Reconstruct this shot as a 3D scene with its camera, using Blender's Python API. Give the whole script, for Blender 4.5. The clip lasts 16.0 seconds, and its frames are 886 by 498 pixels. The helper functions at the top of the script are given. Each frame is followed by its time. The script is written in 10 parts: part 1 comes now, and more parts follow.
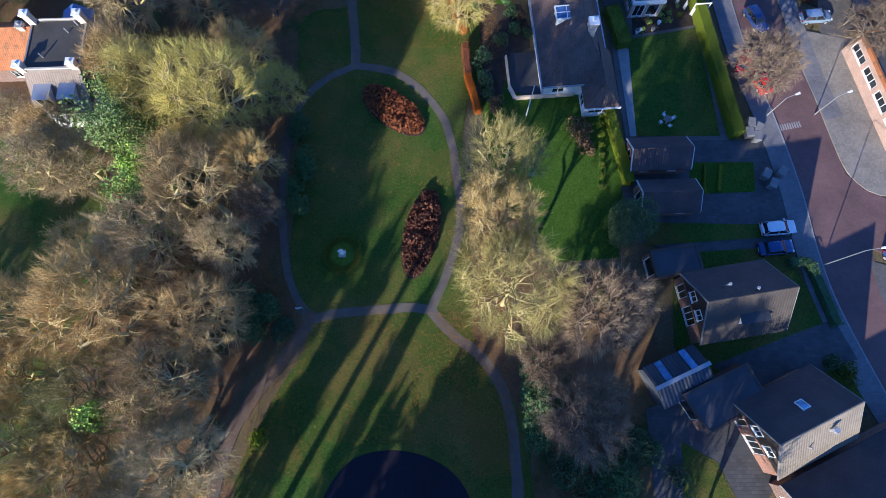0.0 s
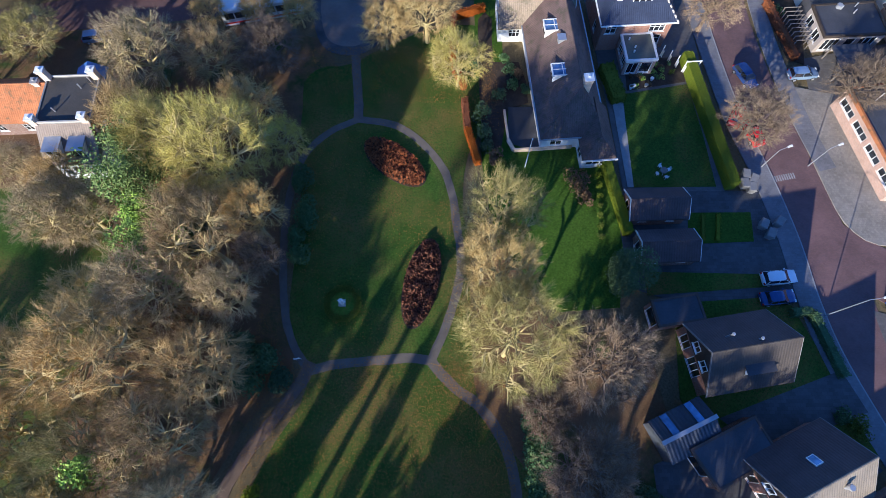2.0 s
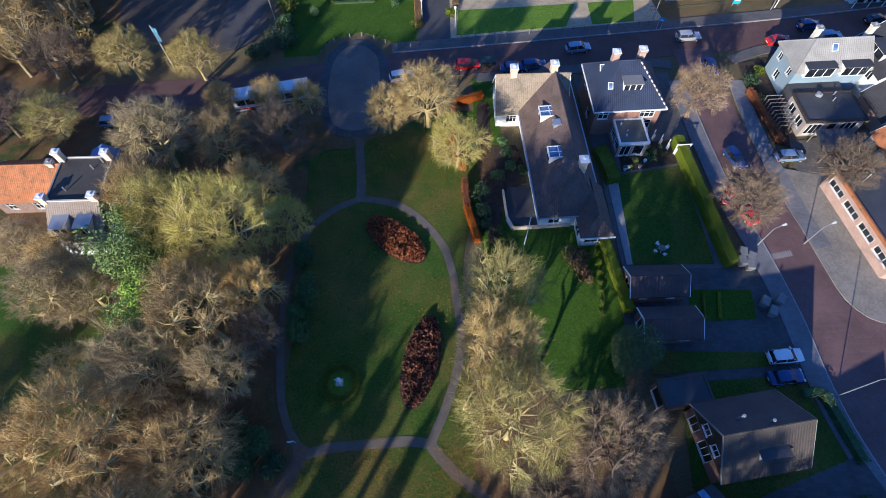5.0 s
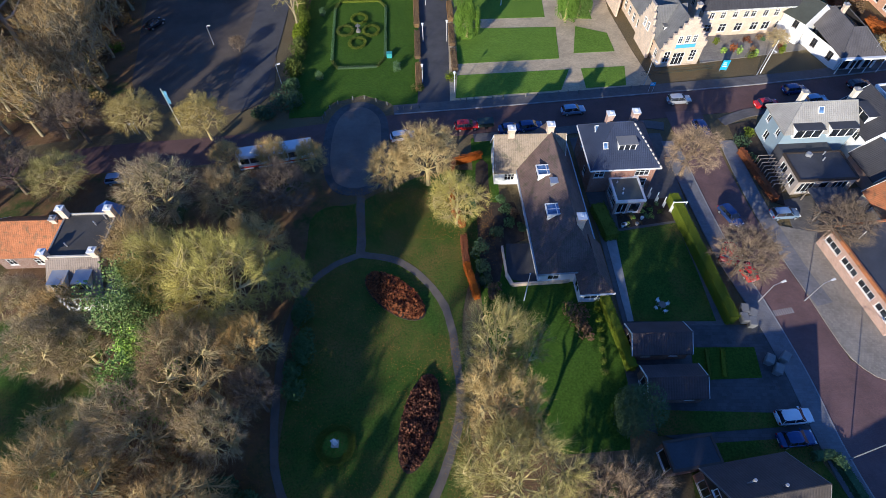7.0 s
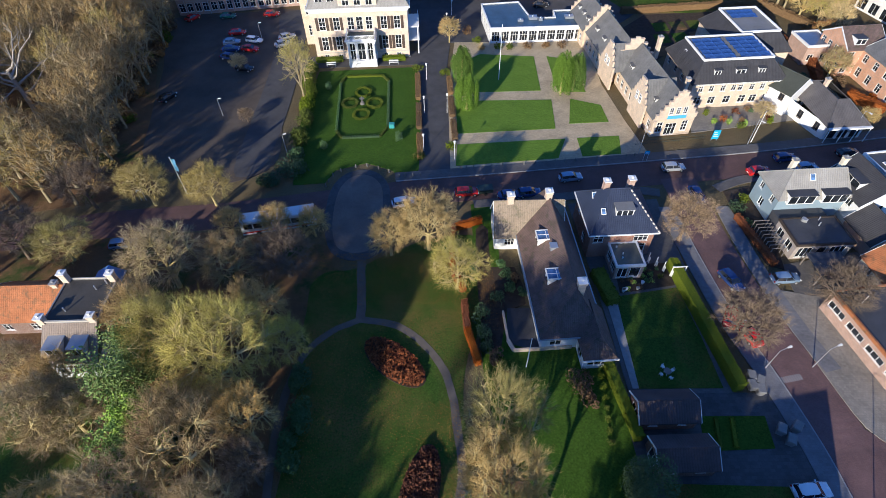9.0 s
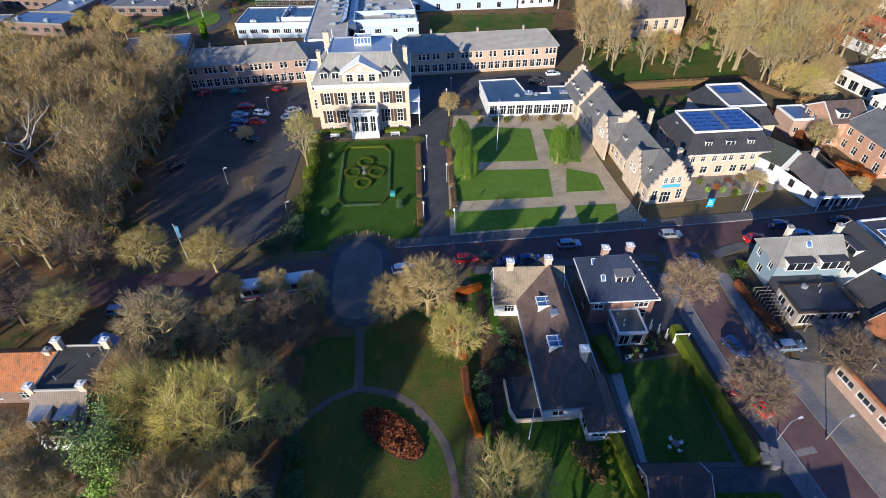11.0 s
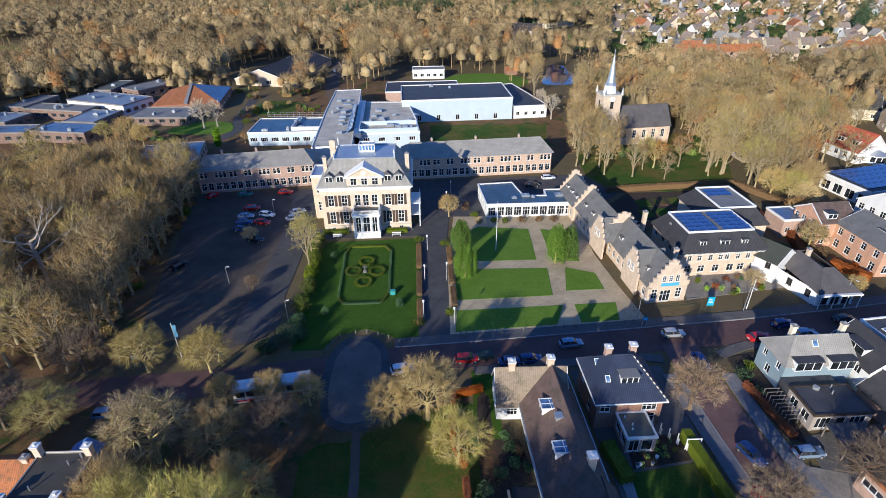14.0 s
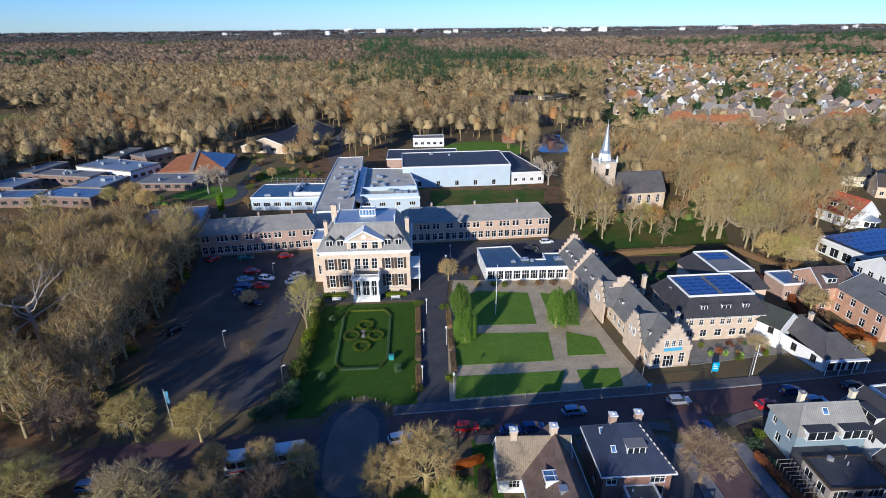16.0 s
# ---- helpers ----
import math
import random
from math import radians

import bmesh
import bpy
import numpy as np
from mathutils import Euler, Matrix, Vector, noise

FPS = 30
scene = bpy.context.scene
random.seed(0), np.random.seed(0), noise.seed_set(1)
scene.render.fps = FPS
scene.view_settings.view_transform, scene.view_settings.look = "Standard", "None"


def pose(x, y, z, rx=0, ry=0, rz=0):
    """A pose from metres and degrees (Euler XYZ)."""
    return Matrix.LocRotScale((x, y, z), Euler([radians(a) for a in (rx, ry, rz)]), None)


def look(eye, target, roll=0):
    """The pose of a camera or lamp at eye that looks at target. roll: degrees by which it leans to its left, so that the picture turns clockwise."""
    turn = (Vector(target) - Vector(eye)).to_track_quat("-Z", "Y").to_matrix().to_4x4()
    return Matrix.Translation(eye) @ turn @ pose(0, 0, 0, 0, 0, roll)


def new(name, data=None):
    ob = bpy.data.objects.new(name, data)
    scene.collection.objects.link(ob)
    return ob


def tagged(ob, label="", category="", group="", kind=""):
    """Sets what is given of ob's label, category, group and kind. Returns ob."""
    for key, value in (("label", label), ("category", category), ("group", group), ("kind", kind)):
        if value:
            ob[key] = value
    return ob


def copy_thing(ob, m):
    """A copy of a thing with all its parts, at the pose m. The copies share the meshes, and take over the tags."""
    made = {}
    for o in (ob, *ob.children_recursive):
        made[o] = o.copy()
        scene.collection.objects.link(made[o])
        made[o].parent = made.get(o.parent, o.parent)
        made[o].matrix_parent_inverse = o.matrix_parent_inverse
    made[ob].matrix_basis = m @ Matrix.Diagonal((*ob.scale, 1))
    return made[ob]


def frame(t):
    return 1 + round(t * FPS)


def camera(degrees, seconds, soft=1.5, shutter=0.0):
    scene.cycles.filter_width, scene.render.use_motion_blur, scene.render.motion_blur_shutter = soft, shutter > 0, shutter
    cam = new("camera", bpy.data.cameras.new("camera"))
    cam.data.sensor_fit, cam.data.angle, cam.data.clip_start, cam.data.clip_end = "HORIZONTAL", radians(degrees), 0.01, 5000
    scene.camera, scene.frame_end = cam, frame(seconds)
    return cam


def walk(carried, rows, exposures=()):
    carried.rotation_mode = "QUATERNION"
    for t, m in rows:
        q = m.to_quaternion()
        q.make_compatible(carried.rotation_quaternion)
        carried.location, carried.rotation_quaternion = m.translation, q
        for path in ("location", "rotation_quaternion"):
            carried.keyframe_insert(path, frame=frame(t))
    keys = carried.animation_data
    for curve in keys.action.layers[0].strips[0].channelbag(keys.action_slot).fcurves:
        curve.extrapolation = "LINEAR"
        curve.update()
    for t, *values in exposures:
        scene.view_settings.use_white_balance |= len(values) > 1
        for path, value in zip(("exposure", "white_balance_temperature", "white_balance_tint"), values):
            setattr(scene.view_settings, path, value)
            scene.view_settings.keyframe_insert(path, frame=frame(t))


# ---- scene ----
cam = camera(80.23, 16.0, soft=0.8)
H = 62.0  # the drone hovers and only tilts its camera up: seconds, pitch, roll, yaw
TILT = [
    (0.0, -74.87, 0.72, -0.15), (0.5, -73.54, 0.71, -0.15), (1.0, -72.27, 0.74, -0.13), (1.5, -70.89, 0.76,
    -0.13), (2.0, -69.49, 0.74, -0.11), (2.5, -68.12, 0.73, -0.11), (3.0, -66.72, 0.74, -0.08), (3.5, -65.34,
    0.73, -0.10), (4.0, -63.95, 0.74, -0.08), (6.5, -56.60, 0.67, -0.02), (7.0, -55.00, 0.63, -0.01), (7.5,
    -53.35, 0.61, 0.02), (8.0, -51.59, 0.66, -0.02), (8.5, -49.77, 0.67, 0.02), (9.0, -47.97, 0.68, 0.02),
    (11.5, -38.96, 0.63, 0.03), (12.0, -37.18, 0.64, 0.03), (12.5, -35.40, 0.66, 0.03), (13.0, -33.63, 0.64,
    0.03), (13.5, -31.82, 0.67, 0.02), (14.0, -30.04, 0.65, 0.02), (14.5, -28.27, 0.67, -0.01), (15.0, -26.52,
    0.63, 0.01), (15.5, -24.75, 0.61, -0.00), (16.0, -23.11, 0.57, -0.00)]
walk(cam, [(t, pose(0, 0, H, 90 + p, r, y)) for t, p, r, y in TILT], [(0.0, 0.96, 5400, 13), (4.0, 0.78, 5480, 13), (7.0, 0.6, 5640, 12), (11.5, 0.44, 5760, 11), (14.5, 0.3, 5560, 11), (16.0, 0.12, 5420, 11)])

# ---- light ----
SUN_AZ, SUN_EL = 208.0, 17.0  # low winter sun behind the drone, to its left
world = bpy.data.worlds.new("sky")
world.use_nodes = True
scene.world = world
wn = world.node_tree
sky = wn.nodes.new("ShaderNodeTexSky")
sky.sky_type, sky.sun_disc = "NISHITA", False
sky.sun_elevation, sky.sun_rotation = radians(SUN_EL), radians(SUN_AZ)
sky.air_density, sky.dust_density, sky.ozone_density = 0.9, 0.0, 4.0
wn.nodes["Background"].inputs["Strength"].default_value = 0.112
tint = wn.nodes.new("ShaderNodeMix")  # clear, cold winter air
tint.data_type, tint.blend_type = "RGBA", "MULTIPLY"
tint.inputs[0].default_value, tint.inputs[7].default_value = 1.0, (0.72, 0.92, 1.25, 1.0)
wn.links.new(sky.outputs[0], tint.inputs[6])
wn.links.new(tint.outputs[2], wn.nodes["Background"].inputs["Color"])
sun = new("sun", bpy.data.lights.new("sun", "SUN"))
sun.data.energy, sun.data.angle, sun.data.color = 5.0, radians(0.6), (1.0, 0.87, 0.66)
az, el = radians(SUN_AZ), radians(SUN_EL)
sun.matrix_world = look((0, 0, 90), Vector((0, 0, 90)) - Vector((math.sin(az) * math.cos(el), math.cos(az) * math.cos(el), math.sin(el))))

# ---- materials ----
def col(c):
    return (c[0], c[1], c[2], 1.0)


class Mat:
    """A node material with a few shorthands."""

    def __init__(self, name):
        self.m = bpy.data.materials.new(name)
        self.m.use_nodes = True
        self.t = self.m.node_tree
        self.b = self.t.nodes["Principled BSDF"]
        self.co = self.t.nodes.new("ShaderNodeTexCoord")

    def n(self, kind, **sockets):
        nd = self.t.nodes.new(kind)
        for k, v in sockets.items():
            self.put(nd.inputs[k.replace("_", " ")], v)
        return nd

    def put(self, socket, v):
        if isinstance(v, bpy.types.NodeSocket):
            self.t.links.new(v, socket)
        else:
            socket.default_value = v

    def noise(self, scale, detail=3.0, rough=0.6, vec=None):
        nd = self.n("ShaderNodeTexNoise", Scale=scale, Detail=detail, Roughness=rough)
        self.t.links.new(vec or self.co.outputs["Object"], nd.inputs["Vector"])
        return nd.outputs["Fac"]

    def ramp(self, fac, stops):
        nd = self.n("ShaderNodeValToRGB", Fac=fac)
        e = nd.color_ramp.elements
        while len(e) < len(stops):
            e.new(0.5)
        for el_, (p, c) in zip(e, stops):
            el_.position, el_.color = p, col(c)
        return nd.outputs["Color"]

    def mix(self, fac, a, b, blend="MIX"):
        nd = self.t.nodes.new("ShaderNodeMix")
        nd.data_type, nd.blend_type = "RGBA", blend
        for s, v in ((nd.inputs[0], fac), (nd.inputs[6], a), (nd.inputs[7], b)):
            self.put(s, col(v) if isinstance(v, tuple) and len(v) == 3 else v)
        return nd.outputs[2]

    def math(self, op, a, b=0.0, clamp=False):
        nd = self.t.nodes.new("ShaderNodeMath")
        nd.operation, nd.use_clamp = op, clamp
        self.put(nd.inputs[0], a), self.put(nd.inputs[1], b)
        return nd.outputs[0]

    def finish(self, color, rough=0.85, bump=None, dist=0.05, strength=0.6, metal=0.0, spec=0.3):
        self.put(self.b.inputs["Base Color"], col(color) if isinstance(color, tuple) else color)
        self.put(self.b.inputs["Roughness"], rough)
        self.b.inputs["Metallic"].default_value = metal
        self.b.inputs["Specular IOR Level"].default_value = spec
        if bump is not None:
            nd = self.n("ShaderNodeBump", Height=bump, Strength=strength, Distance=dist)
            self.t.links.new(nd.outputs[0], self.b.inputs["Normal"])
        return self.m


def plain(name, c, rough=0.7, var=0.25, scale=0.6, fine=8.0, metal=0.0, spec=0.3, bump=0.02, each=0.0):
    """A surface with broad stains and fine grain."""
    s = Mat(name)
    a = s.noise(scale, 4)
    f = s.noise(fine, 3)
    k = s.math("ADD", s.math("MULTIPLY", a, 0.65), s.math("MULTIPLY", f, 0.35))
    lo, hi = tuple(x * (1 - var) for x in c), tuple(min(1, x * (1 + var)) for x in c)
    out = s.ramp(k, [(0.3, lo), (0.7, hi)])
    if each:
        info = s.t.nodes.new("ShaderNodeObjectInfo")
        hsv = s.n("ShaderNodeHueSaturation", Color=out)
        s.put(hsv.inputs["Value"], s.math("ADD", s.math("MULTIPLY", info.outputs["Random"], 2 * each), 1 - each))
        s.put(hsv.inputs["Hue"], s.math("ADD", s.math("MULTIPLY", info.outputs["Random"], 0.05 * each), 0.5 - 0.025 * each))
        out = hsv.outputs[0]
    return s.finish(out, rough, f, bump, metal=metal, spec=spec)


def tiled(name, c, rows=0.34, cols=0.3, var=0.3, rough=0.75, moss=None):
    """Roof tiles: courses by height, ribs along the eaves, on either slope direction."""
    s = Mat(name)
    sep = s.n("ShaderNodeSeparateXYZ")
    s.t.links.new(s.co.outputs["Object"], sep.inputs[0])
    nor = s.n("ShaderNodeSeparateXYZ")
    s.t.links.new(s.co.outputs["Normal"], nor.inputs[0])
    side = s.math("GREATER_THAN", s.math("ABSOLUTE", nor.outputs[0]), s.math("ABSOLUTE", nor.outputs[1]))
    along = s.math("ADD", s.math("MULTIPLY", side, sep.outputs[1]), s.math("MULTIPLY", s.math("SUBTRACT", 1.0, side), sep.outputs[0]))
    rib = s.math("ABSOLUTE", s.math("SINE", s.math("MULTIPLY", along, math.pi / cols)))
    course = s.math("FRACT", s.math("DIVIDE", sep.outputs[2], rows * 0.6))
    h = s.math("ADD", rib, s.math("MULTIPLY", course, 0.6))
    a, f = s.noise(0.5, 4), s.noise(5.0, 3)
    base = s.ramp(s.math("ADD", s.math("MULTIPLY", a, 0.6), s.math("MULTIPLY", f, 0.4)), [(0.3, tuple(x * (1 - var) for x in c)), (0.7, tuple(x * (1 + var) for x in c))])
    if moss:
        base = s.mix(s.ramp(s.noise(1.3, 5, 0.7), [(0.5, (0, 0, 0)), (0.68, (1, 1, 1))]), base, moss)
    gap = s.math("MULTIPLY", s.math("LESS_THAN", rib, 0.3), 0.28)
    base = s.mix(gap, base, tuple(x * 0.35 for x in c))
    return s.finish(base, rough, h, 0.04, 0.55, spec=0.25)


def brickwork(name, c, var=0.22):
    s = Mat(name)
    sep = s.n("ShaderNodeSeparateXYZ")
    s.t.links.new(s.co.outputs["Object"], sep.inputs[0])
    comb = s.n("ShaderNodeCombineXYZ")
    s.put(comb.inputs[0], s.math("ADD", sep.outputs[0], sep.outputs[1]))
    s.put(comb.inputs[1], sep.outputs[2])
    br = s.n("ShaderNodeTexBrick", Scale=1.0, Color1=col(tuple(x * (1 - var) for x in c)), Color2=col(tuple(x * (1 + var) for x in c)), Mortar=col((0.42, 0.39, 0.34)))
    br.inputs["Brick Width"].default_value, br.inputs["Row Height"].default_value, br.inputs["Mortar Size"].default_value = 0.24, 0.08, 0.01
    s.t.links.new(comb.outputs[0], br.inputs["Vector"])
    out = s.mix(0.5, br.outputs["Color"], s.ramp(s.noise(0.8, 5, 0.65), [(0.3, tuple(x * 0.65 for x in c)), (0.75, tuple(min(1, x * 1.25) for x in c))]))
    return s.finish(out, 0.9, br.outputs["Fac"], -0.01, 0.5, spec=0.2)


def turf(name, a, b, litter, amount, stripe=None):
    """Short grass, mottled, with fallen leaves."""
    s = Mat(name)
    g = s.ramp(s.noise(0.35, 5, 0.6), [(0.3, a), (0.7, b)])
    g = s.mix(0.6, g, s.ramp(s.noise(4.0, 4, 0.7), [(0.3, tuple(x * 0.55 for x in a)), (0.72, tuple(x * 1.5 for x in b))]))
    where = s.math("MULTIPLY", s.ramp(s.noise(0.09, 3), [(0.42, (0, 0, 0)), (0.66, (1, 1, 1))]), s.ramp(s.noise(5.0, 4, 0.8), [(0.64 - 0.2 * amount, (0, 0, 0)), (0.74 - 0.2 * amount, (1, 1, 1))]))
    g = s.mix(s.math("MULTIPLY", where, 0.8), g, litter)
    return s.finish(g, 0.95, s.noise(14.0, 3, 0.8), 0.08, 0.9, spec=0.1)


def litter(name, stops, grass):
    """Woodland floor: leaf litter with patches of grass and ivy."""
    s = Mat(name)
    c = s.ramp(s.noise(6.0, 5, 0.8), stops)
    c = s.mix(0.4, c, s.ramp(s.noise(0.3, 4), stops))
    c = s.mix(s.ramp(s.noise(0.13, 5, 0.65), [(0.52, (0, 0, 0)), (0.64, (1, 1, 1))]), c, grass)
    return s.finish(c, 0.95, s.noise(9.0, 4, 0.8), 0.15, 0.9, spec=0.1)


def paved(name, c, w, h, mortar, var=0.2, rough=0.85):
    """Brick or slab paving with worn, stained lanes."""
    s = Mat(name)
    br = s.n("ShaderNodeTexBrick", Scale=1.0, Color1=col(tuple(x * (1 - var) for x in c)), Color2=col(tuple(x * (1 + var) for x in c)), Mortar=col(mortar))
    br.inputs["Brick Width"].default_value, br.inputs["Row Height"].default_value, br.inputs["Mortar Size"].default_value = w, h, 0.012
    s.t.links.new(s.co.outputs["Object"], br.inputs["Vector"])
    st = s.ramp(s.noise(0.25, 5, 0.65), [(0.3, tuple(x * 0.6 for x in c)), (0.7, tuple(x * 1.3 for x in c))])
    out = s.mix(0.55, br.outputs["Color"], st)
    out = s.mix(s.math("MULTIPLY", s.ramp(s.noise(1.7, 5, 0.8), [(0.55, (0, 0, 0)), (0.75, (1, 1, 1))]), 0.35), out, tuple(x * 0.45 for x in c))
    return s.finish(out, rough, br.outputs["Fac"], -0.01, 0.5, spec=0.3)


def foliage(name, a, b, each=0.25, sheen=0.35, patch=0.0):
    """Leaves or twigs, each island a little different."""
    s = Mat(name)
    geo = s.t.nodes.new("ShaderNodeNewGeometry")
    info = s.t.nodes.new("ShaderNodeObjectInfo")
    r = s.math("ADD", s.math("MULTIPLY", geo.outputs["Random Per Island"], 0.75), s.math("MULTIPLY", info.outputs["Random"], 0.25))
    out = s.ramp(r, [(0.0, a), (1.0, b)])
    hsv = s.n("ShaderNodeHueSaturation", Color=out)
    s.put(hsv.inputs["Value"], s.math("ADD", s.math("MULTIPLY", info.outputs["Random"], 2 * each), 1 - each))
    if patch:  # broad drifts of lighter and redder crowns
        drift = s.ramp(s.noise(patch, 3, 0.6), [(0.34, (0.50, 0.48, 0.46)), (0.52, (1.0, 1.0, 1.0)), (0.66, (1.16, 1.0, 0.86))])
        hsv = s.n("ShaderNodeHueSaturation", Color=s.mix(1.0, hsv.outputs[0], drift, "MULTIPLY"))
    s.put(hsv.inputs["Saturation"], s.math("ADD", s.math("MULTIPLY", info.outputs["Random"], 0.2), 0.95))
    return s.finish(hsv.outputs[0], 0.8, spec=sheen * 0.5)


def canopy(name, dark, light, rust, scale):
    """Bare crowns of a wood: the colour changes from tree to tree, little from twig to twig."""
    s = Mat(name)
    geo = s.t.nodes.new("ShaderNodeNewGeometry")
    c = s.ramp(s.noise(scale, 2, 0.5), [(0.36, dark), (0.62, light)])
    c = s.mix(s.ramp(s.noise(scale * 0.55, 3, 0.6), [(0.58, (0, 0, 0)), (0.72, (1, 1, 1))]), c, rust)
    c = s.mix(0.5, c, s.mix(1.0, c, s.ramp(s.noise(scale * 0.12, 3, 0.6), [(0.36, (0.55, 0.56, 0.58)), (0.62, (1.2, 1.16, 1.1))]), "MULTIPLY"))
    hsv = s.n("ShaderNodeHueSaturation", Color=c)
    s.put(hsv.inputs["Value"], s.math("ADD", s.math("MULTIPLY", geo.outputs["Random Per Island"], 0.5), 0.75))
    return s.finish(hsv.outputs[0], 0.85, spec=0.1)


def glassy(name, c, rough=0.08):
    s = Mat(name)
    out = s.ramp(s.noise(0.7, 2), [(0.35, tuple(x * 0.5 for x in c)), (0.7, tuple(min(1, x * 1.6) for x in c))])
    return s.finish(out, rough, spec=0.8)


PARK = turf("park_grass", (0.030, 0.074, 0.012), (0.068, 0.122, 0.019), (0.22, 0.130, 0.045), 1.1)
# darker copy of the mown lawn: shade put into the grass colour
SHADELAWN = turf("shaded_mown_lawn", (0.034, 0.084, 0.010), (0.066, 0.122, 0.015), (0.12, 0.09, 0.03), 0.05)
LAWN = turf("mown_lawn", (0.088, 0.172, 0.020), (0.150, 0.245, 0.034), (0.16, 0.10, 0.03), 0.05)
FIELD = turf("open_ground", (0.105, 0.088, 0.046), (0.175, 0.135, 0.074), (0.18, 0.115, 0.05), 0.9)
LITTER = litter("leaf_litter", [(0.25, (0.080, 0.050, 0.028)), (0.5, (0.18, 0.108, 0.056)), (0.78, (0.32, 0.185, 0.085))], (0.058, 0.085, 0.024))
SOIL = plain("garden_soil", (0.055, 0.040, 0.028), 0.95, 0.5, 1.2, 12, bump=0.08)
GRAVEL = plain("gravel_path", (0.14, 0.118, 0.095), 0.95, 0.22, 0.7, 16)
ASPHALT = plain("worn_asphalt", (0.075, 0.072, 0.072), 0.85, 0.3, 0.35, 9)
CARPARK = plain("car_park_gravel", (0.098, 0.078, 0.060), 0.9, 0.35, 0.18, 7)
COURTPATH = paved("court_pavers", (0.50, 0.395, 0.25), 0.4, 0.2, (0.20, 0.19, 0.12), 0.25)
FORECOURT = paved("forecourt_pavers", (0.27, 0.24, 0.20), 0.3, 0.3, (0.15, 0.15, 0.11), 0.25)
WOODBARK = plain("grey_brown_bark", (0.35, 0.280, 0.160), 0.9, 0.4, 1.0, 9, bump=0.05)
DARKBARK = plain("dark_tree_bark", (0.17, 0.125, 0.085), 0.9, 0.4, 1.0, 9, bump=0.05)
BRICKROAD = paved("road_brick", (0.140, 0.078, 0.068), 0.22, 0.11, (0.06, 0.05, 0.045))
PAVING = paved("grey_paving", (0.128, 0.118, 0.112), 0.45, 0.3, (0.08, 0.08, 0.075))
SIDEROAD = paved("side_road_brick", (0.172, 0.098, 0.090), 0.22, 0.11, (0.09, 0.08, 0.08))
SIDEPAVE = paved("footway_slabs", (0.19, 0.185, 0.19), 0.45, 0.3, (0.12, 0.12, 0.12))
DARKPAVE = paved("dark_yard_pavers", (0.085, 0.084, 0.084), 0.6, 0.4, (0.035, 0.040, 0.030), 0.3)
PLAZABRICK = paved("plaza_clinker", (0.185, 0.150, 0.125), 0.22, 0.11, (0.09, 0.08, 0.075))
KERB = plain("kerb_stone", (0.30, 0.29, 0.28), 0.8, 0.2, 1.0, 10)
WATER = plain("pond_water", (0.016, 0.013, 0.018), 0.07, 0.4, 0.2, 3, spec=0.22, bump=0.004)
OPENWATER = glassy("open_water", (0.03, 0.07, 0.16), 0.05)
WHITE = plain("white_paint", (0.80, 0.79, 0.75), 0.55, 0.10, 0.5, 6)
CREAM = plain("cream_render", (0.72, 0.64, 0.48), 0.7, 0.12, 0.4, 6)
OFFWHITE = plain("off_white_wall", (0.70, 0.69, 0.66), 0.7, 0.12, 0.4, 6)
BLUEWALL = plain("pale_blue_render", (0.25, 0.325, 0.365), 0.7, 0.12, 0.4, 6)
BRICK = brickwork("red_brick", (0.30, 0.135, 0.085))
TANBRICK = brickwork("tan_brick", (0.70, 0.54, 0.385))
PINKBRICK = brickwork("pink_brick", (0.48, 0.31, 0.235))
BUFFBRICK = brickwork("buff_brick", (0.62, 0.43, 0.30))
DARKBRICK = brickwork("brown_brick", (0.20, 0.115, 0.085))
SLATE = tiled("dark_roof_tile", (0.055, 0.053, 0.056), moss=None)
CHURCHSLATE = tiled("weathered_slate", (0.115, 0.105, 0.102), 0.34, 0.3, 0.3)
GREYTILE = tiled("grey_roof_tile", (0.17, 0.165, 0.155), 0.34, 0.3, 0.3)
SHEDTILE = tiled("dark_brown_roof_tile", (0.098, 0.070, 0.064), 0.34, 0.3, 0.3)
TANTILE = tiled("sunlit_tan_tile", (0.27, 0.225, 0.170), 0.34, 0.3, 0.25)
BROWNTILE = tiled("weathered_roof_tile", (0.150, 0.102, 0.086), 0.36, 0.28, 0.35, moss=(0.085, 0.075, 0.05))
BLUETILE = tiled("glazed_roof_tile", (0.040, 0.050, 0.082), 0.36, 0.28, 0.3, 0.45)
VILLAGETILE = tiled("sunned_roof_tile", (0.27, 0.215, 0.17), 0.36, 0.28, 0.3)
DIRT = plain("earth_path", (0.150, 0.105, 0.075), 0.95, 0.3, 0.7, 14)
ORANGETILE = tiled("orange_roof_tile", (0.42, 0.155, 0.060), 0.36, 0.28, 0.35, moss=(0.16, 0.10, 0.05))
REDTILE = tiled("red_roof_tile", (0.42, 0.085, 0.045), 0.36, 0.28, 0.2)
BITUMEN = plain("roof_felt", (0.065, 0.066, 0.072), 0.6, 0.3, 0.3, 5)
GREENFELT = plain("green_grey_felt", (0.13, 0.14, 0.115), 0.7, 0.25, 0.3, 5)
OLIVEFELT = plain("dark_olive_felt", (0.062, 0.066, 0.052), 0.75, 0.25, 0.3, 5)
GREYFELT = plain("grey_felt", (0.22, 0.215, 0.205), 0.75, 0.25, 0.25, 5)
SHEDMETAL = plain("dull_metal_sheet", (0.105, 0.12, 0.145), 0.45, 0.15, 0.4, 6, metal=0.3, spec=0.4)
SHEDROOF = plain("dark_corrugated_sheet", (0.060, 0.068, 0.085), 0.5, 0.25, 0.4, 6, metal=0.2, spec=0.4)
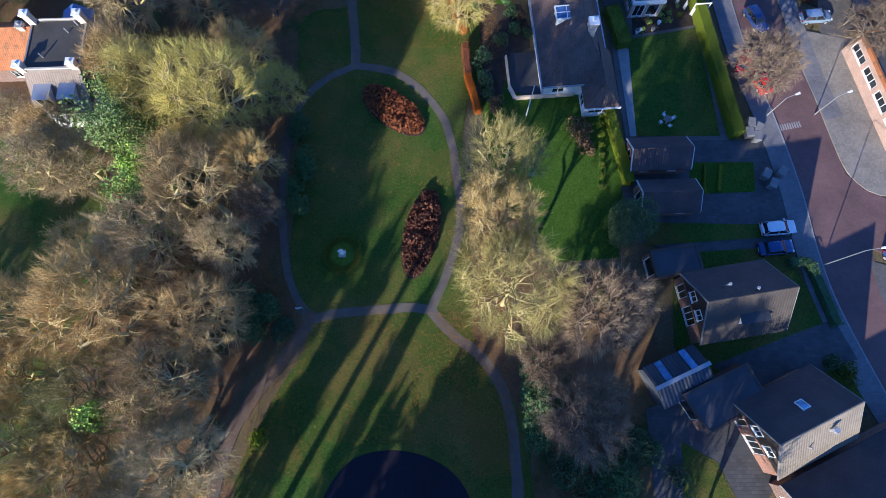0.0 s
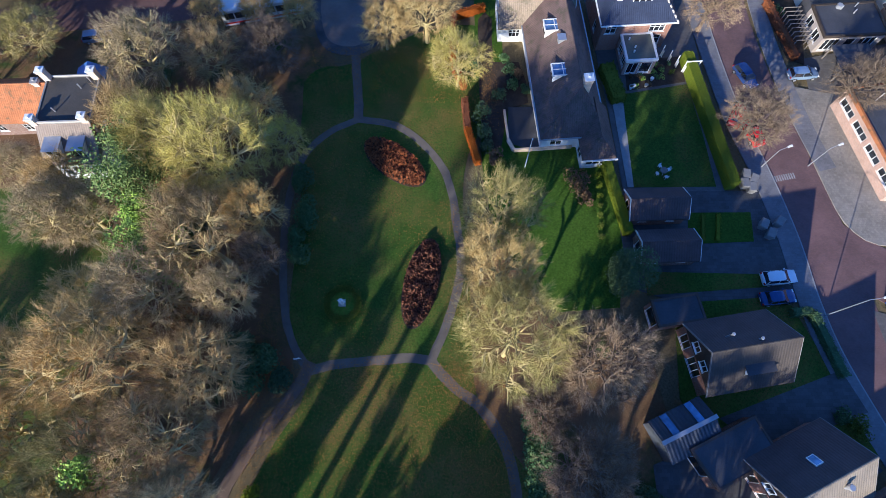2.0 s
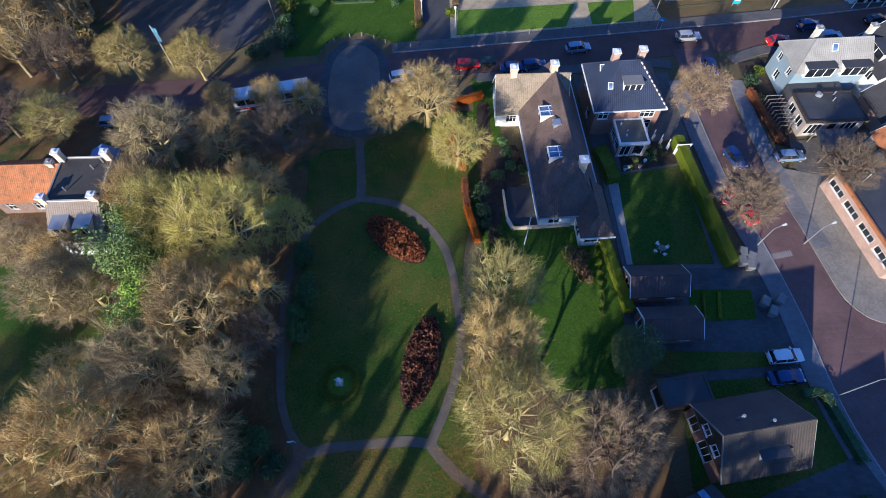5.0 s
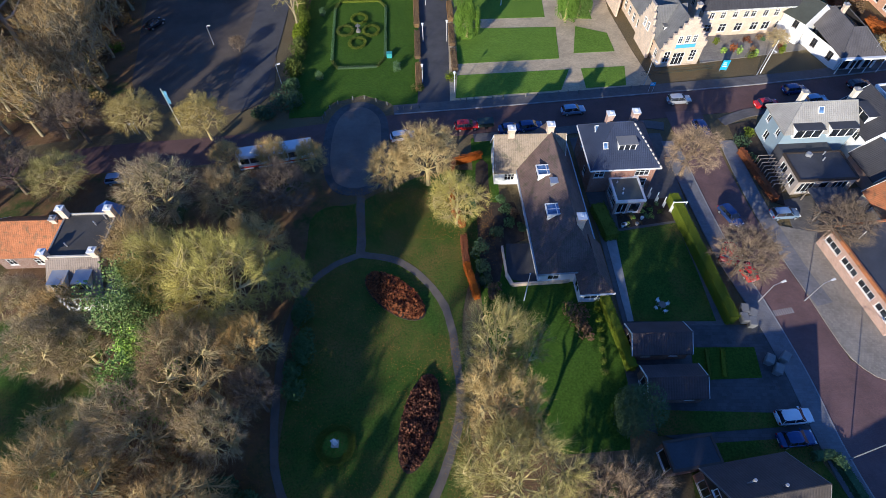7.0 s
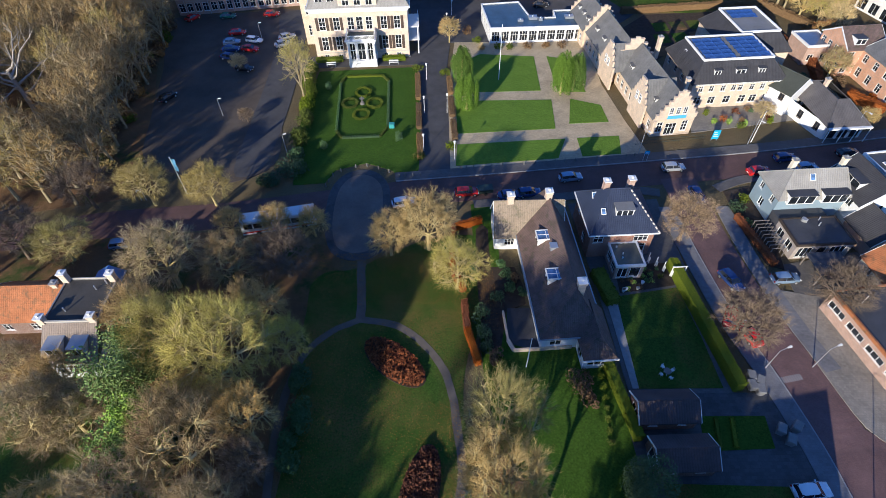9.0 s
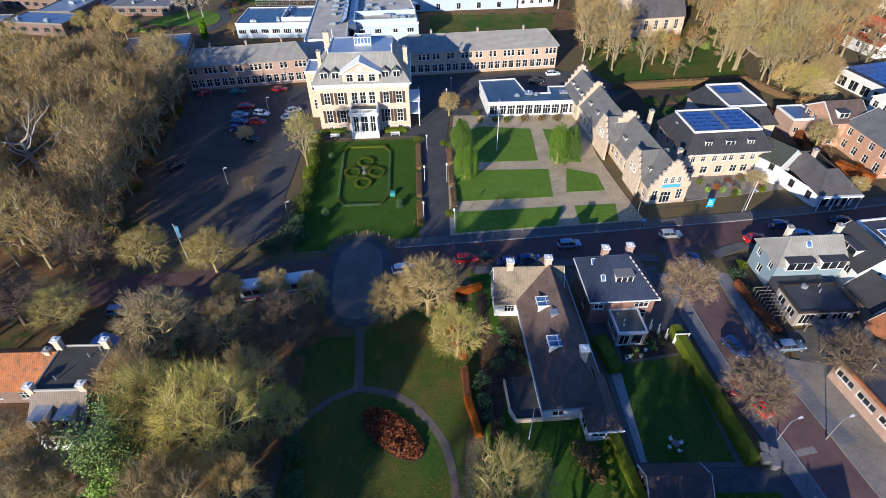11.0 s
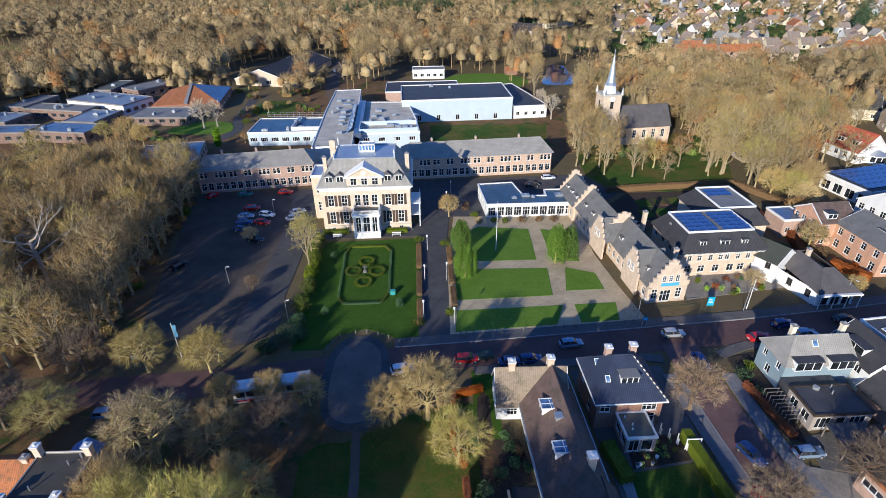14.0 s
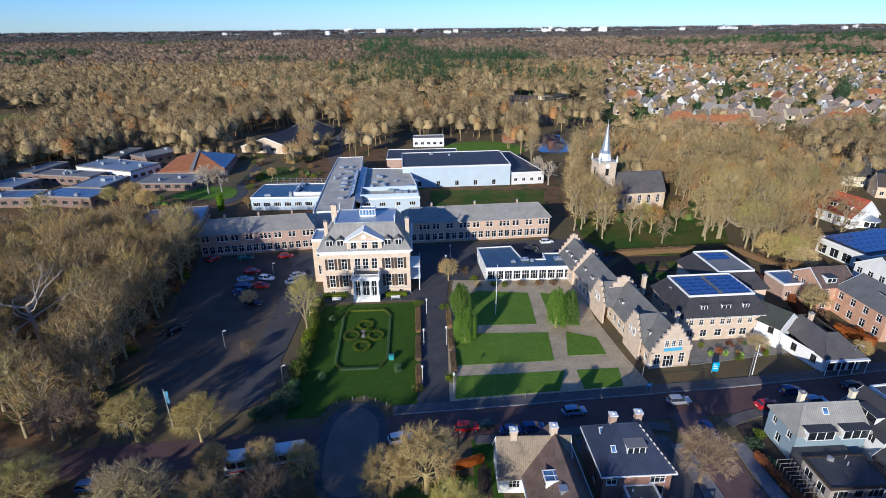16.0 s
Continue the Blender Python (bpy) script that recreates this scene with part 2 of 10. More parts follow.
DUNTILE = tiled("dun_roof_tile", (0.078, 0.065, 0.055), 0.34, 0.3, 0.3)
TANFELT = plain("gravelled_roof", (0.50, 0.455, 0.375), 0.9, 0.3, 0.25, 6)
WINGTILE = tiled("pale_grey_roof_tile", (0.33, 0.31, 0.27), 0.34, 0.3, 0.25)
ORANGEBRICK = brickwork("orange_brick", (0.62, 0.34, 0.205))
PALEFELT = plain("pale_roof_membrane", (0.22, 0.26, 0.31), 0.4, 0.25, 0.15, 4, spec=0.5)
ZINC = plain("zinc_sheet", (0.42, 0.45, 0.48), 0.35, 0.12, 0.4, 6, metal=0.5, spec=0.5)
# the sky's blue reflection on flat roofs is partly put into this colour
WETROOF = plain("wet_roof_membrane", (0.09, 0.12, 0.18), 0.16, 0.35, 0.12, 3, spec=0.6)
MOSSFELT = plain("wet_mossy_felt", (0.050, 0.092, 0.135), 0.3, 0.5, 0.35, 3, spec=0.45)
SOLAR = glassy("solar_cell", (0.045, 0.105, 0.30), 0.12)
GLASS = glassy("window_glass", (0.022, 0.026, 0.032))
# blue base colour paints part of the sky's reflection into the glass
SKYGLASS = glassy("roof_light_glass", (0.12, 0.22, 0.40), 0.1)
PEACH = brickwork("peach_brick", (0.78, 0.60, 0.44), 0.10)
STONE = plain("pale_stone", (0.50, 0.46, 0.39), 0.8, 0.2, 0.6, 8)
MOSSSTONE = plain("weathered_stone", (0.19, 0.18, 0.155), 0.9, 0.35, 0.8, 9)
EXTWALL = plain("grey_brown_render", (0.36, 0.31, 0.27), 0.8, 0.2, 0.5, 7)
ROOFTERRACE = plain("brown_roof_felt", (0.070, 0.064, 0.055), 0.75, 0.3, 0.3, 5)
BAYBLUE = plain("blue_zinc_sheet", (0.10, 0.22, 0.48), 0.4, 0.2, 0.5, 5, metal=0.2, spec=0.5)
FASCIA = plain("weathered_fascia", (0.24, 0.22, 0.20), 0.8, 0.25, 1.0, 9)
# long house tile paled for its street wing: sunlight put into the colour
WINGROOF = tiled("sunlit_wing_tile", (0.30, 0.235, 0.165), 0.36, 0.28, 0.3, moss=(0.16, 0.14, 0.09))
SHUTTER = plain("brown_shutter", (0.085, 0.060, 0.045), 0.6, 0.2)
DARKWOOD = plain("dark_stained_wood", (0.055, 0.042, 0.033), 0.7, 0.3, 1.0, 12)
GREENPAINT = plain("green_paint", (0.035, 0.055, 0.045), 0.5, 0.2)
WOOD = plain("grey_wood", (0.22, 0.19, 0.16), 0.85, 0.25, 1.5, 14)
STEEL = plain("galvanised_steel", (0.50, 0.51, 0.52), 0.4, 0.1, metal=0.6, spec=0.5)
BARK = plain("tree_bark", (0.45, 0.36, 0.16), 0.9, 0.4, 1.0, 9, bump=0.05)
PALEBARK = plain("bleached_wood", (0.40, 0.345, 0.28), 0.85, 0.2, 1.0, 9)
TWIG_GOLD = foliage("lichen_twigs", (0.24, 0.205, 0.062), (0.64, 0.55, 0.19))
TWIG_BROWN = foliage("brown_twigs", (0.32, 0.210, 0.086), (0.74, 0.53, 0.245))
TWIG_GREY = foliage("grey_twigs", (0.34, 0.245, 0.125), (0.76, 0.60, 0.34))
TWIG_TAN = foliage("tan_twigs", (0.33, 0.230, 0.092), (0.70, 0.52, 0.235))
WOOD_BROWN = foliage("wood_brown_twigs", (0.22, 0.145, 0.064), (0.53, 0.375, 0.175), patch=0.06)
WOOD_OLIVE = foliage("wood_olive_twigs", (0.23, 0.180, 0.070), (0.57, 0.46, 0.185), patch=0.06)
WOOD_TAN = foliage("wood_tan_twigs", (0.27, 0.185, 0.078), (0.64, 0.47, 0.22), patch=0.06)
PALETWIG = foliage("pale_twigs", (0.42, 0.34, 0.22), (0.70, 0.60, 0.44))
TWIG_RUST = foliage("withered_leaves", (0.26, 0.125, 0.045), (0.48, 0.26, 0.105))
LEAF_DARK = foliage("evergreen_leaves", (0.038, 0.080, 0.032), (0.105, 0.170, 0.070), sheen=0.8)
LEAF_YEW = foliage("yew_needles", (0.066, 0.130, 0.016), (0.18, 0.285, 0.042))
LEAF_IVY = foliage("ivy_leaves", (0.13, 0.215, 0.048), (0.33, 0.44, 0.115), sheen=0.7)
LEAF_HEDGE = foliage("hedge_leaves", (0.070, 0.098, 0.016), (0.145, 0.172, 0.030))
LEAF_BEECH = foliage("copper_beech_leaves", (0.17, 0.050, 0.018), (0.36, 0.125, 0.045))
LEAF_RED = foliage("dark_red_leaves", (0.065, 0.024, 0.015), (0.32, 0.130, 0.065))
HEATHER = foliage("withered_shrub_leaves", (0.12, 0.075, 0.040), (0.26, 0.17, 0.09))
WOODMASS = canopy("bare_wood_canopy", (0.190, 0.138, 0.068), (0.42, 0.316, 0.158), (0.45, 0.262, 0.105), 0.11)
# cold grey crowns: distance haze and cloud shadow put into the colour
HAZEMASS = canopy("hazed_horizon_canopy", (0.085, 0.082, 0.082), (0.140, 0.122, 0.110), (0.16, 0.115, 0.09), 0.004)
GARDENGREEN = canopy("garden_shrub_leaves", (0.055, 0.075, 0.022), (0.13, 0.165, 0.05), (0.20, 0.15, 0.05), 0.08)
# greyer than the near canopy, with some distance haze put into the colour
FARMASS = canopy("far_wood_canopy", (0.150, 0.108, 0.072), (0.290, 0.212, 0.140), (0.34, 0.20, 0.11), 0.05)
# twigs darkened for park trees in shade: shade put into the colour
TWIG_DARK = foliage("dark_brown_twigs", (0.18, 0.128, 0.080), (0.42, 0.315, 0.205))
PALEBLUE = plain("pale_blue_panel", (0.50, 0.58, 0.635), 0.6, 0.08, 0.3, 5)
LEAF_FALLEN = foliage("fallen_leaves", (0.20, 0.085, 0.030), (0.44, 0.25, 0.07), each=0.05)
LEAF_GREY = foliage("grey_green_leaves", (0.045, 0.075, 0.036), (0.105, 0.145, 0.075), sheen=0.12)
PINEMASS = foliage("pine_canopy", (0.026, 0.060, 0.026), (0.065, 0.120, 0.046), each=0.1)


# ---- building tools ----
def mesh_of(name, verts, faces, material):
    me = bpy.data.meshes.new(name)
    me.from_pydata(verts, [], faces)
    me.materials.append(material)
    return me


def part(name, bm, material=None, parent=None, label=""):
    """Links a bmesh (or a mesh) as one object under a thing or a part."""
    if isinstance(bm, bmesh.types.BMesh):
        bmesh.ops.recalc_face_normals(bm, faces=bm.faces)
        me = bpy.data.meshes.new(name)
        bm.to_mesh(me)
        bm.free()
        me.materials.append(material)
    else:
        me = bm
    ob = new(name, me)
    if parent is not None:
        ob.parent = parent
    return tagged(ob, label)


def thing(name, x, y, yaw=0.0, label="", category="", group="", z=0.0, kind=""):
    ob = new(name)
    ob.matrix_world = pose(x, y, z, 0, 0, yaw)
    ob.empty_display_size = 0.3
    return tagged(ob, label, category, group, kind)


def box(bm, x0, y0, z0, x1, y1, z1):
    v = [bm.verts.new((x, y, z)) for z in (z0, z1) for x, y in ((x0, y0), (x1, y0), (x1, y1), (x0, y1))]
    for f in ((3, 2, 1, 0), (4, 5, 6, 7), (0, 1, 5, 4), (1, 2, 6, 5), (2, 3, 7, 6), (3, 0, 4, 7)):
        bm.faces.new([v[i] for i in f])


def slab(bm, pts, th):
    """A flat plate over any 3D polygon, th thick straight down."""
    a = [bm.verts.new(p) for p in pts]
    b = [bm.verts.new((p[0], p[1], p[2] - th)) for p in pts]
    bm.faces.new(a)
    bm.faces.new(b[::-1])
    for i in range(len(a)):
        j = (i + 1) % len(a)
        bm.faces.new([a[j], a[i], b[i], b[j]])


def rod(bm, p, q, r0, r1=None, sides=6):
    p, q = Vector(p), Vector(q)
    r1 = r0 if r1 is None else r1
    d = (q - p).normalized()
    s = d.cross(Vector((0, 0, 1)) if abs(d.z) < 0.9 else Vector((1, 0, 0))).normalized()
    u = d.cross(s)
    ring = [[bm.verts.new(c + (s * math.cos(k) + u * math.sin(k)) * r) for k in [2 * math.pi * i / sides for i in range(sides)]] for c, r in ((p, r0), (q, r1))]
    for i in range(sides):
        j = (i + 1) % sides
        bm.faces.new([ring[0][i], ring[0][j], ring[1][j], ring[1][i]])
    bm.faces.new(ring[0][::-1])
    bm.faces.new(ring[1])


def smooth_line(pts, steps=6, closed=False):
    """A Catmull-Rom line through the points."""
    n, out = len(pts), []
    for i in range(n if closed else n - 1):
        p = [Vector(pts[(i + k) % n] if closed else pts[min(max(i + k, 0), n - 1)]) for k in (-1, 0, 1, 2)]
        for s in range(steps):
            t = s / steps
            out.append(0.5 * (2 * p[1] + (p[2] - p[0]) * t + (2 * p[0] - 5 * p[1] + 4 * p[2] - p[3]) * t * t + (3 * p[1] - p[0] - 3 * p[2] + p[3]) * t ** 3))
    if not closed:
        out.append(Vector(pts[-1]))
    return out


LAYER = [0]


def sheet(name, pts, z, material, label, category, steps=1, wobble=0.0):
    """A piece of ground: a polygon with a thin edge, no two at one height."""
    LAYER[0] += 1
    z += LAYER[0] * 0.0012
    line = smooth_line(pts, steps, True) if steps > 1 else [Vector(p) for p in pts]
    if wobble:
        line = [p + Vector((noise.noise((p.x * 0.4, p.y * 0.4, 1)), noise.noise((p.x * 0.4, p.y * 0.4, 7)))) * wobble for p in line]
    bm = bmesh.new()
    slab(bm, [(p.x, p.y, z) for p in line], 0.12)
    bmesh.ops.triangulate(bm, faces=[f for f in bm.faces if len(f.verts) > 4])
    return tagged(part(name, bm, material), label, category, kind="structure")


def ribbon(name, pts, width, z, material, label, category, steps=8, rough=0.0, kind="structure", th=0.12):
    """A path or strip of constant width along a smooth line."""
    line = smooth_line(pts, steps)
    bm = bmesh.new()
    rows = []
    for i, p in enumerate(line):
        d = (line[min(i + 1, len(line) - 1)] - line[max(i - 1, 0)]).normalized()
        s = Vector((-d.y, d.x)) * width / 2
        k = 1 + rough * noise.noise((p.x * 0.6, p.y * 0.6, 3)), 1 + rough * noise.noise((p.x * 0.6, p.y * 0.6, 9))
        a, b = p + s * k[0], p - s * k[1]
        rows.append([bm.verts.new(v) for v in ((a.x, a.y, z - th), (a.x, a.y, z), (b.x, b.y, z), (b.x, b.y, z - th))])
    for r, q in zip(rows, rows[1:]):
        for i in range(3):
            bm.faces.new([r[i], r[i + 1], q[i + 1], q[i]])
    return tagged(part(name, bm, material), label, category, kind=kind)


# windows: one mesh for each size, shared by all of that size
WIN = {}


def window_mesh(w, h, bars, frame_mat):
    key = (round(w, 2), round(h, 2), bars, frame_mat.name)
    if key not in WIN:
        bm = bmesh.new()
        t = 0.09
        box(bm, 0, 0.02, 0, t, 0.12, h), box(bm, w - t, 0.02, 0, w, 0.12, h)
        box(bm, t, 0.02, h - t, w - t, 0.12, h), box(bm, t, 0.02, 0, w - t, 0.12, t)
        box(bm, -0.08, -0.07, -0.07, w + 0.08, 0.10, -0.003)
        nx, nz = bars
        for i in range(1, nx):
            box(bm, w * i / nx - 0.035, 0.04, t, w * i / nx + 0.035, 0.11, h - t)
        for i in range(1, nz):
            zc = h * (0.62 if nz == 2 else i / nz)
            box(bm, t, 0.045, zc - 0.03, w - t, 0.105, zc + 0.03)
        me = bpy.data.meshes.new("window")
        bm.to_mesh(me), bm.free()
        me.materials.append(frame_mat)
        bm = bmesh.new()
        box(bm, t, 0.075, t, w - t, 0.09, h - t)
        pm = bpy.data.meshes.new("pane")
        bm.to_mesh(pm), bm.free()
        pm.materials.append(GLASS)
        WIN[key] = (me, pm)
    return WIN[key]


def walls(parent, fp, z0, z1, material, openings=None, frame_mat=None, depth=0.16, gables=None, label="", name="wall"):
    """Walls round a counter-clockwise footprint, with real openings {edge: [(from, width, sill, height, bars)]}
    and triangular gable tops {edge: ridge height}. Each opening takes a window with its pane."""
    frame_mat = frame_mat or WHITE
    bm = bmesh.new()
    n = len(fp)
    for e in range(n):
        p, q = Vector(fp[e]), Vector(fp[(e + 1) % n])
        L = (q - p).length
        u = (q - p) / L
        inn = Vector((-u.y, u.x))
        ops = [o for o in (openings or {}).get(e, [])]

        def at(s, z, d=0.0):
            v = p + u * s + inn * d
            return bm.verts.new((v.x, v.y, z))

        xs = sorted({0.0, L, *(o[0] for o in ops), *(o[0] + o[1] for o in ops)})
        zs = sorted({z0, z1, *(o[2] for o in ops), *(o[2] + o[3] for o in ops)})
        for a, b in zip(xs, xs[1:]):
            for c, d in zip(zs, zs[1:]):
                mx, mz = (a + b) / 2, (c + d) / 2
                if not any(o[0] < mx < o[0] + o[1] and o[2] < mz < o[2] + o[3] for o in ops):
                    bm.faces.new([at(a, c), at(b, c), at(b, d), at(a, d)])
        for o in ops:
            a, b, c, d = o[0], o[0] + o[1], o[2], o[2] + o[3]
            for (s, z), (s2, zz) in (((a, c), (b, c)), ((b, c), (b, d)), ((b, d), (a, d)), ((a, d), (a, c))):
                bm.faces.new([at(s, z), at(s2, zz), at(s2, zz, depth), at(s, z, depth)])
            me, pm = window_mesh(o[1], o[3], o[4] if len(o) > 4 else (2, 1), frame_mat)
            w = new("window" if c > 0.35 + z0 else "door", me)
            w.parent = parent
            v = p + u * a + inn * 0.03
            w.matrix_local = Matrix.Translation((v.x, v.y, c)) @ Matrix.Rotation(math.atan2(u.y, u.x), 4, "Z")
            g = new("pane", pm)
            g.parent = w
        if gables and e in gables:
            g = gables[e]
            zr, k = g if isinstance(g, tuple) else (g, 0.5)
            bm.faces.new([at(0, z1), at(L, z1), at(L * k, zr)])
    bmesh.ops.remove_doubles(bm, verts=bm.verts, dist=0.001)
    me = bpy.data.meshes.new(name)
    bm.to_mesh(me), bm.free()
    me.materials.append(material)
    return part(name, me, material, parent, label)


def row(n, L, w, h, z, bars=(2, 1), m0=None, m1=None):
    """n openings spread evenly along a wall of length L."""
    m0 = (L / n - w) / 2 if m0 is None else m0
    m1 = m0 if m1 is None else m1
    return [(m0 + (L - m0 - m1 - w) * (i / (n - 1) if n > 1 else 0.5), w, z, h, bars) for i in range(n)]


def flat_roof(parent, fp, z, material, edge=None, rim=0.25, width=0.28, over=0.12, label=""):
    """A flat roof deck with a raised edge all round."""
    bm = bmesh.new()
    slab(bm, [(x, y, z) for x, y in fp], 0.25)
    part("roof", bm, material, parent, label)
    bm = bmesh.new()
    n = len(fp)
    c = sum((Vector(p) for p in fp), Vector((0, 0))) / n

    def offset(i, d):
        p, a, b = Vector(fp[i]), Vector(fp[i - 1]), Vector(fp[(i + 1) % n])
        u, v = (p - a).normalized(), (b - p).normalized()
        n1, n2 = Vector((u.y, -u.x)), Vector((v.y, -v.x))
        m = (n1 + n2) / (1 + n1.dot(n2))
        return p + m * d

    for i in range(n):
        j = (i + 1) % n
        q = [offset(i, over), offset(j, over), offset(j, over - width), offset(i, over - width)]
        slab(bm, [(v.x, v.y, z + rim) for v in q], rim + 0.3)
    part("roof_edge", bm, edge or WHITE, parent)


def gable_roof(parent, L, W, z0, z1, material, over=0.35, end=0.25, th=0.18, x0=0.0, y0=0.0, axis="x", k=0.5, trim=None, name="roof", roof2=None):
    """Two slopes with a ridge along local x (or y), with barge boards."""
    def p(a, b, z):
        return (x0 + a, y0 + b, z) if axis == "x" else (x0 + b, y0 + a, z)
    A, B = (L, W) if axis == "x" else (W, L)
    m = B * k
    s0, s1 = (z1 - z0) / m, (z1 - z0) / (B - m)
    for sgn in (0, 1):
        bm = bmesh.new()
        if sgn == 0:
            slab(bm, [p(-end, -over, z0 - s0 * over + th), p(A + end, -over, z0 - s0 * over + th), p(A + end, m, z1 + th), p(-end, m, z1 + th)], th)
        else:
            slab(bm, [p(-end, m + 0.002, z1 + th), p(A + end, m + 0.002, z1 + th), p(A + end, B + over, z0 - s1 * over + th), p(-end, B + over, z0 - s1 * over + th)], th)
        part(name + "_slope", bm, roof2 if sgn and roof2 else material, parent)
    bm = bmesh.new()
    rod(bm, p(-end, m, z1 + th + 0.02), p(A + end, m, z1 + th + 0.02), 0.11, sides=6)
    part("ridge", bm, material, parent)
    if trim:
        for a in (-end - 0.06, A + end):
            bm = bmesh.new()
            for (b0, zz0, b1, zz1) in ((-over, z0 - s0 * over, m, z1), (m, z1, B + over, z0 - s1 * over)):
                q = [p(a, b0, zz0 - 0.08), p(a, b1, zz1 - 0.08), p(a, b1, zz1 + th + 0.05), p(a, b0, zz0 + th + 0.05)]
                r = [p(a + 0.06, b0, zz0 - 0.08), p(a + 0.06, b1, zz1 - 0.08), p(a + 0.06, b1, zz1 + th + 0.05), p(a + 0.06, b0, zz0 + th + 0.05)]
                va, vb = [bm.verts.new(v) for v in q], [bm.verts.new(v) for v in r]
                bm.faces.new(va), bm.faces.new(vb[::-1])
                for i in range(4):
                    j = (i + 1) % 4
                    bm.faces.new([va[j], va[i], vb[i], vb[j]])
            part("barge_board", bm, trim, parent)


def hip_roof(parent, x0, y0, x1, y1, z0, z1, rx0, ry0, rx1, ry1, material, over=0.4, th=0.2, top=None):
    """Four slopes up to a ridge or a flat top given by its corners."""
    zo = z0
    e = [(x0 - over, y0 - over, zo), (x1 + over, y0 - over, zo), (x1 + over, y1 + over, zo), (x0 - over, y1 + over, zo)]
    r = [(rx0, ry0, z1), (rx1, ry0, z1), (rx1, ry1, z1), (rx0, ry1, z1)]
    for i in range(4):
        j = (i + 1) % 4
        pts = [e[i], e[j], r[j], r[i]]
        u = []
        for v in pts:
            if not u or (Vector(v) - Vector(u[-1])).length > 0.01:
                u.append(v)
        bm = bmesh.new()
        slab(bm, u, th)
        part("roof_slope", bm, material, parent)
    for i in range(4):
        bm = bmesh.new()
        rod(bm, e[i], r[i], 0.1, sides=6)
        part("hip_ridge", bm, material, parent)
    if top is not None:
        bm = bmesh.new()
        slab(bm, [(a, b, c + 0.03) for a, b, c in r], 0.2)
        part("flat_roof", bm, top, parent)
    elif abs(ry0 - ry1) < 0.01:
        bm = bmesh.new()
        rod(bm, r[0], r[1], 0.1, sides=6)
        part("ridge", bm, material, parent)


def chimney(parent, x, y, z0, z1, material, w=0.7, d=0.7, cap=None):
    bm = bmesh.new()
    box(bm, x - w / 2, y - d / 2, z0, x + w / 2, y + d / 2, z1)
    box(bm, x - w / 2 - 0.07, y - d / 2 - 0.07, z1 - 0.32, x + w / 2 + 0.07, y + d / 2 + 0.07, z1 - 0.16)
    c = part("chimney", bm, material, parent)
    bm = bmesh.new()
    box(bm, x - w / 2 - 0.12, y - d / 2 - 0.12, z1, x + w / 2 + 0.12, y + d / 2 + 0.12, z1 + 0.12)
    box(bm, x - 0.14, y - 0.14, z1 + 0.12, x + 0.14, y + 0.14, z1 + 0.38)
    part("chimney_cap", bm, cap or KERB, c)


def dormer(parent, x, y, z, w, h, d, wall=None, roof=None, n=2, yaw=0.0, pitched=False):
    """A dormer whose face stands at y and looks to -y; it runs back d into the roof."""
    wall = wall or WHITE
    m = Matrix.Translation((x, y, z)) @ Matrix.Rotation(radians(yaw), 4, "Z")
    bm = bmesh.new()
    box(bm, -w / 2, 0.03, 0, w / 2, d, h)
    box(bm, -w / 2 - 0.06, -0.03, h - 0.18, w / 2 + 0.06, 0.03, h)
    box(bm, -w / 2 - 0.06, -0.03, -0.02, w / 2 + 0.06, 0.03, 0.08)
    for i in range(n + 1):
        xc = -w / 2 + 0.05 + (w - 0.1) * i / n
        box(bm, xc - 0.06, -0.03, 0.08, xc + 0.06, 0.03, h - 0.18)
    do = part("dormer", bm, wall, parent)
    do.matrix_local = m
    for i in range(n):
        a, b = -w / 2 + 0.05 + (w - 0.1) * i / n + 0.06, -w / 2 + 0.05 + (w - 0.1) * (i + 1) / n - 0.06
        bm = bmesh.new()
        box(bm, a, 0.005, 0.1, b, 0.025, h - 0.2)
        part("pane", bm, GLASS, do)
    bm = bmesh.new()
    if pitched:
        for s in (-1, 1):
            slab(bm, [(0, -0.2, h + w * 0.42), (s * (w / 2 + 0.2), -0.2, h - 0.02), (s * (w / 2 + 0.2), d, h - 0.02), (0, d, h + w * 0.42)], 0.1)
        v = [bm.verts.new(q) for q in ((-w / 2, -0.02, h), (w / 2, -0.02, h), (0, -0.02, h + w * 0.38))]
        bm.faces.new(v)
    else:
        box(bm, -w / 2 - 0.15, -0.2, h, w / 2 + 0.15, d, h + 0.1)
    part("dormer_roof", bm, roof or BITUMEN, do)
    return do


def roof_light(parent, x, y, z, w, h, slope, yaw=0.0):
    """A window lying in a slope that rises towards +y at the given angle."""
    m = Matrix.Translation((x, y, z)) @ Matrix.Rotation(radians(yaw), 4, "Z") @ Matrix.Rotation(radians(slope), 4, "X")
    bm = bmesh.new()
    t = 0.09
    for a in ((-w / 2, -h / 2, w / 2, -h / 2 + t), (-w / 2, h / 2 - t, w / 2, h / 2), (-w / 2, -h / 2 + t, -w / 2 + t, h / 2 - t), (w / 2 - t, -h / 2 + t, w / 2, h / 2 - t)):
        box(bm, a[0], a[1], 0, a[2], a[3], 0.14)
    f = part("roof_light", bm, WHITE, parent)
    f.matrix_local = m
    bm = bmesh.new()
    box(bm, -w / 2 + t, -h / 2 + t, 0.0, w / 2 - t, h / 2 - t, 0.09)
    part("pane", bm, SKYGLASS, f)


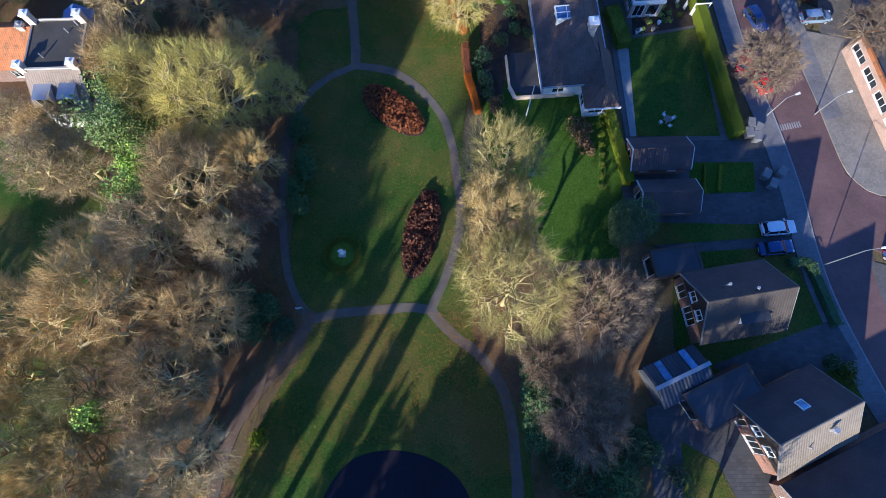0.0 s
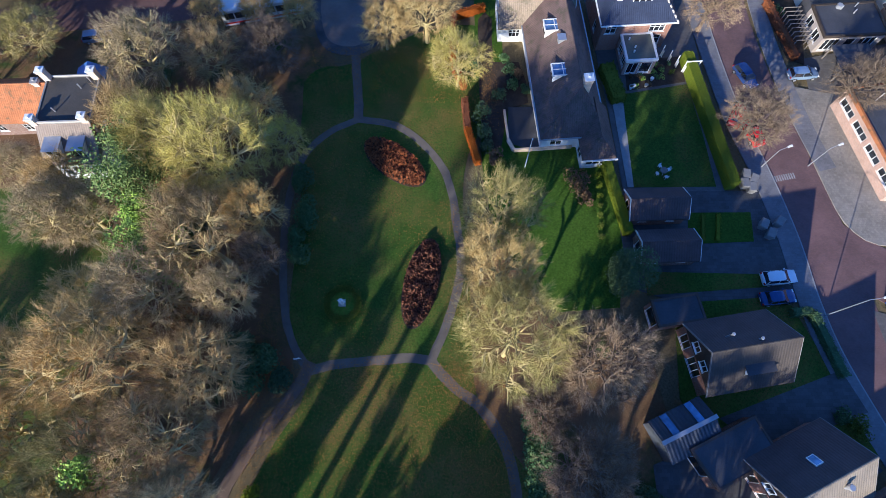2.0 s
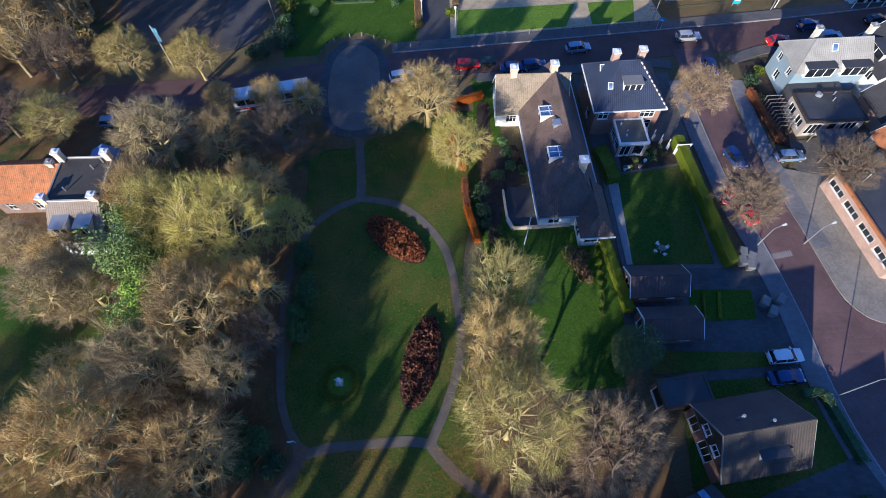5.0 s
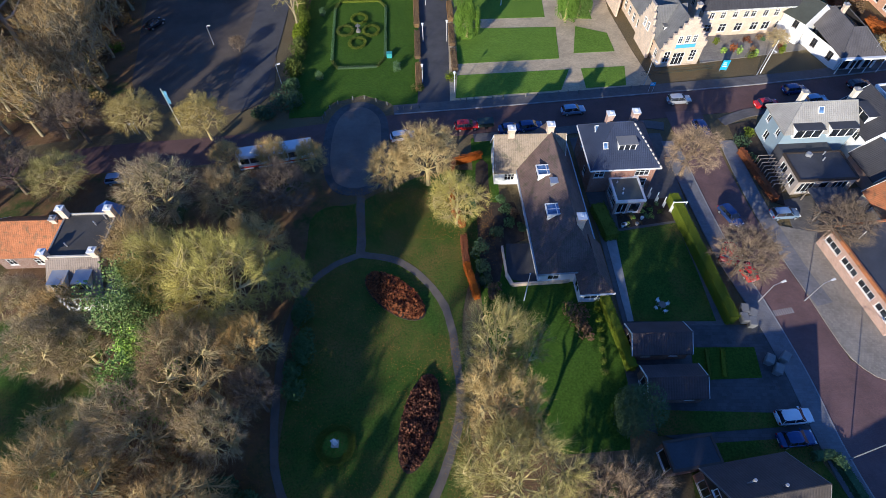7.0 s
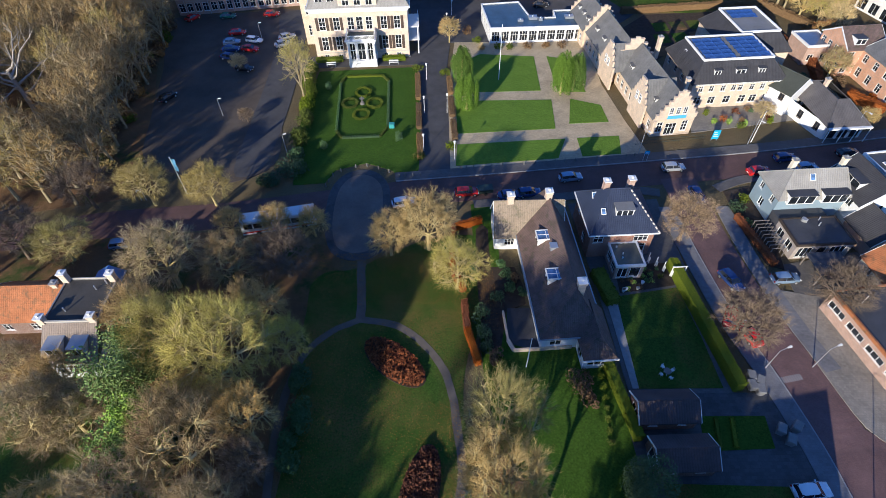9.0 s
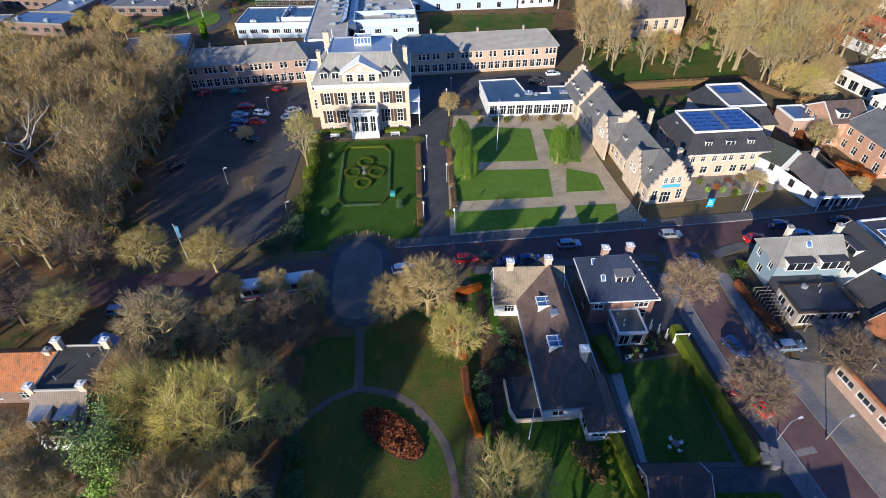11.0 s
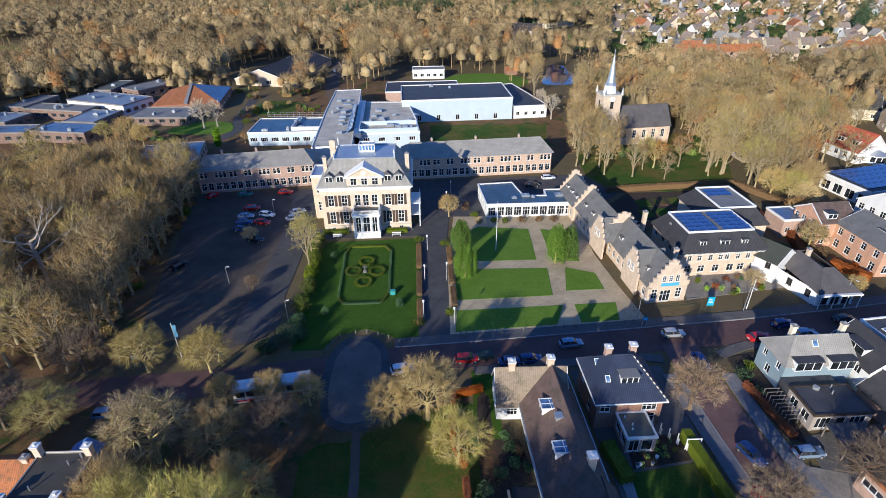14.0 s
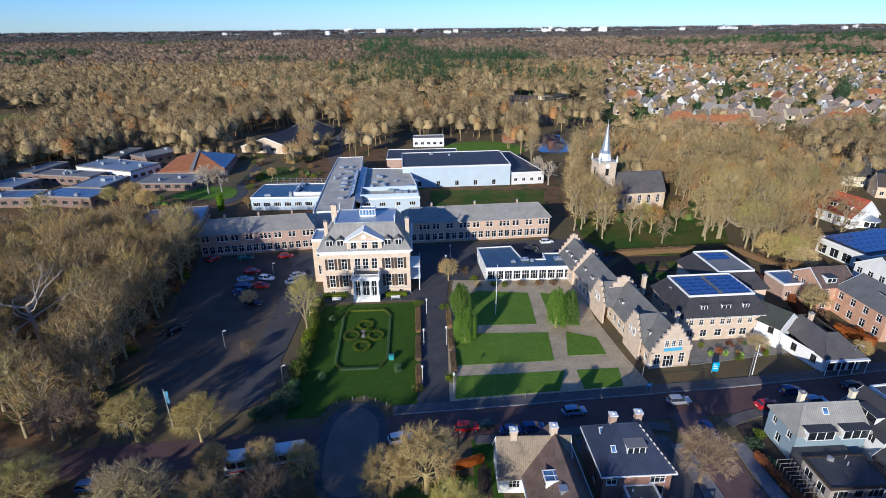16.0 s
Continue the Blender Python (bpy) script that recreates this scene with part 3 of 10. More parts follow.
def panels(parent, x0, y0, z, nx, ny, w, d, tilt, gap=0.06, yaw=0.0):
    """Rows of solar panels on a flat roof."""
    for j in range(ny):
        for i in range(nx):
            bm = bmesh.new()
            box(bm, 0, 0, 0, w, d, 0.05)
            ob = part("solar_panel", bm, SOLAR, parent)
            ob.matrix_local = Matrix.Translation((x0 + i * (w + gap), y0 + j * (d + 0.35), z)) @ Matrix.Rotation(radians(tilt), 4, "X")


# ---- plants ----


def tubes(segs, sides):
    """Arrays of verts and faces for tapered tubes; a zero end radius gives a spike."""
    verts, faces = [], []
    ang = [2 * math.pi * i / sides for i in range(sides)]
    for p, q, r0, r1 in segs:
        d = q - p
        L = np.linalg.norm(d)
        if L < 1e-5:
            continue
        d = d / L
        s = np.cross(d, (0, 0, 1.0) if abs(d[2]) < 0.9 else (1.0, 0, 0))
        s /= np.linalg.norm(s)
        u = np.cross(d, s)
        b = len(verts)
        for a in ang:
            verts.append(tuple(p + (s * math.cos(a) + u * math.sin(a)) * r0))
        if r1 > 0:
            for a in ang:
                verts.append(tuple(q + (s * math.cos(a) + u * math.sin(a)) * r1))
            for i in range(sides):
                j = (i + 1) % sides
                faces.append((b + i, b + j, b + sides + j, b + sides + i))
        else:
            verts.append(tuple(q))
            for i in range(sides):
                faces.append((b + i, b + (i + 1) % sides, b + sides))
    return verts, faces


def unit(v):
    return v / max(1e-9, np.linalg.norm(v))


def blades(P, Q, width, g):
    """Very fine twigs: one slender three-cornered blade each."""
    P, Q = np.array(P), np.array(Q)
    d = Q - P
    s = np.cross(d, g.normal(0, 1, P.shape))
    s *= (np.asarray(width) / np.maximum(1e-6, np.linalg.norm(s, axis=1)))[:, None] * 0.5
    v = np.stack([P - s, P + s, Q], 1).reshape(-1, 3)
    return [tuple(x) for x in v.tolist()], [(3 * i, 3 * i + 1, 3 * i + 2) for i in range(len(P))]


def tree_meshes(seed, h, rad, limbs=14, clusters=250, twigs=6, spikes=9, bole=0.22, up=0.5, thick=0.028, width=0.026, reach=0.25, twig_mat=None, bark=None, hollow=0.5):
    """A bare tree: tapered trunk, limbs and branches in one mesh, the fine twigs in another."""
    g = np.random.default_rng(seed)
    big, mid, P, Q, W = [], [], [], [], []
    zb, r0 = h * bole, h * thick
    top = np.array([g.normal(0, 0.03 * h), g.normal(0, 0.03 * h), h * 0.8])
    fork = np.array([g.normal(0, 0.1), g.normal(0, 0.1), zb])
    stem = [fork + (top - fork) * k / 5 + (g.normal(0, 0.12, 3) if 0 < k < 5 else 0) for k in range(6)]
    big.append((np.zeros(3), fork, r0 * 1.2, r0 * 0.85))
    for k in range(5):
        big.append((stem[k], stem[k + 1], r0 * (0.8 - 0.14 * k), r0 * (0.8 - 0.14 * (k + 1))))
    nodes = list(stem[1:])
    rc = np.array([rad, rad, (h - zb) * 0.56])
    centre = np.array([0, 0, zb + (h - zb) * 0.44])
    for i in range(limbs):
        a = 2.4 * i + g.uniform(-0.3, 0.3)
        lev = (i + 0.5) / limbs
        start = fork + (top - fork) * lev * 0.7
        el = -0.1 + 1.05 * lev + g.uniform(-0.1, 0.15)
        end = centre + rc * np.array([math.cos(a) * math.cos(el), math.sin(a) * math.cos(el), math.sin(el)]) * g.uniform(0.68, 0.86)
        n = 5
        pts = [start + (end - start) * (k / n) + np.array([0, 0, math.sin(math.pi * k / n) * 0.12 * rad]) * (up - 0.4) + (g.normal(0, 0.035 * rad, 3) if 0 < k < n else 0) for k in range(n + 1)]
        for k in range(n):
            big.append((pts[k], pts[k + 1], r0 * 0.42 * (1 - k / n * 0.72), r0 * 0.42 * (1 - (k + 1) / n * 0.72)))
        nodes += pts[1:]
        for k in range(n):
            nodes.append((pts[k] + pts[k + 1]) / 2)
    N = np.array(nodes)
    phi = g.uniform(0, 2 * math.pi)
    for c in range(clusters):
        d = unit(g.normal(0, 1, 3))
        if d[2] < -0.45:
            d[2] = -d[2]
        r = (hollow + (1 - hollow) * g.uniform(0, 1) ** 0.6) * (0.93 + 0.09 * math.sin(3 * math.atan2(d[1], d[0]) + phi) + 0.06 * math.sin(7 * d[2] + phi))
        p = centre + rc * d * r * 0.9
        j = np.argmin(((N - p) ** 2).sum(1) + 0.6 * np.maximum(0, N[:, 2] - p[2]) ** 2)
        m = (N[j] + p) / 2 + g.normal(0, 0.1, 3) * rad * 0.3
        mid += [(N[j], m, r0 * 0.27, r0 * 0.2), (m, p, r0 * 0.2, r0 * 0.1)]
        for _ in range(2):  # side branches
            d1 = unit(unit(p - N[j]) + g.normal(0, 0.5, 3) + np.array([0, 0, 0.2 * up]))
            mid.append((m, m + d1 * rad * reach * g.uniform(0.6, 1.1), r0 * 0.14, r0 * 0.05))
        out = unit(0.5 * unit(p - N[j]) + 0.9 * unit((p - centre) / rc) + np.array([0, 0, 0.3 * up]))
        for t in range(twigs):
            d2 = unit(out + g.normal(0, 0.42, 3))
            L = rad * reach * g.uniform(0.6, 1.25)
            p2 = m + (p - m) * g.uniform(0.1, 1.0)
            q2 = p2 + d2 * L
            P.append(p2), Q.append(q2), W.append(width * 1.5)
            for w in range(spikes):
                p3 = p2 + (q2 - p2) * g.uniform(0.1, 0.85)
                d3 = unit(d2 + g.normal(0, 0.5, 3))
                P.append(p3), Q.append(p3 + d3 * L * g.uniform(0.35, 0.7)), W.append(width)
    v1, f1 = tubes(big, 7)
    v2, f2 = tubes(mid, 3)
    f1 += [tuple(i + len(v1) for i in f) for f in f2]
    v3, f3 = blades(P, Q, W, g)
    return mesh_of("trunk", v1 + v2, f1, bark or BARK), mesh_of("crown", v3, f3, twig_mat or TWIG_BROWN)


def leaf_faces(points, normals, size, g, verts, faces, spread=0.8):
    """Adds a small folded leaf clump at each point."""
    for p, n in zip(points, normals):
        d = unit(n + g.normal(0, spread, 3))
        s = unit(np.cross(d, g.normal(0, 1, 3)))
        u = np.cross(d, s)
        k = size * g.uniform(0.6, 1.3)
        b = len(verts)
        verts += [tuple(p - s * k * 0.5), tuple(p + u * k * 0.45 + d * k * 0.18), tuple(p + s * k * 0.5), tuple(p - u * k * 0.45 + d * k * 0.18)]
        faces += [(b, b + 1, b + 2), (b, b + 2, b + 3)]


def bush_mesh(name, seed, rx, ry, rz, n, size, material, flat=0.0, ragged=0.25):
    """A leafy mound resting on the ground: leaf clumps in an uneven dome, over a dark core of the same leaves."""
    g = np.random.default_rng(seed)
    lobes = [(g.uniform(-0.55, 0.55) * rx, g.uniform(-0.55, 0.55) * ry, g.uniform(0.3, 0.62) * rz, g.uniform(0.35, 0.6)) for _ in range(7)] + [(0, 0, 0.35 * rz, 0.8)]
    pts, nor = [], []
    while len(pts) < n:
        lx, ly, lz, k = lobes[g.integers(len(lobes))]
        d = unit(g.normal(0, 1, 3))
        r = g.uniform(1 - ragged, 1.0 + ragged * 0.3)
        p = np.array([lx + d[0] * rx * k * r, ly + d[1] * ry * k * r, lz + d[2] * rz * k * r])
        if p[2] > 0.05:
            pts.append(p), nor.append(d)
    verts, faces = [], []
    leaf_faces(pts, nor, size, g, verts, faces)
    return mesh_of(name, verts, faces, material)


def hedge(x0, y0, x1, y1, w, h, material, label, size=0.2, group="garden hedges", dens=34):
    """A clipped hedge: leaf clumps packed along a straight box with rounded shoulders."""
    g = np.random.default_rng(int(abs(x0 * 13 + y0 * 7)) + 3)
    L = math.hypot(x1 - x0, y1 - y0)
    n = int(min(9000, dens * L * (w + 2 * h)))
    t = g.uniform(0, 1, n)
    q = g.uniform(0, 1, n) * (w + 2 * h)
    pts, nor = [], []
    for a, b in zip(t, q):
        k = g.uniform(0.86, 1.04) * (1 + 0.05 * math.sin(a * L * 1.7)) if size > 0.15 else g.uniform(0.95, 1.01)
        if b < h:
            p, d = (-w / 2 * k, b), (-1, 0.15)
        elif b < h + w:
            p, d = (b - h - w / 2, h * k), (0, 1)
        else:
            p, d = (w / 2 * k, b - h - w), (1, 0.15)
        pts.append(np.array([a * L, p[0], p[1] + 0.02]))
        nor.append(np.array([0, d[0], d[1]], float))
    for e in (0.0, L):
        for _ in range(int(dens * w * h)):
            pts.append(np.array([e + g.normal(0, 0.05), g.uniform(-w / 2, w / 2), g.uniform(0, h)]))
            nor.append(np.array([1.0 if e else -1.0, 0, 0.2]))
    verts, faces = [], []
    leaf_faces(pts, nor, size, g, verts, faces, 0.6)
    b = len(verts)
    i = 0.1 if size > 0.15 else 0.035
    core = [(i, -w / 2 + i, 0), (L - i, -w / 2 + i, 0), (L - i, w / 2 - i, 0), (i, w / 2 - i, 0)]
    verts += core + [(x, y, h - i) for x, y, z in core]
    faces += [tuple(b + k for k in f) for f in ((4, 5, 6, 7), (0, 1, 5, 4), (1, 2, 6, 5), (2, 3, 7, 6), (3, 0, 4, 7))]
    ob = part("hedge", mesh_of("hedge", verts, faces, material))
    ob.matrix_world = pose(x0, y0, 0, 0, 0, math.degrees(math.atan2(y1 - y0, x1 - x0)))
    return tagged(ob, label, "hedge", group)


# ---- ground, roads, water ----
bm = bmesh.new()
bmesh.ops.create_grid(bm, x_segments=60, y_segments=60, size=4900)
tagged(part("ground", bm, FIELD), "rough winter grass and bare soil reaching the horizon", "ground", kind="structure")
sheet("ground_woodland_floor", [(-140, -60), (-24, -60), (-22, -14), (-27, -8), (-23, 2), (-18, 9), (-21, 20), (-21.6, 34), (-17, 41), (-16, 52), (-24, 58), (-60, 60), (-140, 54)], 0.02, LITTER, "brown leaf litter under the park trees", "ground", 4, 0.8)
sheet("ground_woods_west", [(-190, 62), (-62, 67), (-58, 80), (-67, 112), (-73, 138), (-80, 190), (-190, 200)], 0.02, LITTER, "brown leaf litter in the wood beside the car park", "ground", 3, 0.8)
sheet("ground_park_lawn", [(-23.6, -12), (-15, -26), (6, -26), (9, -8), (8, 1), (3, 7), (2.6, 22), (2, 34), (6, 45), (5, 58), (-3, 58), (-9, 55), (-14, 52), (-20, 50), (-20.4, 42), (-19.4, 30), (-19.2, 14), (-16.4, 6.6), (-20.6, -2)], 0.045, PARK, "park lawn strewn with fallen leaves", "lawn", 4, 0.4)
sheet("ground_side_lawn_west", [(-70, 8), (-46, 6), (-43, 20), (-47, 31), (-70, 33)], 0.05, PARK, "shaded lawn beyond the park trees", "lawn", 3, 0.5)
sheet("ground_side_lawn_southwest", [(-70, -16), (-46, -16), (-44, -4), (-47, 6), (-70, 6)], 0.05, PARK, "dark shaded grass beyond the park trees", "lawn", 3, 0.5)
sheet("ground_shrub_floor_east", [(4, 2), (9, -4), (10, -20), (24, -20), (24, 8), (20, 14), (12, 14), (9, 22), (4, 22), (3, 9)], 0.055, LITTER, "leaf litter under trees beside the path", "ground", 4, 0.6)
# pond with its grassy bank
sheet("water_pond", [(-14.6, -14), (-13.4, -10.4), (-11.6, -7.9), (-9.4, -6.7), (-6, -6.3), (-2.6, -7.0), (0.2, -8.6), (2.0, -11), (2.6, -15), (0, -20), (-6, -23), (-12, -20)], 0.065, WATER, "dark still pond water", "pond", 5)
ribbon("pond_bank", [(-14.9, -15), (-13.9, -10.4), (-12.1, -7.6), (-9.6, -6.3), (-6, -5.9), (-2.4, -6.6), (0.5, -8.3), (2.4, -11), (3.0, -15)], 0.7, 0.16, PARK, "grassy lip round the pond", "bank", rough=0.35, th=0.2)
# paths in the park
ring = [(-12.4, 42.5), (-7.2, 41.4), (-3.4, 38.4), (-0.7, 34.5), (0.5, 30.4), (1.1, 25.7), (1.5, 21.2), (0.7, 16.8), (-0.7, 12.6), (-2.2, 9.3)]
ribbon("path_ring_east", ring, 1.05, 0.075, GRAVEL, "pale gravel park path", "path", rough=0.22)
ribbon("path_ring_west", [(-12.4, 42.5), (-16.1, 40.6), (-19.2, 37.3), (-20.6, 33.0), (-21.0, 27.4), (-20.6, 19.9), (-19.6, 14.1), (-18.2, 10.8), (-16.6, 8.6)], 0.95, 0.07, GRAVEL, "pale gravel park path", "path", rough=0.22)
ribbon("path_ring_south", [(-16.8, 8.1), (-14.6, 8.6), (-13.1, 8.9), (-7.7, 9.4), (-4.5, 9.6), (-2.2, 9.2)], 1.1, 0.08, GRAVEL, "pale gravel park path", "path", rough=0.22)
ribbon("path_southwest", [(-16.2, 9.2), (-17.4, 6.6), (-19.6, 3.2), (-22.3, -0.6), (-24.5, -4.7), (-25.8, -9.9), (-26.6, -16)], 1.4, 0.085, DIRT, "brown earth path strewn with leaves", "path", rough=0.25)
ribbon("path_southeast", [(-2.6, 9.6), (0.3, 6.5), (3.5, 3.9), (5.7, 0.8), (6.8, -2.9), (7.2, -7.7), (7.3, -12), (7.0, -20)], 1.2, 0.065, GRAVEL, "pale gravel park path", "path", rough=0.22)
ribbon("path_stem", [(-12.4, 42.0), (-12.7, 46.5), (-13.2, 50.7), (-13.5, 54.0)], 1.25, 0.09, GRAVEL, "pale gravel park path", "path", rough=0.2)
# roads
ribbon("road_main", [(-200, 38), (-110, 54), (-70, 59.6), (-55, 62.2), (-36, 64.2), (-10, 68.8), (7, 70.6), (40, 74.3), (60, 76.6), (85, 80.4), (140, 90), (240, 110)], 6.4, 0.05, BRICKROAD, "worn brick-paved main street", "road")
ribbon("pavement_main_north", [(-9.4, 73.5), (7, 75.2), (40, 78.9), (60, 81.3), (85, 85.2), (140, 95)], 2.2, 0.16, PAVING, "grey concrete slab pavement", "pavement", th=0.16)
ribbon("kerb_main_north", [(-9.2, 72.3), (7, 73.95), (40, 77.65), (60, 80.05), (85, 83.95), (140, 93.75)], 0.18, 0.175, KERB, "pale kerb stones along the street", "kerb", th=0.17)
ribbon("pavement_main_south", [(4.5, 66.1), (20, 67.8), (32, 69.2), (37, 68.6)], 1.9, 0.16, PAVING, "grey concrete slab pavement", "pavement", th=0.16)
ribbon("pavement_main_southeast", [(47, 69.5), (53, 72.0), (62, 73.0), (85, 76.4), (140, 86)], 1.9, 0.16, PAVING, "grey concrete slab pavement", "pavement", th=0.16)
ribbon("road_side", [(41.2, 72.5), (41.6, 66), (42.0, 56), (43.4, 44), (45.4, 34), (46.8, 26), (47.6, 18), (49.0, 9), (52.5, -1), (58, -10)], 6.2, 0.058, SIDEROAD, "brick-paved side street in blue shade", "road")
ribbon("road_side_east", [(47, 24), (53, 19.5), (60, 17), (90, 12)], 7.0, 0.064, SIDEROAD, "brick-paved side street", "road")
ribbon("pavement_side_west", [(37.0, 65), (37.4, 58), (38.2, 50), (39.2, 42), (41.2, 33), (42.6, 24), (43.2, 16), (44.6, 8.5), (48.2, -2), (53, -11)], 2.6, 0.15, SIDEPAVE, "grey paved footway beside the side street", "pavement", th=0.14)
ribbon("pavement_side_east", [(46.5, 65), (46.7, 56), (47.4, 48), (48.6, 40), (50, 34)], 2.4, 0.15, SIDEPAVE, "grey paved footway beside the side street", "pavement", th=0.14)
ribbon("kerb_side_west", [(38.35, 65), (38.75, 58), (39.5, 50), (40.55, 42), (42.5, 33), (43.95, 24), (44.55, 16), (45.9, 8.8), (49.4, -1.6)], 0.16, 0.165, KERB, "pale kerb stones", "kerb", th=0.15)
sheet("pavement_square_east", [(47.4, 46), (53, 46), (60, 45), (70, 36), (70, 24), (56, 23.0), (51.0, 25), (49.0, 31)], 0.14, FORECOURT, "grey paved forecourt of the brick building", "pavement", 3)
sheet("pavement_lower_east", [(50.5, 15), (57, 12), (75, 8), (75, -18), (60, -12), (56, -4), (52.5, 5)], 0.055, PAVING, "grey paved square beside the side street", "pavement", 2)
# speed table markings across the side street
for i in range(9):
    bm = bmesh.new()
    box(bm, -0.09, -0.42, 0, 0.09, 0.42, 0.012)
    ob = part("road_marking", bm, KERB)
    ob.matrix_world = pose(42.9 + i * 0.31, 32.7 + i * 0.06, 0.0585, 0, 0, 8)
    tagged(ob, "worn white paint bar across the brick street", "road marking", "speed table bars", "structure")
# round plaza on the main street
sheet("pavement_plaza", [(-20.2, 60), (-20.8, 66), (-20.4, 71), (-18.5, 74.4), (-15.4, 75.6), (-12.4, 74.4), (-10.4, 71), (-9.8, 66), (-9.4, 60), (-10.2, 56), (-12.2, 54), (-15.5, 53.6), (-18.4, 55.2)], 0.085, DARKPAVE, "dark paved rim of the plaza opposite the villa", "pavement", 4)
sheet("pavement_plaza_middle", [(-19.0, 60.5), (-19.4, 66), (-19.0, 70.5), (-17.6, 73.2), (-15.4, 74.2), (-13.2, 73.2), (-11.6, 70.5), (-11.1, 66), (-10.7, 60.5), (-11.4, 57), (-13.0, 55.4), (-15.5, 55.2), (-17.8, 56.6)], 0.1, PLAZABRICK, "plaza centre of reddish clinker bricks", "pavement", 4)
sheet("pavement_street_corner", [(-9.4, 66.2), (-9.6, 71.8), (4, 73.2), (8, 73.6), (8, 67.6), (2, 66.8)], 0.07, BRICKROAD, "red brick crossing on the street", "road", 1)
# grounds of the villa
sheet("ground_car_park", [(-72, 139), (-56, 141.5), (-40, 143.5), (-38, 130), (-35.5, 112), (-33.2, 90), (-32.0, 78), (-38.5, 72.4), (-48, 74.5), (-57, 78.5), (-61, 92), (-65.5, 112)], 0.06, CARPARK, "dark gravel car park beside the villa", "car park", 3, 0.3)
sheet("ground_car_park_lane", [(-36.5, 142), (-35.0, 126), (-33.6, 108), (-33.2, 90), (-33.8, 78), (-36.5, 74), (-39.5, 76), (-40, 92), (-40.5, 110), (-42, 128), (-44, 141)], 0.075, ASPHALT, "asphalt lane through the car park", "road", 3)
# tree shade on this lawn comes from its dark grass colour
sheet("ground_formal_lawn", [(-29.0, 110.8), (-18, 111.6), (-6.8, 112.4), (-5.6, 96), (-4.4, 80), (-5.6, 73.8), (-8.4, 73.4), (-10.2, 75.4), (-15, 77.6), (-20.4, 75.6), (-22, 72.0), (-27.6, 71.5), (-29.5, 84), (-29.8, 98)], 0.07, SHADELAWN, "mown formal lawn before the villa", "lawn", 1)
sheet("pavement_drive", [(-5.2, 74.0), (0.6, 75.0), (0.4, 92), (0.2, 113), (1.0, 124), (4, 132), (6, 149), (-8, 149), (-7, 130), (-6.6, 113.4), (-5.3, 92)], 0.085, ASPHALT, "asphalt drive beside the villa garden", "road", 1)
sheet("pavement_terrace", [(-36, 112.2), (-6.0, 113.6), (-7, 120), (-34, 117.5)], 0.08, ASPHALT, "dark gravel terrace before the villa", "pavement", 1)
sheet("pavement_court", [(0.6, 75.2), (38, 79.2), (36, 90), (34, 104), (34, 124), (2, 124), (0.2, 100)], 0.075, COURTPATH, "pale brick garden court with paths", "pavement", 1)
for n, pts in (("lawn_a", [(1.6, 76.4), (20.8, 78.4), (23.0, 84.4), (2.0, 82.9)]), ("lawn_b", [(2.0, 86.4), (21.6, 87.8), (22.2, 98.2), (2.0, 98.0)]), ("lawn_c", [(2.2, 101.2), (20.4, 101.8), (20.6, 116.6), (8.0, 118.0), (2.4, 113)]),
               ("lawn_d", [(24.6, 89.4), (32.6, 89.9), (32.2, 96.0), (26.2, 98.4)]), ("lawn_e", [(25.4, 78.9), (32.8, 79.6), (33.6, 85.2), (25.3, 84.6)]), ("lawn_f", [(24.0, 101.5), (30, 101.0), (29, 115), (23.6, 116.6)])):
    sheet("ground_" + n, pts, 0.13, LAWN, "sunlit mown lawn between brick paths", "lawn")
sheet("ground_yard", [(-8, 124), (36, 124), (60, 150), (36, 152), (-10, 149)], 0.05, ASPHALT, "asphalt yard before the brick wing", "pavement")
sheet("ground_service_yard", [(-44, 160), (48, 172), (48, 258), (-60, 300), (-80, 190), (-72, 160)], 0.03, LITTER, "leaf-strewn service yard among the school buildings", "pavement")
sheet("ground_hall_lawn", [(-4, 160), (34, 163), (40, 205), (-6, 206)], 0.05, PARK, "grass strip between hall and wing", "lawn")
sheet("ground_churchyard", [(48, 140), (86, 146), (92, 190), (52, 192), (44, 165)], 0.05, PARK, "churchyard grass", "lawn", 2)
sheet("ground_kitchen_garden", [(46, 112), (60, 124), (84, 124), (84, 140), (52, 138), (42, 128)], 0.055, SOIL, "dark kitchen garden plots behind the row", "garden")
sheet("ground_front_gardens", [(48, 86), (70, 90), (70, 97), (50, 95.5)], 0.06, FORECOURT, "planted front garden before the brick building", "garden")
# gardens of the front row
sheet("ground_long_house_garden", [(4.0, 66), (8, 66.8), (8, 44), (22, 41), (22, 24), (20.5, 15.5), (13, 15), (6, 24), (4.6, 33), (4.2, 45)], 0.06, SHADELAWN, "shaded lawn of the long house", "lawn")
sheet("ground_long_house_beds", [(4.6, 60), (6.6, 60), (6.6, 52), (10.2, 52), (11.2, 45), (8.4, 44), (7.2, 38), (5.0, 38.5), (4.4, 47)], 0.075, SOIL, "planted beds beside the long house", "garden bed", 2)
ribbon("path_long_house", [(7.2, 65.5), (6.4, 58), (6.2, 52), (7.6, 48.4), (10.8, 47.4)], 1.0, 0.09, PAVING, "narrow slab path to the long house", "path")
sheet("pavement_patio", [(8.4, 44.2), (8.1, 39.6), (8.8, 38.2), (11.2, 37.4), (16.6, 37.8), (16.6, 39.4), (12.6, 39.4), (12.6, 44.2)], 0.1, ASPHALT, "dark slab patio behind the long house", "patio")
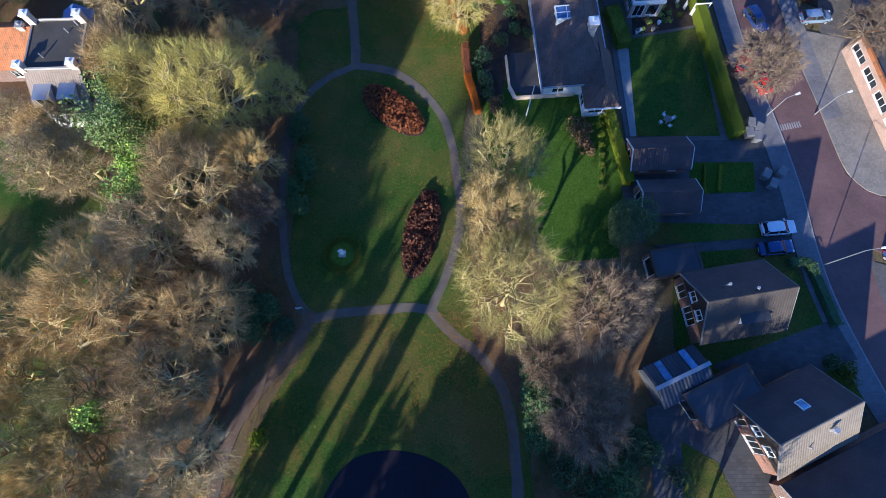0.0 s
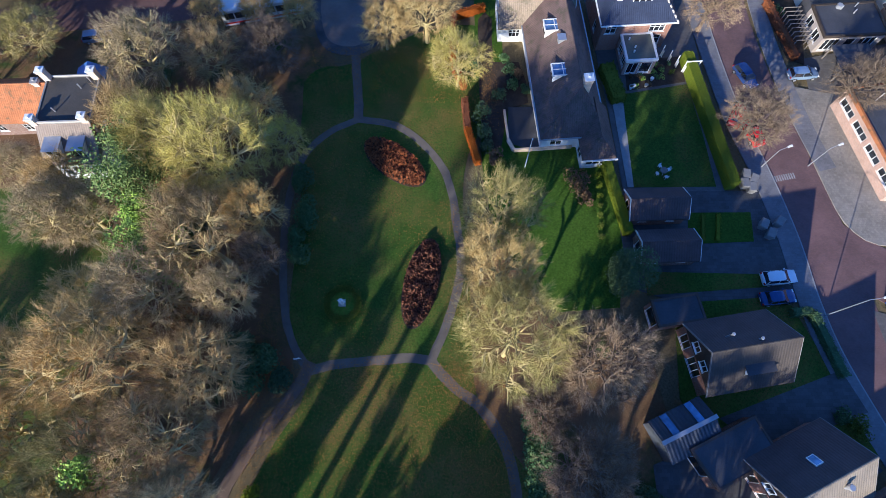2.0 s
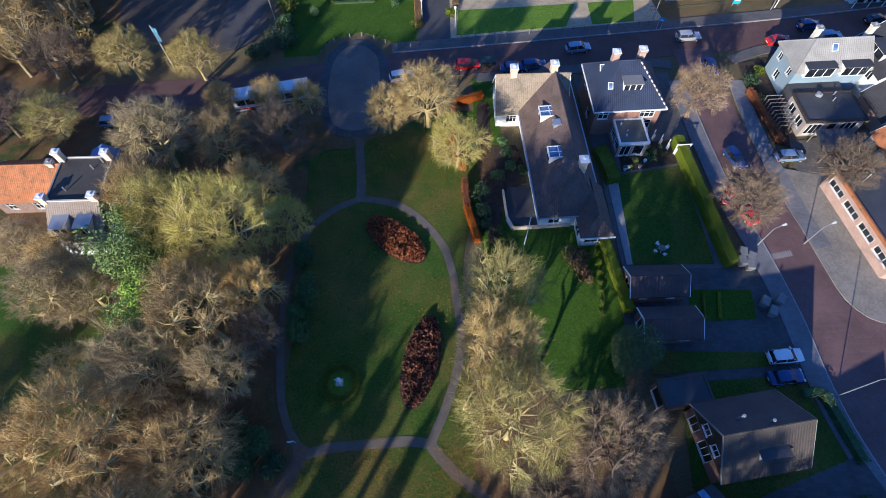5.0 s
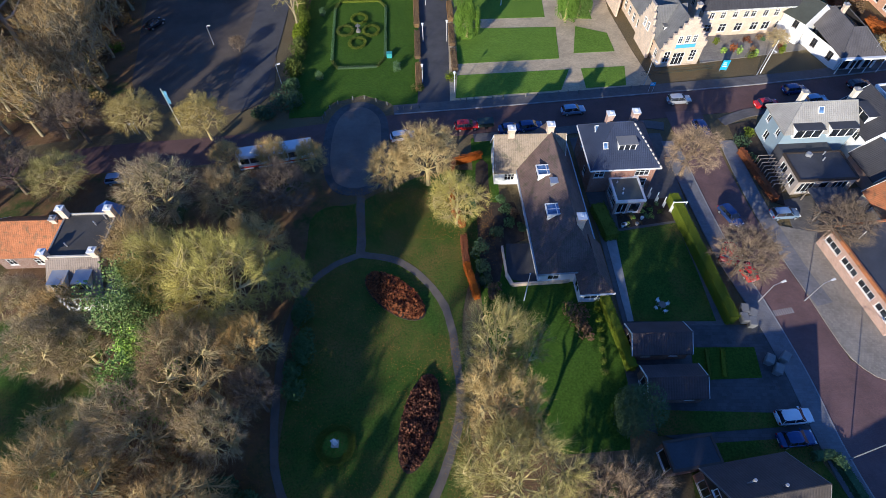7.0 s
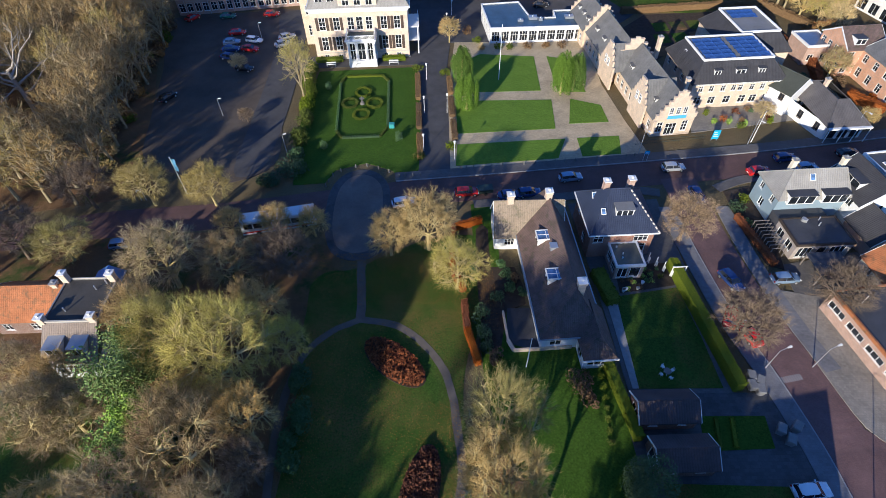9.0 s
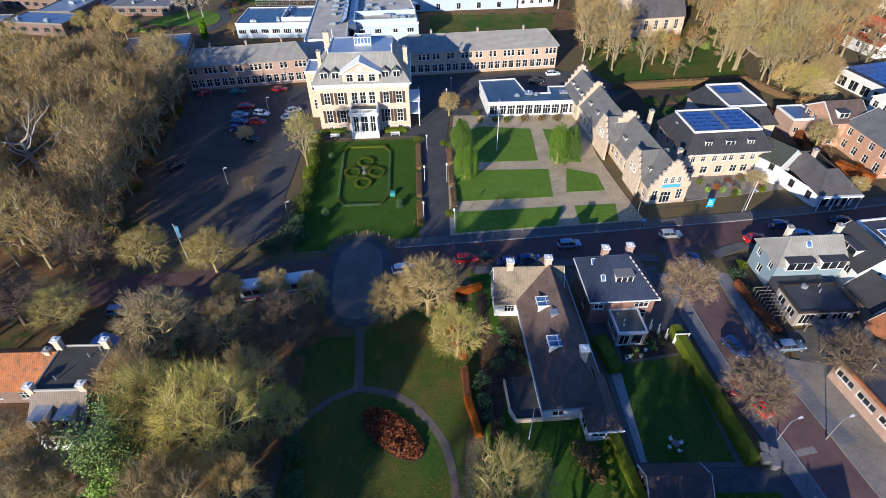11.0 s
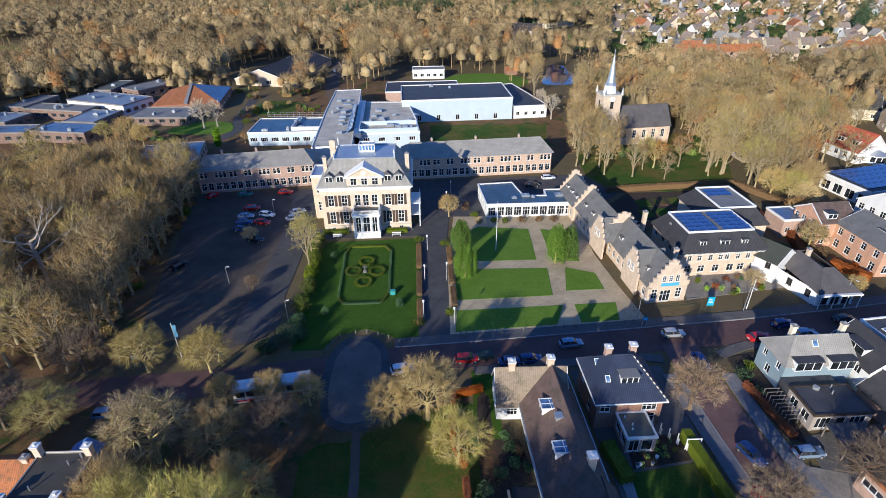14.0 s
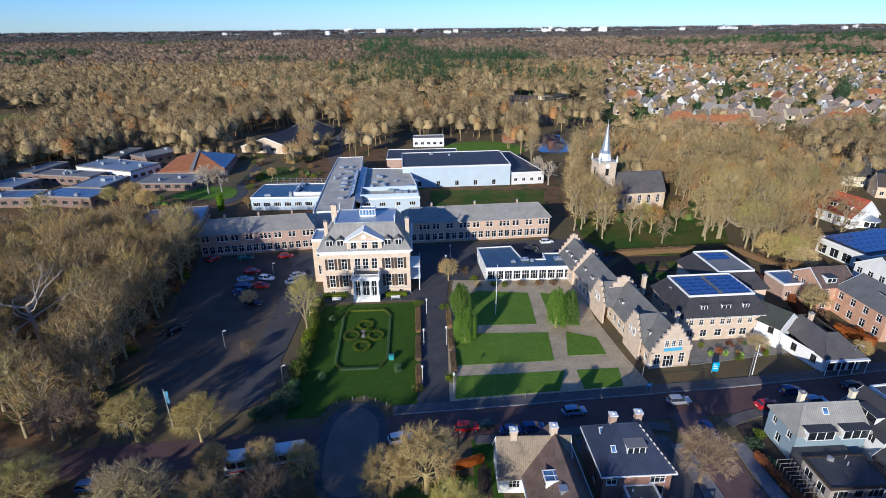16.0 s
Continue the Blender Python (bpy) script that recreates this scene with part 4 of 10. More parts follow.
ribbon("path_shrub_walk", [(18.2, 36.5), (19.6, 33.5), (20.5, 29.8), (21.0, 26.2)], 0.9, 0.085, PAVING, "slab path between clipped box balls", "path")
sheet("ground_hip_house_garden", [(20.6, 66), (36, 67), (36.4, 40), (36, 31), (22.8, 31), (22.2, 44)], 0.06, PAVING, "paved yard of the hip-roofed house", "yard")
sheet("ground_garden_lawn", [(24.6, 46.2), (33.8, 47.8), (34.6, 39), (34.9, 31.6), (23.9, 31.6)], 0.1, PARK, "square garden lawn inside hedges", "lawn")
sheet("ground_shrub_bed", [(25.4, 52), (33.6, 52.6), (33.6, 48.2), (25.2, 46.8)], 0.105, SOIL, "planted bed with small shrubs and pots", "garden bed")
sheet("pavement_garden_path", [(22.9, 45.0), (25.0, 46.0), (24.4, 44.6), (24.2, 31.6), (23.4, 31.6), (23.0, 43)], 0.12, KERB, "pale slab garden path", "path")
sheet("ground_sheds_yard", [(21.5, 31), (41, 31), (42.2, 22), (42.8, 16), (29, 15.5), (22, 18)], 0.055, DARKPAVE, "paved yard and drives by the sheds", "yard")
sheet("ground_plot_lawn", [(30.6, 27.9), (38.6, 27.9), (38.2, 23.9), (30.0, 23.6)], 0.1, SHADELAWN, "small lawn plot between drives", "lawn")
sheet("ground_hedged_strip", [(24, 20), (38.5, 19.6), (39, 18.0), (24, 17)], 0.09, PARK, "grass strip by the gable house", "lawn")
sheet("ground_gable_house_lawn", [(27, 16), (40.5, 16.8), (43, 10), (44.6, 7), (28, 0.5), (26, 5)], 0.085, PARK, "shaded lawn round the gable house", "lawn")
sheet("pavement_gable_drive", [(30, 2.8), (44.8, 8.0), (46.6, 3.4), (43, 2.2), (34.5, -1)], 0.1, DARKPAVE, "grey drive between the gable houses", "drive")
sheet("ground_lower_yard", [(22, -2), (33, 2), (43, 2.4), (46.5, -2.6), (36, -9), (30, -16), (22, -16)], 0.07, DARKPAVE, "paved yard with clay pavers", "yard")
# park grass, darker than mown lawn: shade put into the colour
sheet("ground_lower_lawn", [(25.5, -5.4), (29.2, -7.6), (31.8, -14), (25, -14)], 0.095, PARK, "small shaded lawn", "lawn")
sheet("ground_lower_garden_corner", [(38.8, 3.4), (45.0, 2.4), (46.6, -1.4), (43, -3.8), (40, 1)], 0.095, PARK, "planted corner by the gable house", "garden")
sheet("ground_corner_garden", [(48.0, 68.8), (53, 70), (52.6, 60), (51, 51), (48.8, 52), (47.8, 60)], 0.1, SOIL, "paved corner garden with a hedge", "garden")
sheet("ground_east_yards", [(51, 52), (66, 55), (66, 40), (58, 38), (50.5, 45)], 0.06, PAVING, "paved back yards of the corner house", "yard")
sheet("ground_left_house_yard", [(-62, 56), (-40, 58), (-40, 34), (-62, 32)], 0.05, LITTER, "paved yard round the left house", "yard")


# ---- the villa and its wings ----
def villa():
    o = thing("villa", -30.2, 116.2, 3.0, "grand cream villa with slate hipped roof, pediment and white porch", "villa")
    L, D = 21.6, 17.5
    z1 = 12.0
    fp = [(0, 0), (L, 0), (L, D), (0, D)]
    xs = [1.7, 4.9, 8.1, 10.05, 12.2, 15.5, 18.5]
    front = []
    for i, x in enumerate(xs):
        front.append((x, 1.45, 7.0, 2.9, (2, 3)))
        front.append((x, 1.45, 2.3, 3.2, (2, 3)))
        if i not in (2, 3, 4):
            front.append((x + 0.1, 1.05, 0.45, 0.8, (2, 1)))
    walls(o, fp, 0, z1, PEACH, {0: front, 1: row(4, D, 1.2, 2.4, 6.9, (2, 3)) + row(4, D, 1.2, 2.8, 2.2, (2, 3)), 3: row(4, D, 1.2, 2.4, 6.9, (2, 3)) + row(4, D, 1.2, 2.8, 2.2, (2, 3))}, WHITE, 0.2)
    for x in xs:
        for z, h in ((7.0, 2.9), (2.3, 3.2)):
            if z < 5 and 8 < x < 13:
                continue
            for s in ((x - 0.72, x + 1.53) if not 8 < x < 13 else ()):
                bm = bmesh.new()
                box(bm, s, -0.08, z, s + 0.62, -0.02, z + h)
                for k in range(int(h / 0.22)):
                    box(bm, s + 0.08, -0.1, z + 0.12 + k * 0.22, s + 0.54, -0.08, z + 0.2 + k * 0.22)
                part("shutter", bm, SHUTTER, o, "dark brown slatted shutter")
    bm = bmesh.new()
    box(bm, -0.15, -0.15, 0, L + 0.15, -0.005, 0.35), box(bm, -0.08, -0.08, 1.55, L + 0.08, -0.005, 1.8)
    part("plinth", bm, STONE, o)
    bm = bmesh.new()
    for z, d, t in ((11.0, 0.12, 0.3), (11.4, 0.35, 0.35), (11.75, 0.7, 0.32)):
        box(bm, -d, -d, z, L + d, D + d, z + t)
    for k in range(34):
        box(bm, 0.3 + k * 0.63, -0.55, 11.42, 0.48 + k * 0.63, -0.35, 11.74)
    part("cornice", bm, WHITE, o, "broad white bracketed cornice")
    hip_roof(o, 0, 0, L, D, 12.1, 17.6, 3.6, 4.2, 18.0, D - 3.4, WINGTILE, 0.45, 0.2, ZINC)
    bm = bmesh.new()
    for a in ((3.4, 4.0, 18.2, 4.2), (3.4, D - 3.4, 18.2, D - 3.2), (3.4, 4.2, 3.6, D - 3.4), (18.0, 4.2, 18.2, D - 3.4)):
        box(bm, a[0], a[1], 17.55, a[2], a[3], 17.85)
    part("roof_edge", bm, ZINC, o)
    for x, y in ((3.5, 4.1), (18.1, 4.1), (3.5, D - 3.3), (18.1, D - 3.3)):
        bm = bmesh.new()
        rod(bm, (x, y, 17.6), (x, y, 18.8), 0.16, 0.1), rod(bm, (x, y, 18.8), (x, y, 19.8), 0.22, 0.02)
        part("finial", bm, WHITE, o)
    # roof lantern
    bm = bmesh.new()
    x0, x1, y0, y1 = 9.2, 13.2, 8.6, 11.4
    for a in ((x0, y0, x1, y0 + 0.2), (x0, y1 - 0.2, x1, y1), (x0, y0, x0 + 0.2, y1), (x1 - 0.2, y0, x1, y1)):
        box(bm, a[0], a[1], 17.6, a[2], a[3], 18.0), box(bm, a[0], a[1], 19.3, a[2], a[3], 19.55)
    for k in range(6):
        for y in (y0, y1 - 0.18):
            box(bm, x0 + k * 0.764, y, 18.0, x0 + k * 0.764 + 0.18, y + 0.18, 19.3)
    lan = part("roof_lantern", bm, WHITE, o)
    bm = bmesh.new()
    box(bm, x0 + 0.1, y0 + 0.1, 17.7, x1 - 0.1, y1 - 0.1, 19.2)
    part("glazing", bm, SKYGLASS, lan)
    # attic gable with three windows and a pediment
    g0, g1, zb, zt = 6.6, 15.0, 12.1, 14.6
    at = thing("attic_gable", 0, 0)
    at.parent, at.matrix_local = o, Matrix.Identity(4)
    walls(at, [(g0, -0.15), (g1, -0.15), (g1, 4.2), (g0, 4.2)], zb, zt, PEACH, {0: [(0.9, 1.5, zb + 0.35, 1.75, (2, 2)), (3.45, 1.5, zb + 0.35, 1.75, (2, 2)), (6.0, 1.5, zb + 0.35, 1.75, (2, 2))]}, WHITE)
    bm = bmesh.new()
    zc, za = zt, 17.0
    mid = (g0 + g1) / 2
    for s in (-1, 1):
        slab(bm, [(mid, -0.6, za + 0.25), (mid + s * 4.7, -0.6, zc + 0.15), (mid + s * 4.7, 4.6, zc + 0.15), (mid, 4.6, za + 0.25)], 0.35)
    box(bm, g0 - 0.5, -0.6, zc - 0.25, g1 + 0.5, 0.1, zc + 0.08)
    part("pediment", bm, WHITE, at)
    bm = bmesh.new()
    va = [bm.verts.new(p) for p in ((g0, -0.1, zc), (g1, -0.1, zc), (mid, -0.1, za))]
    vb = [bm.verts.new(p) for p in ((g0, 4, zc), (g1, 4, zc), (mid, 4, za))]
    bm.faces.new(va), bm.faces.new(vb[::-1])
    part("tympanum", bm, TANBRICK, at)
    bm = bmesh.new()
    rod(bm, (mid, -0.16, 15.5), (mid, -0.05, 15.5), 0.55, sides=12)
    part("medallion", bm, WHITE, at)
    for x in (2.4, 5.0, 16.4, 19.0):
        dormer(o, x, 0.5, 12.7, 1.7, 1.9, 2.8, WHITE, GREYTILE, 2, pitched=True)
    # porch: plinth with steps, columns, entablature and balcony rail
    p0, p1, py = 7.7, 14.1, -4.0
    bm = bmesh.new()
    box(bm, p0, py, 0, p1, -0.01, 1.6)
    for k in range(3):
        box(bm, p0 + 0.6 + k * 2.0, py - 0.06, 0.45, p0 + 1.8 + k * 2.0, py - 0.005, 0.55)
    porch = part("porch", bm, WHITE, o, "white porch with paired columns and balcony")
    for x in (p0 + 0.35, p0 + 2.1, p1 - 2.1, p1 - 0.35):
        for y in (py + 0.35, -0.6):
            bm = bmesh.new()
            rod(bm, (x, y, 1.6), (x, y, 5.6), 0.27, 0.23, 10), box(bm, x - 0.36, y - 0.36, 1.6, x + 0.36, y + 0.36, 1.85), box(bm, x - 0.34, y - 0.34, 5.5, x + 0.34, y + 0.34, 5.75)
            part("column", bm, WHITE, porch)
    for a, b in ((p0 + 0.62, p0 + 1.83), (p0 + 2.37, p1 - 2.37), (p1 - 1.83, p1 - 0.62)):
        bm = bmesh.new()
        box(bm, a, py + 0.42, 1.62, b, py + 0.47, 5.7)
        pane = part("porch_window", bm, GLASS, porch)
        bm = bmesh.new()
        for x in (a, (a + b) / 2 - 0.04, b - 0.08):
            box(bm, x, py + 0.36, 1.62, x + 0.08, py + 0.415, 5.7)
        for z in (1.62, 3.9):
            box(bm, a + 0.085, py + 0.365, z, b - 0.085, py + 0.41, z + 0.09)
        part("glazing_bar", bm, WHITE, pane)
    bm = bmesh.new()
    box(bm, p0 - 0.1, py - 0.1, 5.75, p1 + 0.1, -0.02, 6.45), box(bm, p0 - 0.3, py - 0.3, 6.2, p1 + 0.3, -0.015, 6.38)
    part("entablature", bm, WHITE, porch)
    bm = bmesh.new()
    for a in ((p0, py, p1, py + 0.16), (p0, py, p0 + 0.16, -0.05), (p1 - 0.16, py, p1, -0.05)):
        box(bm, a[0], a[1], 7.3, a[2], a[3], 7.45), box(bm, a[0], a[1], 6.45, a[2], a[3], 6.6)
    for k in range(26):
        box(bm, p0 + k * 0.25, py + 0.03, 6.6, p0 + k * 0.25 + 0.1, py + 0.13, 7.3)
    for k in range(14):
        for x in (p0 + 0.03, p1 - 0.13):
            box(bm, x, py + 0.2 + k * 0.27, 6.6, x + 0.1, py + 0.3 + k * 0.27, 7.3)
    part("balustrade", bm, WHITE, porch)
    bm = bmesh.new()
    box(bm, p0 + 0.16, py + 0.16, 6.46, p1 - 0.16, -0.02, 6.5)
    part("balcony_floor", bm, GREENFELT, porch)
    # low side block with two chimneys and the tall stack on the east side
    s = thing("side_block", 0, 0)
    s.parent, s.matrix_local = o, Matrix.Identity(4)
    walls(s, [(-3.4, 8), (-0.01, 8), (-0.01, 15.5), (-3.4, 15.5)], 0, 11.6, TANBRICK, {0: [(1.0, 1.2, 7.2, 2.2, (2, 2)), (1.0, 1.2, 2.2, 2.6, (2, 3))]}, WHITE)
    flat_roof(s, [(-3.4, 8), (-0.01, 8), (-0.01, 15.5), (-3.4, 15.5)], 11.8, ZINC, WHITE, 0.3)
    chimney(o, 0.9, 6.5, 12.5, 17.4, TANBRICK, 0.9, 1.1), chimney(o, 2.0, 14.0, 12.5, 19.2, TANBRICK, 1.4, 1.0), chimney(o, L - 0.5, 5.4, 12, 18.2, TANBRICK, 1.0, 1.2)
    # glazed veranda on the east side
    bm = bmesh.new()
    for y in (1.5, 4.5, 7.5):
        rod(bm, (L + 2.2, y, 0), (L + 2.2, y, 6.6), 0.14, sides=8)
    for z in (3.4, 6.5):
        box(bm, L + 0.02, 1.2, z, L + 2.5, 7.8, z + 0.22)
    for k in range(20):
        box(bm, L + 2.3, 1.4 + k * 0.32, 6.72, L + 2.36, 1.46 + k * 0.32, 7.6)
    box(bm, L + 2.27, 1.3, 7.55, L + 2.4, 7.7, 7.65)
    part("veranda", bm, WHITE, o, "white two-storey veranda on posts")
    return o


villa()


def long_wing(name, x, y, yaw, L, D, z1, zr, wall, roof, groups, label, mirrored=False):
    o = thing(name, x, y, yaw, label, "school building")
    up, low = [], []
    step = L / groups
    for g in range(groups):
        n = 2 + (g % 3 == 1)
        for k in range(n):
            up.append((step * g + 0.6 + k * 1.15, 0.95, z1 - 2.4, 1.75, (1, 2)))
        for k in range(2):
            low.append((step * g + 0.4 + k * 1.95, 1.5, 0.8, 2.2, (2, 2)))
    fp = [(0, 0), (L, 0), (L, D), (0, D)]
    walls(o, fp, 0, z1, wall, {0: up + low, 1: row(3, D, 0.9, 1.6, z1 - 2.3, (1, 2)) + row(3, D, 1.1, 2.0, 0.9, (2, 2))}, WHITE)
    hip_roof(o, 0, 0, L, D, z1, zr, 2.5, D * 0.5, L - 2.5, D * 0.5, roof, 0.45, 0.2)
    bm = bmesh.new()
    for k in range(int(L / 6)):
        rod(bm, (2 + k * 6, -0.09, 0), (2 + k * 6, -0.09, z1 - 0.2), 0.05)
    box(bm, -0.45, -0.58, z1 - 0.12, L + 0.45, -0.44, z1 + 0.04)
    part("gutter", bm, ZINC, o)
    for k in range(3):
        chimney(o, L * (0.2 + 0.3 * k), D * 0.5 + 1, zr - 0.8, zr + 0.7, wall, 0.5, 0.5)
    return o


long_wing("school_wing", -71.0, 140.6, 10.4, 32.5, 11.5, 6.9, 9.6, PINKBRICK, WINGTILE, 8, "long two-storey brick wing with white windows beside the car park")
long_wing("school_wing", -12.5, 149.6, 6.3, 45.5, 10.5, 6.7, 9.9, BUFFBRICK, WINGTILE, 11, "long two-storey brick wing with grey roof behind the villa")


def flat_block(name, x, y, yaw, fp, h, wall, roof, label, openings=None, edge=None, frame_mat=None, category="building", rim=0.25):
    o = thing(name, x, y, yaw, label, category)
    walls(o, fp, 0, h, wall, openings, frame_mat)
    flat_roof(o, fp, h + 0.25, roof, edge, rim)
    return o


def roof_units(o, seed, n, x0, y0, x1, y1, z):
    """Air-handling boxes and vents on a flat roof."""
    g = random.Random(seed)
    for _ in range(n):
        x, y = g.uniform(x0, x1), g.uniform(y0, y1)
        w, d, h = g.uniform(0.6, 2.4), g.uniform(0.6, 1.8), g.uniform(0.4, 1.3)
        bm = bmesh.new()
        box(bm, x, y, z, x + w, y + d, z + h), box(bm, x + 0.08, y - 0.03, z + h * 0.25, x + w - 0.08, y, z + h * 0.8)
        rod(bm, (x + w * 0.5, y + d * 0.5, z + h), (x + w * 0.5, y + d * 0.5, z + h + 0.25), 0.22, sides=8)
        part("roof_unit", bm, ZINC, o)


# white pavilion with a courtyard notch
pv = flat_block("pavilion", 10.6, 123.3, 2.2, [(0, 0), (23, 0), (23.2, 8.6), (16.6, 8.6), (16.4, 4.8), (10.4, 4.8), (8.6, 14.2), (-1.0, 13.4)], 3.5, OFFWHITE, MOSSFELT,
                "white single-storey pavilion with a felt roof", {0: row(10, 23, 1.95, 2.5, 0.5, (3, 2), 0.4), 7: row(4, 13, 1.7, 1.6, 1.2, (3, 1))}, WHITE)
roof_units(pv, 4, 4, 3, 3, 20, 4, 3.8)
# flat school block, link, hall and annexes behind the villa
b1 = flat_block("school_block", -70.4, 182.6, 1.0, [(0, 0), (26.5, 0), (26.8, 17.5), (0, 17.5)], 4.6, PALEBLUE, MOSSFELT, "pale flat-roofed school block", {0: row(7, 26.5, 2.6, 1.5, 1.6, (4, 1))}, WHITE)
roof_units(b1, 5, 6, 2, 2, 22, 14, 4.9)
bm = bmesh.new()
for k in range(4):
    box(bm, 15.2, 3 + k * 3.4, 4.85, 15.5, 6.2 + k * 3.4, 6.2)
box(bm, 15.2, 2, 4.85, 26, 2.3, 6.2)
part("parapet_screen", bm, OFFWHITE, b1)
b2 = flat_block("link_building", -42.5, 161.0, 5.0, [(0, 0), (12.5, 0), (12.5, 42), (12, 76), (1, 76), (0, 42)], 6.4, OFFWHITE, TANFELT, "long flat link building with roof plant behind the villa", {5: row(8, 42, 2.0, 1.6, 3.6, (3, 1))}, WHITE)
roof_units(b2, 6, 13, 1, 12, 9, 66, 6.9)
for k in range(16):
    bm = bmesh.new()
    slab(bm, [(10.0, 14 + k * 2.2, 6.7), (12.2, 14 + k * 2.2, 8.6), (12.2, 16.1 + k * 2.2, 8.6), (10.0, 16.1 + k * 2.2, 6.7)], 0.1)
    part("rooflight", bm, SKYGLASS, b2)
b3 = flat_block("school_block", -29.6, 175.0, 5.0, [(0, 0), (21, 0), (20.5, 14), (18, 40), (0, 42)], 6.2, PALEBLUE, TANFELT, "flat-roofed school block with a pale metal front", {0: row(4, 21, 2.2, 1.4, 3.6, (3, 1))}, WHITE)
roof_units(b3, 7, 8, 2, 12, 17, 34, 6.7)
for a in ((0.3, 0.2, 20.6, 0.45), (0.3, 9.2, 20.4, 9.45), (0.3, 0.455, 0.55, 9.195), (20.2, 0.455, 20.45, 9.195)):
    bm = bmesh.new()
    box(bm, a[0], a[1], 6.5, a[2], a[3], 8.0)
    part("plant_screen", bm, PALEBLUE, b3)
roof_units(b3, 17, 5, 2, 2, 17, 7, 6.7)
hall = flat_block("sports_hall", -17.0, 209.4, 4.6, [(0, 0), (44.5, 0), (44.5, 26), (0, 26)], 8.4, PALEBLUE, BITUMEN, "large white sports hall with a dark flat roof", {0: row(5, 44.5, 1.6, 2.2, 0.5, (2, 1), 6)}, OFFWHITE, rim=0.35)
roof_units(hall, 8, 3, 4, 16, 40, 22, 8.7)
bm = bmesh.new()
for k in range(12):
    a = math.pi * (0.05 + 0.5 * k / 11)
    rod(bm, (-1 + 9 * math.cos(a) - 3, -4.5 + 5 * math.sin(a), 0), (-1 + 9 * math.cos(a) - 3, -4.5 + 5 * math.sin(a), 4.2), 0.12)
slab(bm, [(-3 + 9.6 * math.cos(math.pi * k / 12) , -5 + 4.9 * math.sin(math.pi * k / 12), 4.5) for k in range(13)], 0.3)
part("canopy", bm, WHITE, hall, "curved white entrance canopy")
an = flat_block("hall_annex", 27.8, 213.2, 4.6, [(0.3, 0), (14, 0.6), (7, 40), (0.3, 38)], 4.8, OFFWHITE, BITUMEN, "low annex of the sports hall", {0: row(4, 13.7, 1.4, 1.4, 1.4, (2, 1))}, WHITE)
flat_block("school_block", -27.0, 243.0, 3.0, [(0, 0), (34, 0), (34, 20), (0, 20)], 4.0, PINKBRICK, BITUMEN, "dark flat-roofed block behind the hall")
flat_block("caretaker_house", -17.0, 289.0, 2.0, [(0, 0), (17, 0), (17, 9), (0, 9)], 4.4, OFFWHITE, GREYFELT, "white flat-roofed house before the wood", {0: row(5, 17, 1.8, 1.5, 1.2, (2, 1))})


# ---- the step-gabled row ----
def step_gable(parent, x0, x1, y, z0, zr, material, th=0.45, steps=5):
    """A gable wall whose edge climbs in steps above the roof."""
    bm = bmesh.new()
    n, mid = steps, (x0 + x1) / 2
    w = (x1 - x0) / 2 / (n + 0.5)
    for k in range(n + 1):
        a, b = x0 + w * k, x1 - w * k
        za = z0 + (zr + 0.9 - z0) * k / n
        zb = z0 + (zr + 0.9 - z0) * (k + 1) / n
        box(bm, a, y - th / 2, za - 0.001 * k, b, y + th / 2, zb if k < n else za + 0.5)
        if k < n:
            box(bm, a - 0.06, y - th / 2 - 0.06, zb - 0.002, a + w, y + th / 2 + 0.06, zb + 0.12)
            box(bm, b - w, y - th / 2 - 0.06, zb - 0.002, b + 0.06, y + th / 2 + 0.06, zb + 0.12)
    return part("step_gable", bm, material, parent)


